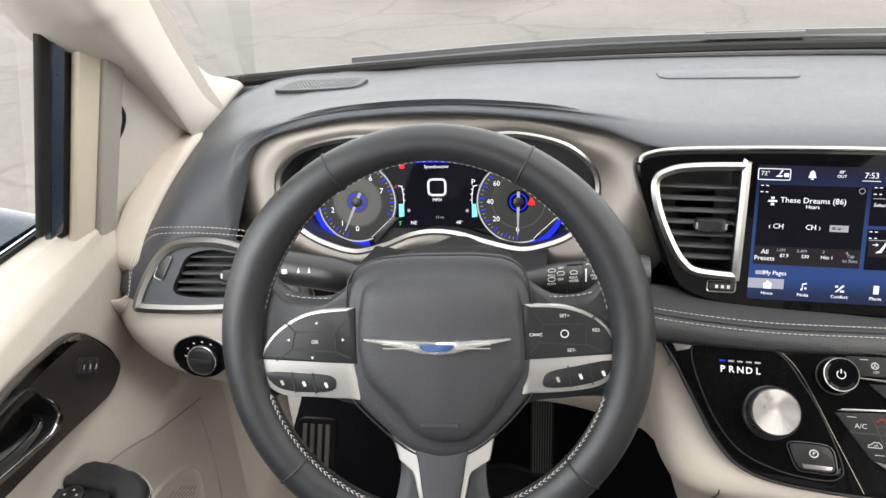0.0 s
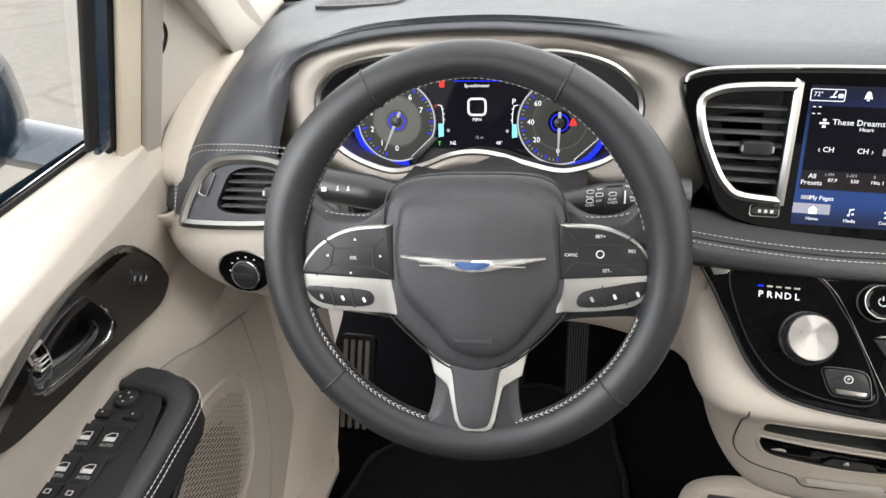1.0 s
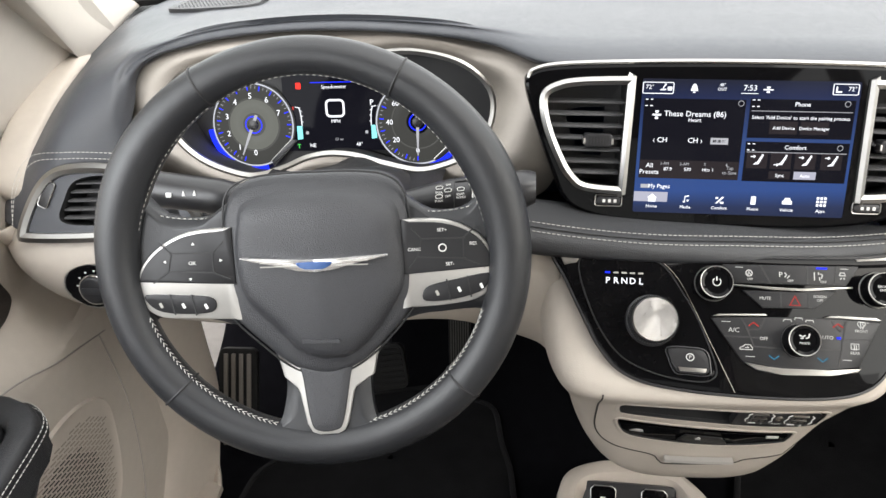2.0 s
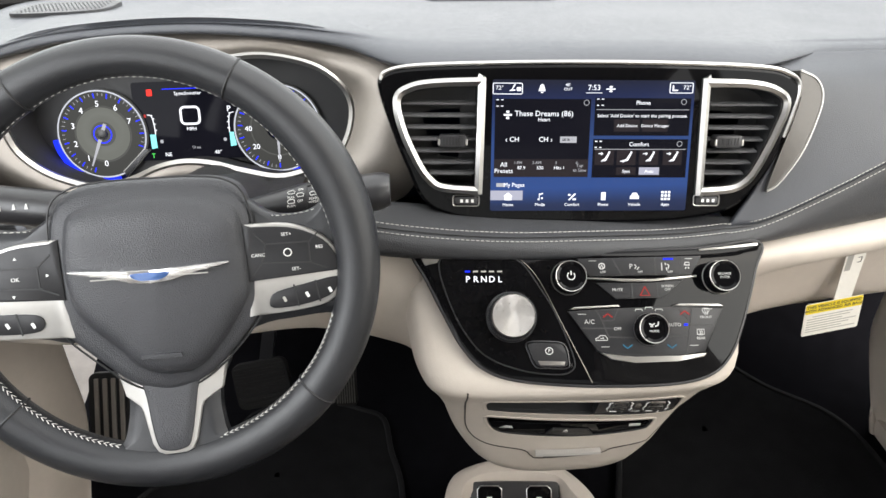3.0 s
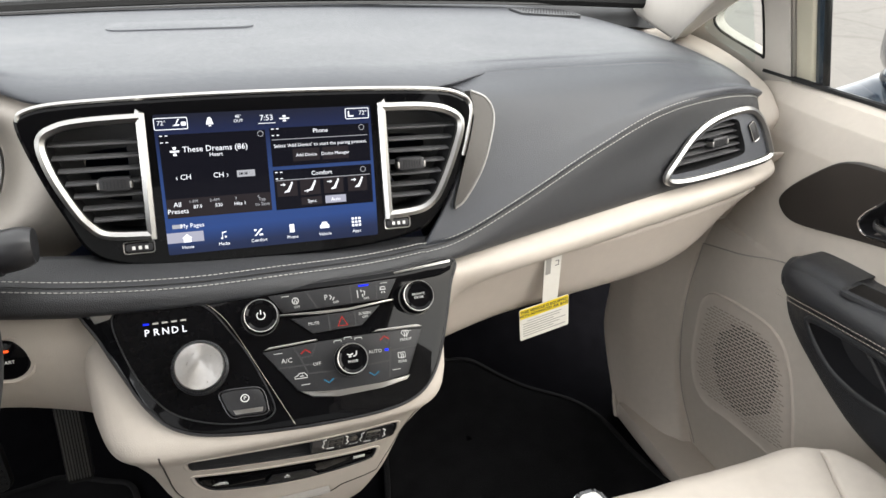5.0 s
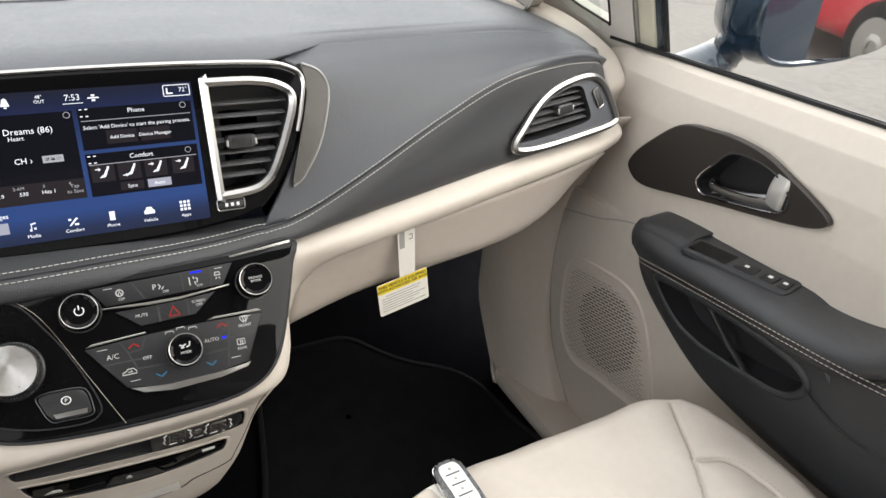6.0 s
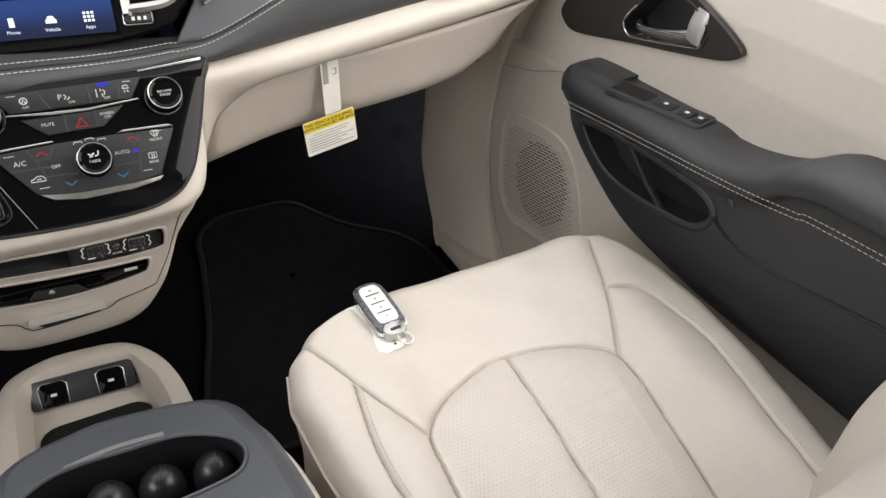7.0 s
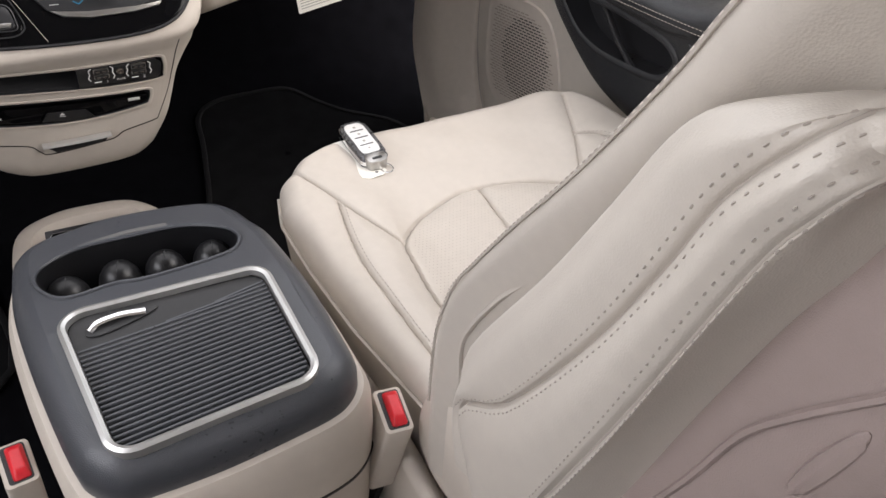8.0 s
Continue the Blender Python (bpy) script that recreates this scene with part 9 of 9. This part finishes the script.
cup_out = plan([(-0.0878, 0.4647), (-0.0824, 0.4898), (-0.0577, 0.5066), (-0.031, 0.5109), (0.0053, 0.5087), (0.0454, 0.5056), (0.072, 0.4961), (0.0965, 0.4761), (0.1037, 0.4532), (0.0929, 0.4325), (0.0664, 0.4263), (0.0277, 0.4243), (0.0013, 0.4253), (-0.0223, 0.4304), (-0.0572, 0.4273), (-0.0752, 0.4366)], 4)
# top deck, with the two openings
deck = bmesh.new()
rim_rows = [crom(con_out(k, con_top(dz)), 6, True) for k, dz in ((0.0065, -0.042), (0.006, -0.026), (0.002, -0.013), (-0.005, -0.005), (-0.011, -0.0012), (-0.016, 0.0))]
inn = rim_rows[-1]
DECK = mat("dark_grey_console_top", (0.050, 0.053, 0.061), 0.33, var=0.06, scale=25, grain=0.35, grain_scale=1100, cells=True)
part("deck_rim", grid(rim_rows, closed_u=True), DECK, con)


def holed(outline, holes, zf, name, material, parent):
    """A level sheet with openings, as a fine net cut along the outlines."""
    bm = bmesh.new()
    loops = []
    for poly in [outline] + holes:
        vs = [bm.verts.new((p[0], p[1], zf(p[0], p[1]))) for p in poly]
        loops += [bm.edges.new((vs[i - 1], vs[i])) for i in range(len(vs))]
    bmesh.ops.triangle_fill(bm, use_beauty=True, use_dissolve=False, edges=loops)
    gone = []
    for f in bm.faces:
        c = f.calc_center_median()
        if any(inside(h, (c.x, c.y)) for h in holes):
            gone.append(f)
    bmesh.ops.delete(bm, geom=gone, context="FACES")
    return part(name, bm, material, parent, "", 20)


holed([(p.x, p.y) for p in inn], [frame_out, cup_out], con_top(0.0), "deck", DECK, con)
# cupholders: two round wells joined
zt = con_top(0.0)
CUP = mat("black_cup_liner", (0.009, 0.009, 0.01), 0.35, var=0.1, spec=0.35)
cw = [[V((p[0], p[1], zt(*p))) for p in cup_out], [V((p[0] * 0.98, 0.475 + (p[1] - 0.475) * 0.93, zt(*p) - 0.008)) for p in cup_out], [V((p[0] * 0.95, 0.478 + (p[1] - 0.478) * 0.95, zt(*p) - 0.07)) for p in cup_out], [V((0.01 + (p[0] - 0.01) * 0.3, 0.485 + (p[1] - 0.478) * 0.3, 0.365)) for p in cup_out]]
part("cupholder_well", grid(cw, closed_u=True), CUP, con, "black double cupholder")
part("cupholder_rim", sweep([V((p[0], p[1], zt(*p) + 0.0005)) for p in cup_out], disc(0.0022, 6), (0, 0, 1), closed=True), DECK, con)
for x, y in ((-0.0655, 0.480), (-0.0158, 0.484), (0.0292, 0.481), (0.077, 0.476)):
    lug = part("cup_grip", grid([[V((x + 0.0215 * math.cos(a) * math.sin(e), y - 0.004 + 0.0215 * math.sin(a) * math.sin(e), 0.432 + 0.027 * math.cos(e))) for a in [i * math.pi / 9 for i in range(18)]] for e in [0.05 + 0.56 * math.pi * k / 7 for k in range(8)]], closed_u=True, cap=True), CUP, con, "soft rubber cup grip")
    part("slit", sweep([(x - 0.003, y - 0.016, 0.4535), (x, y - 0.009, 0.4583), (x + 0.003, y + 0.001, 0.4587)], disc(0.0006, 5), (0, 0, 1)), BLACK, lug)
part("divider", prism([(-0.0062, 0.4232), (0.0277, 0.4212), (0.0202, 0.4356), (0.0051, 0.4377)], Matrix.Identity(4), 0.42, 0.470, 0.002), DECK, con)
part("label_plate", sweep(crom([(-0.0434, 0.5114, zt(0, 0.5114) + 0.0003), (-0.0004, 0.5167, zt(0, 0.5167) + 0.0003), (0.0426, 0.5124, zt(0, 0.5124) + 0.0003)], 5), [(-0.004, -0.001), (-0.0025, 0.001), (0.0025, 0.001), (0.003, -0.001)], (0, 0, 1)), mat("grey_strip", (0.13, 0.128, 0.125), 0.4, 0.3), con, "grey strip before the cupholders")
# bright frame and roller lid
fz = [V((p[0], p[1], zt(*p) + 0.001)) for p in frame_out]
part("lid_frame", sweep(fz, [(-0.0038, -0.002), (-0.0032, 0.004), (0.0, 0.0058), (0.0032, 0.004), (0.0038, -0.004)], (0, 0, 1), closed=True), SILVER, con, "satin silver frame")
# black bed: shade between the slats is put into its colour
lid = part("roller_lid", prism(shrink(frame_out, 0.004), Matrix.Translation((0, 0, zt(0.02, 0.3))), -0.02, -0.005), BLACK, con, "ribbed roller lid, its bed black for the gaps' shade")
fr_in = shrink(frame_out, 0.0055)
for i in range(23):
    y = 0.2472 + i * 0.00550
    xs_ = sorted(a[0] + (b[0] - a[0]) * (y - a[1]) / (b[1] - a[1]) for a, b in zip(fr_in, fr_in[1:] + fr_in[:1]) if (a[1] - y) * (b[1] - y) < 0)
    w0, w1 = xs_[0], xs_[-1]
    if i > 20:
        w0 = 0.0106 if i == 21 else 0.0556
    part("slat", sweep([(w0, y - 0.004, zt(0, y) - 0.0055), (w1, y + 0.004, zt(0, y) - 0.0055)], [(-0.0018, 0), (-0.0016, 0.0026), (-0.0008, 0.0036), (0.0008, 0.0036), (0.0016, 0.0026), (0.0018, 0)], (0, 0, 1)), DECK, lid)
# the recess's dark, painted as a black plate level with the slats
part("handle_hollow_shade", prism(crom([(-0.0549, 0.3695), (-0.0475, 0.3818), (-0.0194, 0.3827), (0.0069, 0.3803), (-0.0044, 0.3729), (-0.0409, 0.365)], 5, True), Matrix.Translation((0, 0, zt(0, 0.38))), -0.012, -0.0008, 0.001), BLACK, lid)
part("lid_handle", sweep(crom([(-0.0512, 0.3719, zt(0, 0.38)), (-0.0428, 0.3763, zt(0, 0.38) + 0.003), (-0.024, 0.3783, zt(0, 0.38) + 0.003), (-0.0034, 0.3773, zt(0, 0.38))], 6), [(0.0036 * math.cos(a), 0.003 * math.sin(a)) for a in [i * math.pi / 4 for i in range(8)]], (0, 0, 1)), CHROME, lid, "bright lid handle")

# ---- low tray under the stack ----
tray = thing("front_tray", (-0.02, 0.9, 0.0), "low beige open tray with two sockets, on the floor", "tray")


def tray_out(k, z):
    pts = [(0.088 + k, 0.62), (0.086 + k, 0.82), (0.077 + k, 0.905), (0.058 + k * 0.7, 0.952 + k * 0.7), (0.03, 0.988 + k), (-0.035, 1.0 + k), (-0.09, 0.998 + k), (-0.132 - k * 0.7, 0.975 + k * 0.7), (-0.146 - k, 0.92), (-0.148 - k, 0.80), (-0.143 - k, 0.62)]
    return [V((x, y, z)) for x, y in pts]


def t_top(p):
    return 0.142 - 0.05 * max(0, 0.95 - p.y)


rows = []
for k, dz in ((0.02, -0.14), (0.022, -0.03), (0.018, -0.006), (0.006, 0.0), (-0.01, -0.003), (-0.02, -0.02), (-0.028, -0.10), (-0.05, -0.118)):
    rows.append([V((p.x, p.y, max(0.005, t_top(p) + dz))) for p in crom(tray_out(k, 0), 6)])
part("body", grid(rows), BEIGE_LOW, tray)
part("bottom", prism([(0.085, 0.60), (0.083, 0.86), (0.058, 0.94), (0.02, 0.972), (-0.09, 0.98), (-0.132, 0.95), (-0.142, 0.90), (-0.14, 0.60)], Matrix.Identity(4), 0.01, 0.088), BEIGE_LOW, tray)
bp = axes((-0.042, 0.962, 0.113), (1, -0.06, 0), (0, 0.62, 0.78))
plate = part("socket_plate", prism(rect(-0.078, -0.024, 0.078, 0.022, 0.008), bp, -0.006, 0.004, 0.002), SHADE, tray, "dark socket plate")
for k in (-0.042, 0.042):
    b = part("socket_cover", prism(rect(k - 0.021, -0.022, k + 0.021, 0.016, 0.006), bp, 0.002, 0.007, 0.002), PIANO, plate)
    part("cover_edge", sweep([bp @ V((*p, 0.007)) for p in ((k - 0.02, -0.02), (k - 0.021, 0.01), (k - 0.015, 0.016), (k + 0.015, 0.016), (k + 0.021, 0.01), (k + 0.02, -0.02))], disc(0.0008, 5), bp.to_3x3() @ V((0, 0, 1))), SATIN, b)
    part("cover_mark", prism(rect(k - 0.0045, -0.0065, k + 0.0045, -0.002, 0.001), bp, 0.0068, 0.0074), WHITE, b, "", 0)
part("mat", prism(rect(-0.118, 0.62, 0.048, 0.912, 0.03), Matrix.Identity(4), 0.08, 0.092, 0.004), RUBBER, tray, "dark rubber tray mat")

# ---- pedals, mats, hang tag ----
def pedal(name, quad, label, ribs, level=False, rib_mat=PEDAL):
    p = thing(name, quad[0], label, "pedal")
    a, b, c, d = (V(q) for q in quad)
    n = (b - a).cross(d - a).normalized()
    if n.y > 0:
        n = -n
    w = (b - a)
    m = axes((a + b + c + d) / 4, w, (d - a))
    hw, hh = w.length / 2, (d - a).length / 2
    part("plate", prism(rect(-hw, -hh, hw, hh, min(hw, hh) * 0.35), m, -0.012, 0.004, 0.003), RUBBER, p)
    for i in range(ribs):
        if level:
            v = -hh + 2 * hh * (i + 1) / (ribs + 1)
            part("rib", prism(rect(-hw * 0.9, v - hh / ribs * 0.5, hw * 0.9, v + hh / ribs * 0.5, 0.002), m, 0.0, 0.007, 0.002), RUBBER, p)
            continue
        u = -hw + 2 * hw * (i + 1) / (ribs + 1)
        part("rib", prism(rect(u - hw / ribs * 0.45, -hh * 0.9, u + hw / ribs * 0.45, hh * 0.9, 0.002), m, 0.0, 0.0075, 0.002), rib_mat, p)
    return p, m


pedal("footrest", [(-0.847, 1.128, 0.0), (-0.766, 1.128, 0.0), (-0.768, 1.238, 0.187), (-0.818, 1.238, 0.187)], "grey ribbed footrest at the side of the footwell", 4, rib_mat=mat("grey_footrest_rib", (0.20, 0.185, 0.165), 0.45, 0.3, var=0.15, scale=50))
bp2, bm2 = pedal("brake_pedal", [(-0.545, 1.17, 0.135), (-0.44, 1.17, 0.155), (-0.45, 1.21, 0.235), (-0.552, 1.21, 0.215)], "black ribbed brake pedal on its arm", 7, True)
part("arm", sweep(crom([(-0.495, 1.21, 0.19), (-0.49, 1.30, 0.26), (-0.48, 1.38, 0.42), (-0.48, 1.40, 0.54)], 5), [(-0.008, -0.012), (-0.008, 0.012), (0.008, 0.012), (0.008, -0.012)], (1, 0, 0)), SHADE, bp2)
pedal("accelerator_pedal", [(-0.372, 1.175, 0.135), (-0.330, 1.175, 0.135), (-0.308, 1.22, 0.30), (-0.346, 1.22, 0.296)], "long black accelerator pedal", 8)


BINDING = mat("mat_binding_tape", (0.0065, 0.0065, 0.007), 0.75, var=0.15, grain=0.5, grain_scale=1500, spec=0.2)


def floor_mat(pts, label):
    f = thing("floor_mat", (pts[0][0], pts[0][1], 0.0), label, "floor mat", group="floor mats")
    ol = [(p.x, p.y) for p in crom(pts, 5, True)]

    def zf(x, y, k):
        return lerp_table(FLOOR_LINE, y)[0] + 0.021 + k

    bm = bmesh.new()
    cx, cy = sum(p[0] for p in ol) / len(ol), sum(p[1] for p in ol) / len(ol)
    rows = [[V((cx + (p[0] - cx) * s, cy + (p[1] - cy) * s, zf(cx + (p[0] - cx) * s, cy + (p[1] - cy) * s, k))) for p in ol] for s, k in ((1, 0.0), (1, 0.012), (0.9, 0.014), (0.7, 0.014), (0.4, 0.014), (0.02, 0.014))]
    part("carpet", grid(rows, closed_u=True, bm=bm), MATRUB, f)
    part("binding", sweep([V((p[0], p[1], zf(p[0], p[1], 0.012))) for p in ol], [(0.006 * math.cos(a), 0.005 * math.sin(a)) for a in [i * math.pi / 4 for i in range(8)]], (0, 0, 1), closed=True), BINDING, f, "black bound edge")


floor_mat([(0.115, 0.78), (0.138, 0.93), (0.18, 1.075), (0.207, 1.20), (0.222, 1.28), (0.234, 1.352), (0.28, 1.385), (0.37, 1.39), (0.455, 1.383), (0.515, 1.33), (0.562, 1.28), (0.66, 1.19), (0.69, 1.05), (0.68, 0.78)], "black carpet mat in the passenger footwell")
floor_mat([(-0.74, 0.75), (-0.74, 1.0), (-0.71, 1.075), (-0.66, 1.10), (-0.60, 1.14), (-0.55, 1.26), (-0.45, 1.29), (-0.396, 1.295), (-0.322, 1.265), (-0.275, 1.237), (-0.258, 1.15), (-0.235, 1.03), (-0.24, 0.75)], "black carpet mat in the driver footwell")
# airbag notice hanging from the glovebox
hang = thing("airbag_hang_tag", (0.36, 0.90, 0.49), "white hang tag with a yellow printed head, on the glovebox", "tag")
SM = axes((0.367, 0.888, 0.602), (1, 0.10, 0.12), (0.12, -0.10, 1))
part("strap", prism([(-0.014, 0.06), (0.014, 0.054), (0.0125, -0.05), (-0.0125, -0.05)], SM, 0.0, 0.0006), PAPER, hang)
part("strap_bars", prism([(-0.011, 0.045), (-0.003, 0.045), (-0.003, 0.0), (-0.011, 0.0)], SM, 0.0005, 0.0009), INK_GREY, hang, "printed bars", 0)
part("strap_mark", sweep([SM @ V((*p, 0.0009)) for p in ((0.004, 0.02), (0.009, 0.02), (0.009, 0.012), (0.004, 0.012))], disc(0.0006, 4), SM.to_3x3() @ V((0, 0, 1))), INK, hang, "", 0)
HT = axes((0.370, 0.90, 0.519), (1, 0.06, 0.145), (-0.145, -0.05, 1))
card = part("card", prism(rect(-0.040, -0.0285, 0.040, 0.0285, 0.003), HT, 0.0, 0.0006), PAPER, hang)
part("yellow_head", prism(rect(-0.0392, 0.011, 0.0392, 0.0277, 0.002), HT, 0.0003, 0.0011), YELLOW, card, "yellow printed head", 0)
lettering("THIS VEHICLE IS EQUIPPED\nWITH ADVANCED AIR BAGS", 0.0064, at(HT, 0, 0.0192, 0.0012), INK, card, bold=0.00012)
for i in range(7):
    v = 0.005 - i * 0.0044
    part("print_line", prism(rect(-0.028 if i == 0 else -0.035, v - 0.0006, 0.028 if i == 0 else 0.035 - 0.010 * (i % 3), v + 0.0006), HT, 0.0003, 0.0009), INK_GREY, card, "", 0)


# ---- parked cars outside ----
def parked_car(at_, turn, paint, label):
    car = thing("parked_car", (at_[0], at_[1], GROUND_Z), label, "car", group="parked cars")
    m = pose(at_[0], at_[1], GROUND_Z, 0, 0, turn)
    body = []
    for x, w, lo, hi in ((-2.25, 0.62, 0.38, 0.62), (-2.2, 0.78, 0.28, 0.72), (-1.9, 0.88, 0.22, 0.80), (-1.1, 0.91, 0.2, 0.92), (0.0, 0.92, 0.2, 0.95), (1.2, 0.91, 0.2, 0.97), (1.95, 0.88, 0.24, 0.95), (2.15, 0.78, 0.34, 0.86), (2.2, 0.6, 0.42, 0.74)):
        c, h = (lo + hi) / 2, (hi - lo) / 2
        body.append([m @ V((x, w * math.copysign(abs(math.cos(a)) ** 0.35, math.cos(a)), c + h * math.copysign(abs(math.sin(a)) ** 0.45, math.sin(a)))) for a in [2 * math.pi * i / 32 for i in range(32)]])
    part("body", grid(body, closed_u=True, cap=True), paint, car)
    cab = [[m @ V((x, y, z)) for x, y in ((a, -w), (a + 0.1, -w), (b, -w), (b, w), (a + 0.1, w), (a, w))] for a, b, w, z in ((-1.2, 1.9, 0.86, 0.9), (-0.55, 1.55, 0.74, 1.28), (-0.2, 1.2, 0.66, 1.44))]
    part("cabin", grid(cab, closed_u=True, cap=True), SHADE, car, "dark glazed cabin")
    for x in (-1.4, 1.35):
        for y in (-0.86, 0.86):
            wm = m @ pose(x, y, 0.32, 90, 0, 0)
            w = part("wheel", turned(wm, 0, [(0.32, -0.10), (0.33, -0.06), (0.33, 0.06), (0.32, 0.10), (0.22, 0.10)], 28), RUBBER, car, "black tyre")
            part("rim", turned(wm, 0, [(0.21, -0.104), (0.20, -0.09), (0.05, -0.11), (0.21, 0.104), (0.05, 0.11)], 20), SATIN, w)
    for y in (-0.62, 0.62):
        part("headlamp", prism(rect(-0.16, -0.06, 0.16, 0.06, 0.04), m @ pose(-2.16, y, 0.64, 90, 0, 90), -0.05, 0.03, 0.02), CHROME, car, "clear headlamp")
        part("tail_lamp", prism(rect(-0.14, -0.06, 0.14, 0.06, 0.03), m @ pose(2.12, y, 0.78, 90, 0, 90), -0.04, 0.06, 0.02), RED, car, "red tail lamp")
    return car


parked_car((-2.0, 15.3), 90, mat("pale_grey_car_paint", (0.42, 0.45, 0.48), 0.3, 0.4, var=0.03, coat=1.0), "pale grey car parked on the asphalt ahead")
parked_car((4.6, -4.6), 82, mat("red_car_paint", (0.45, 0.02, 0.03), 0.3, 0.2, var=0.03, coat=1.0), "red car parked beside on the asphalt")
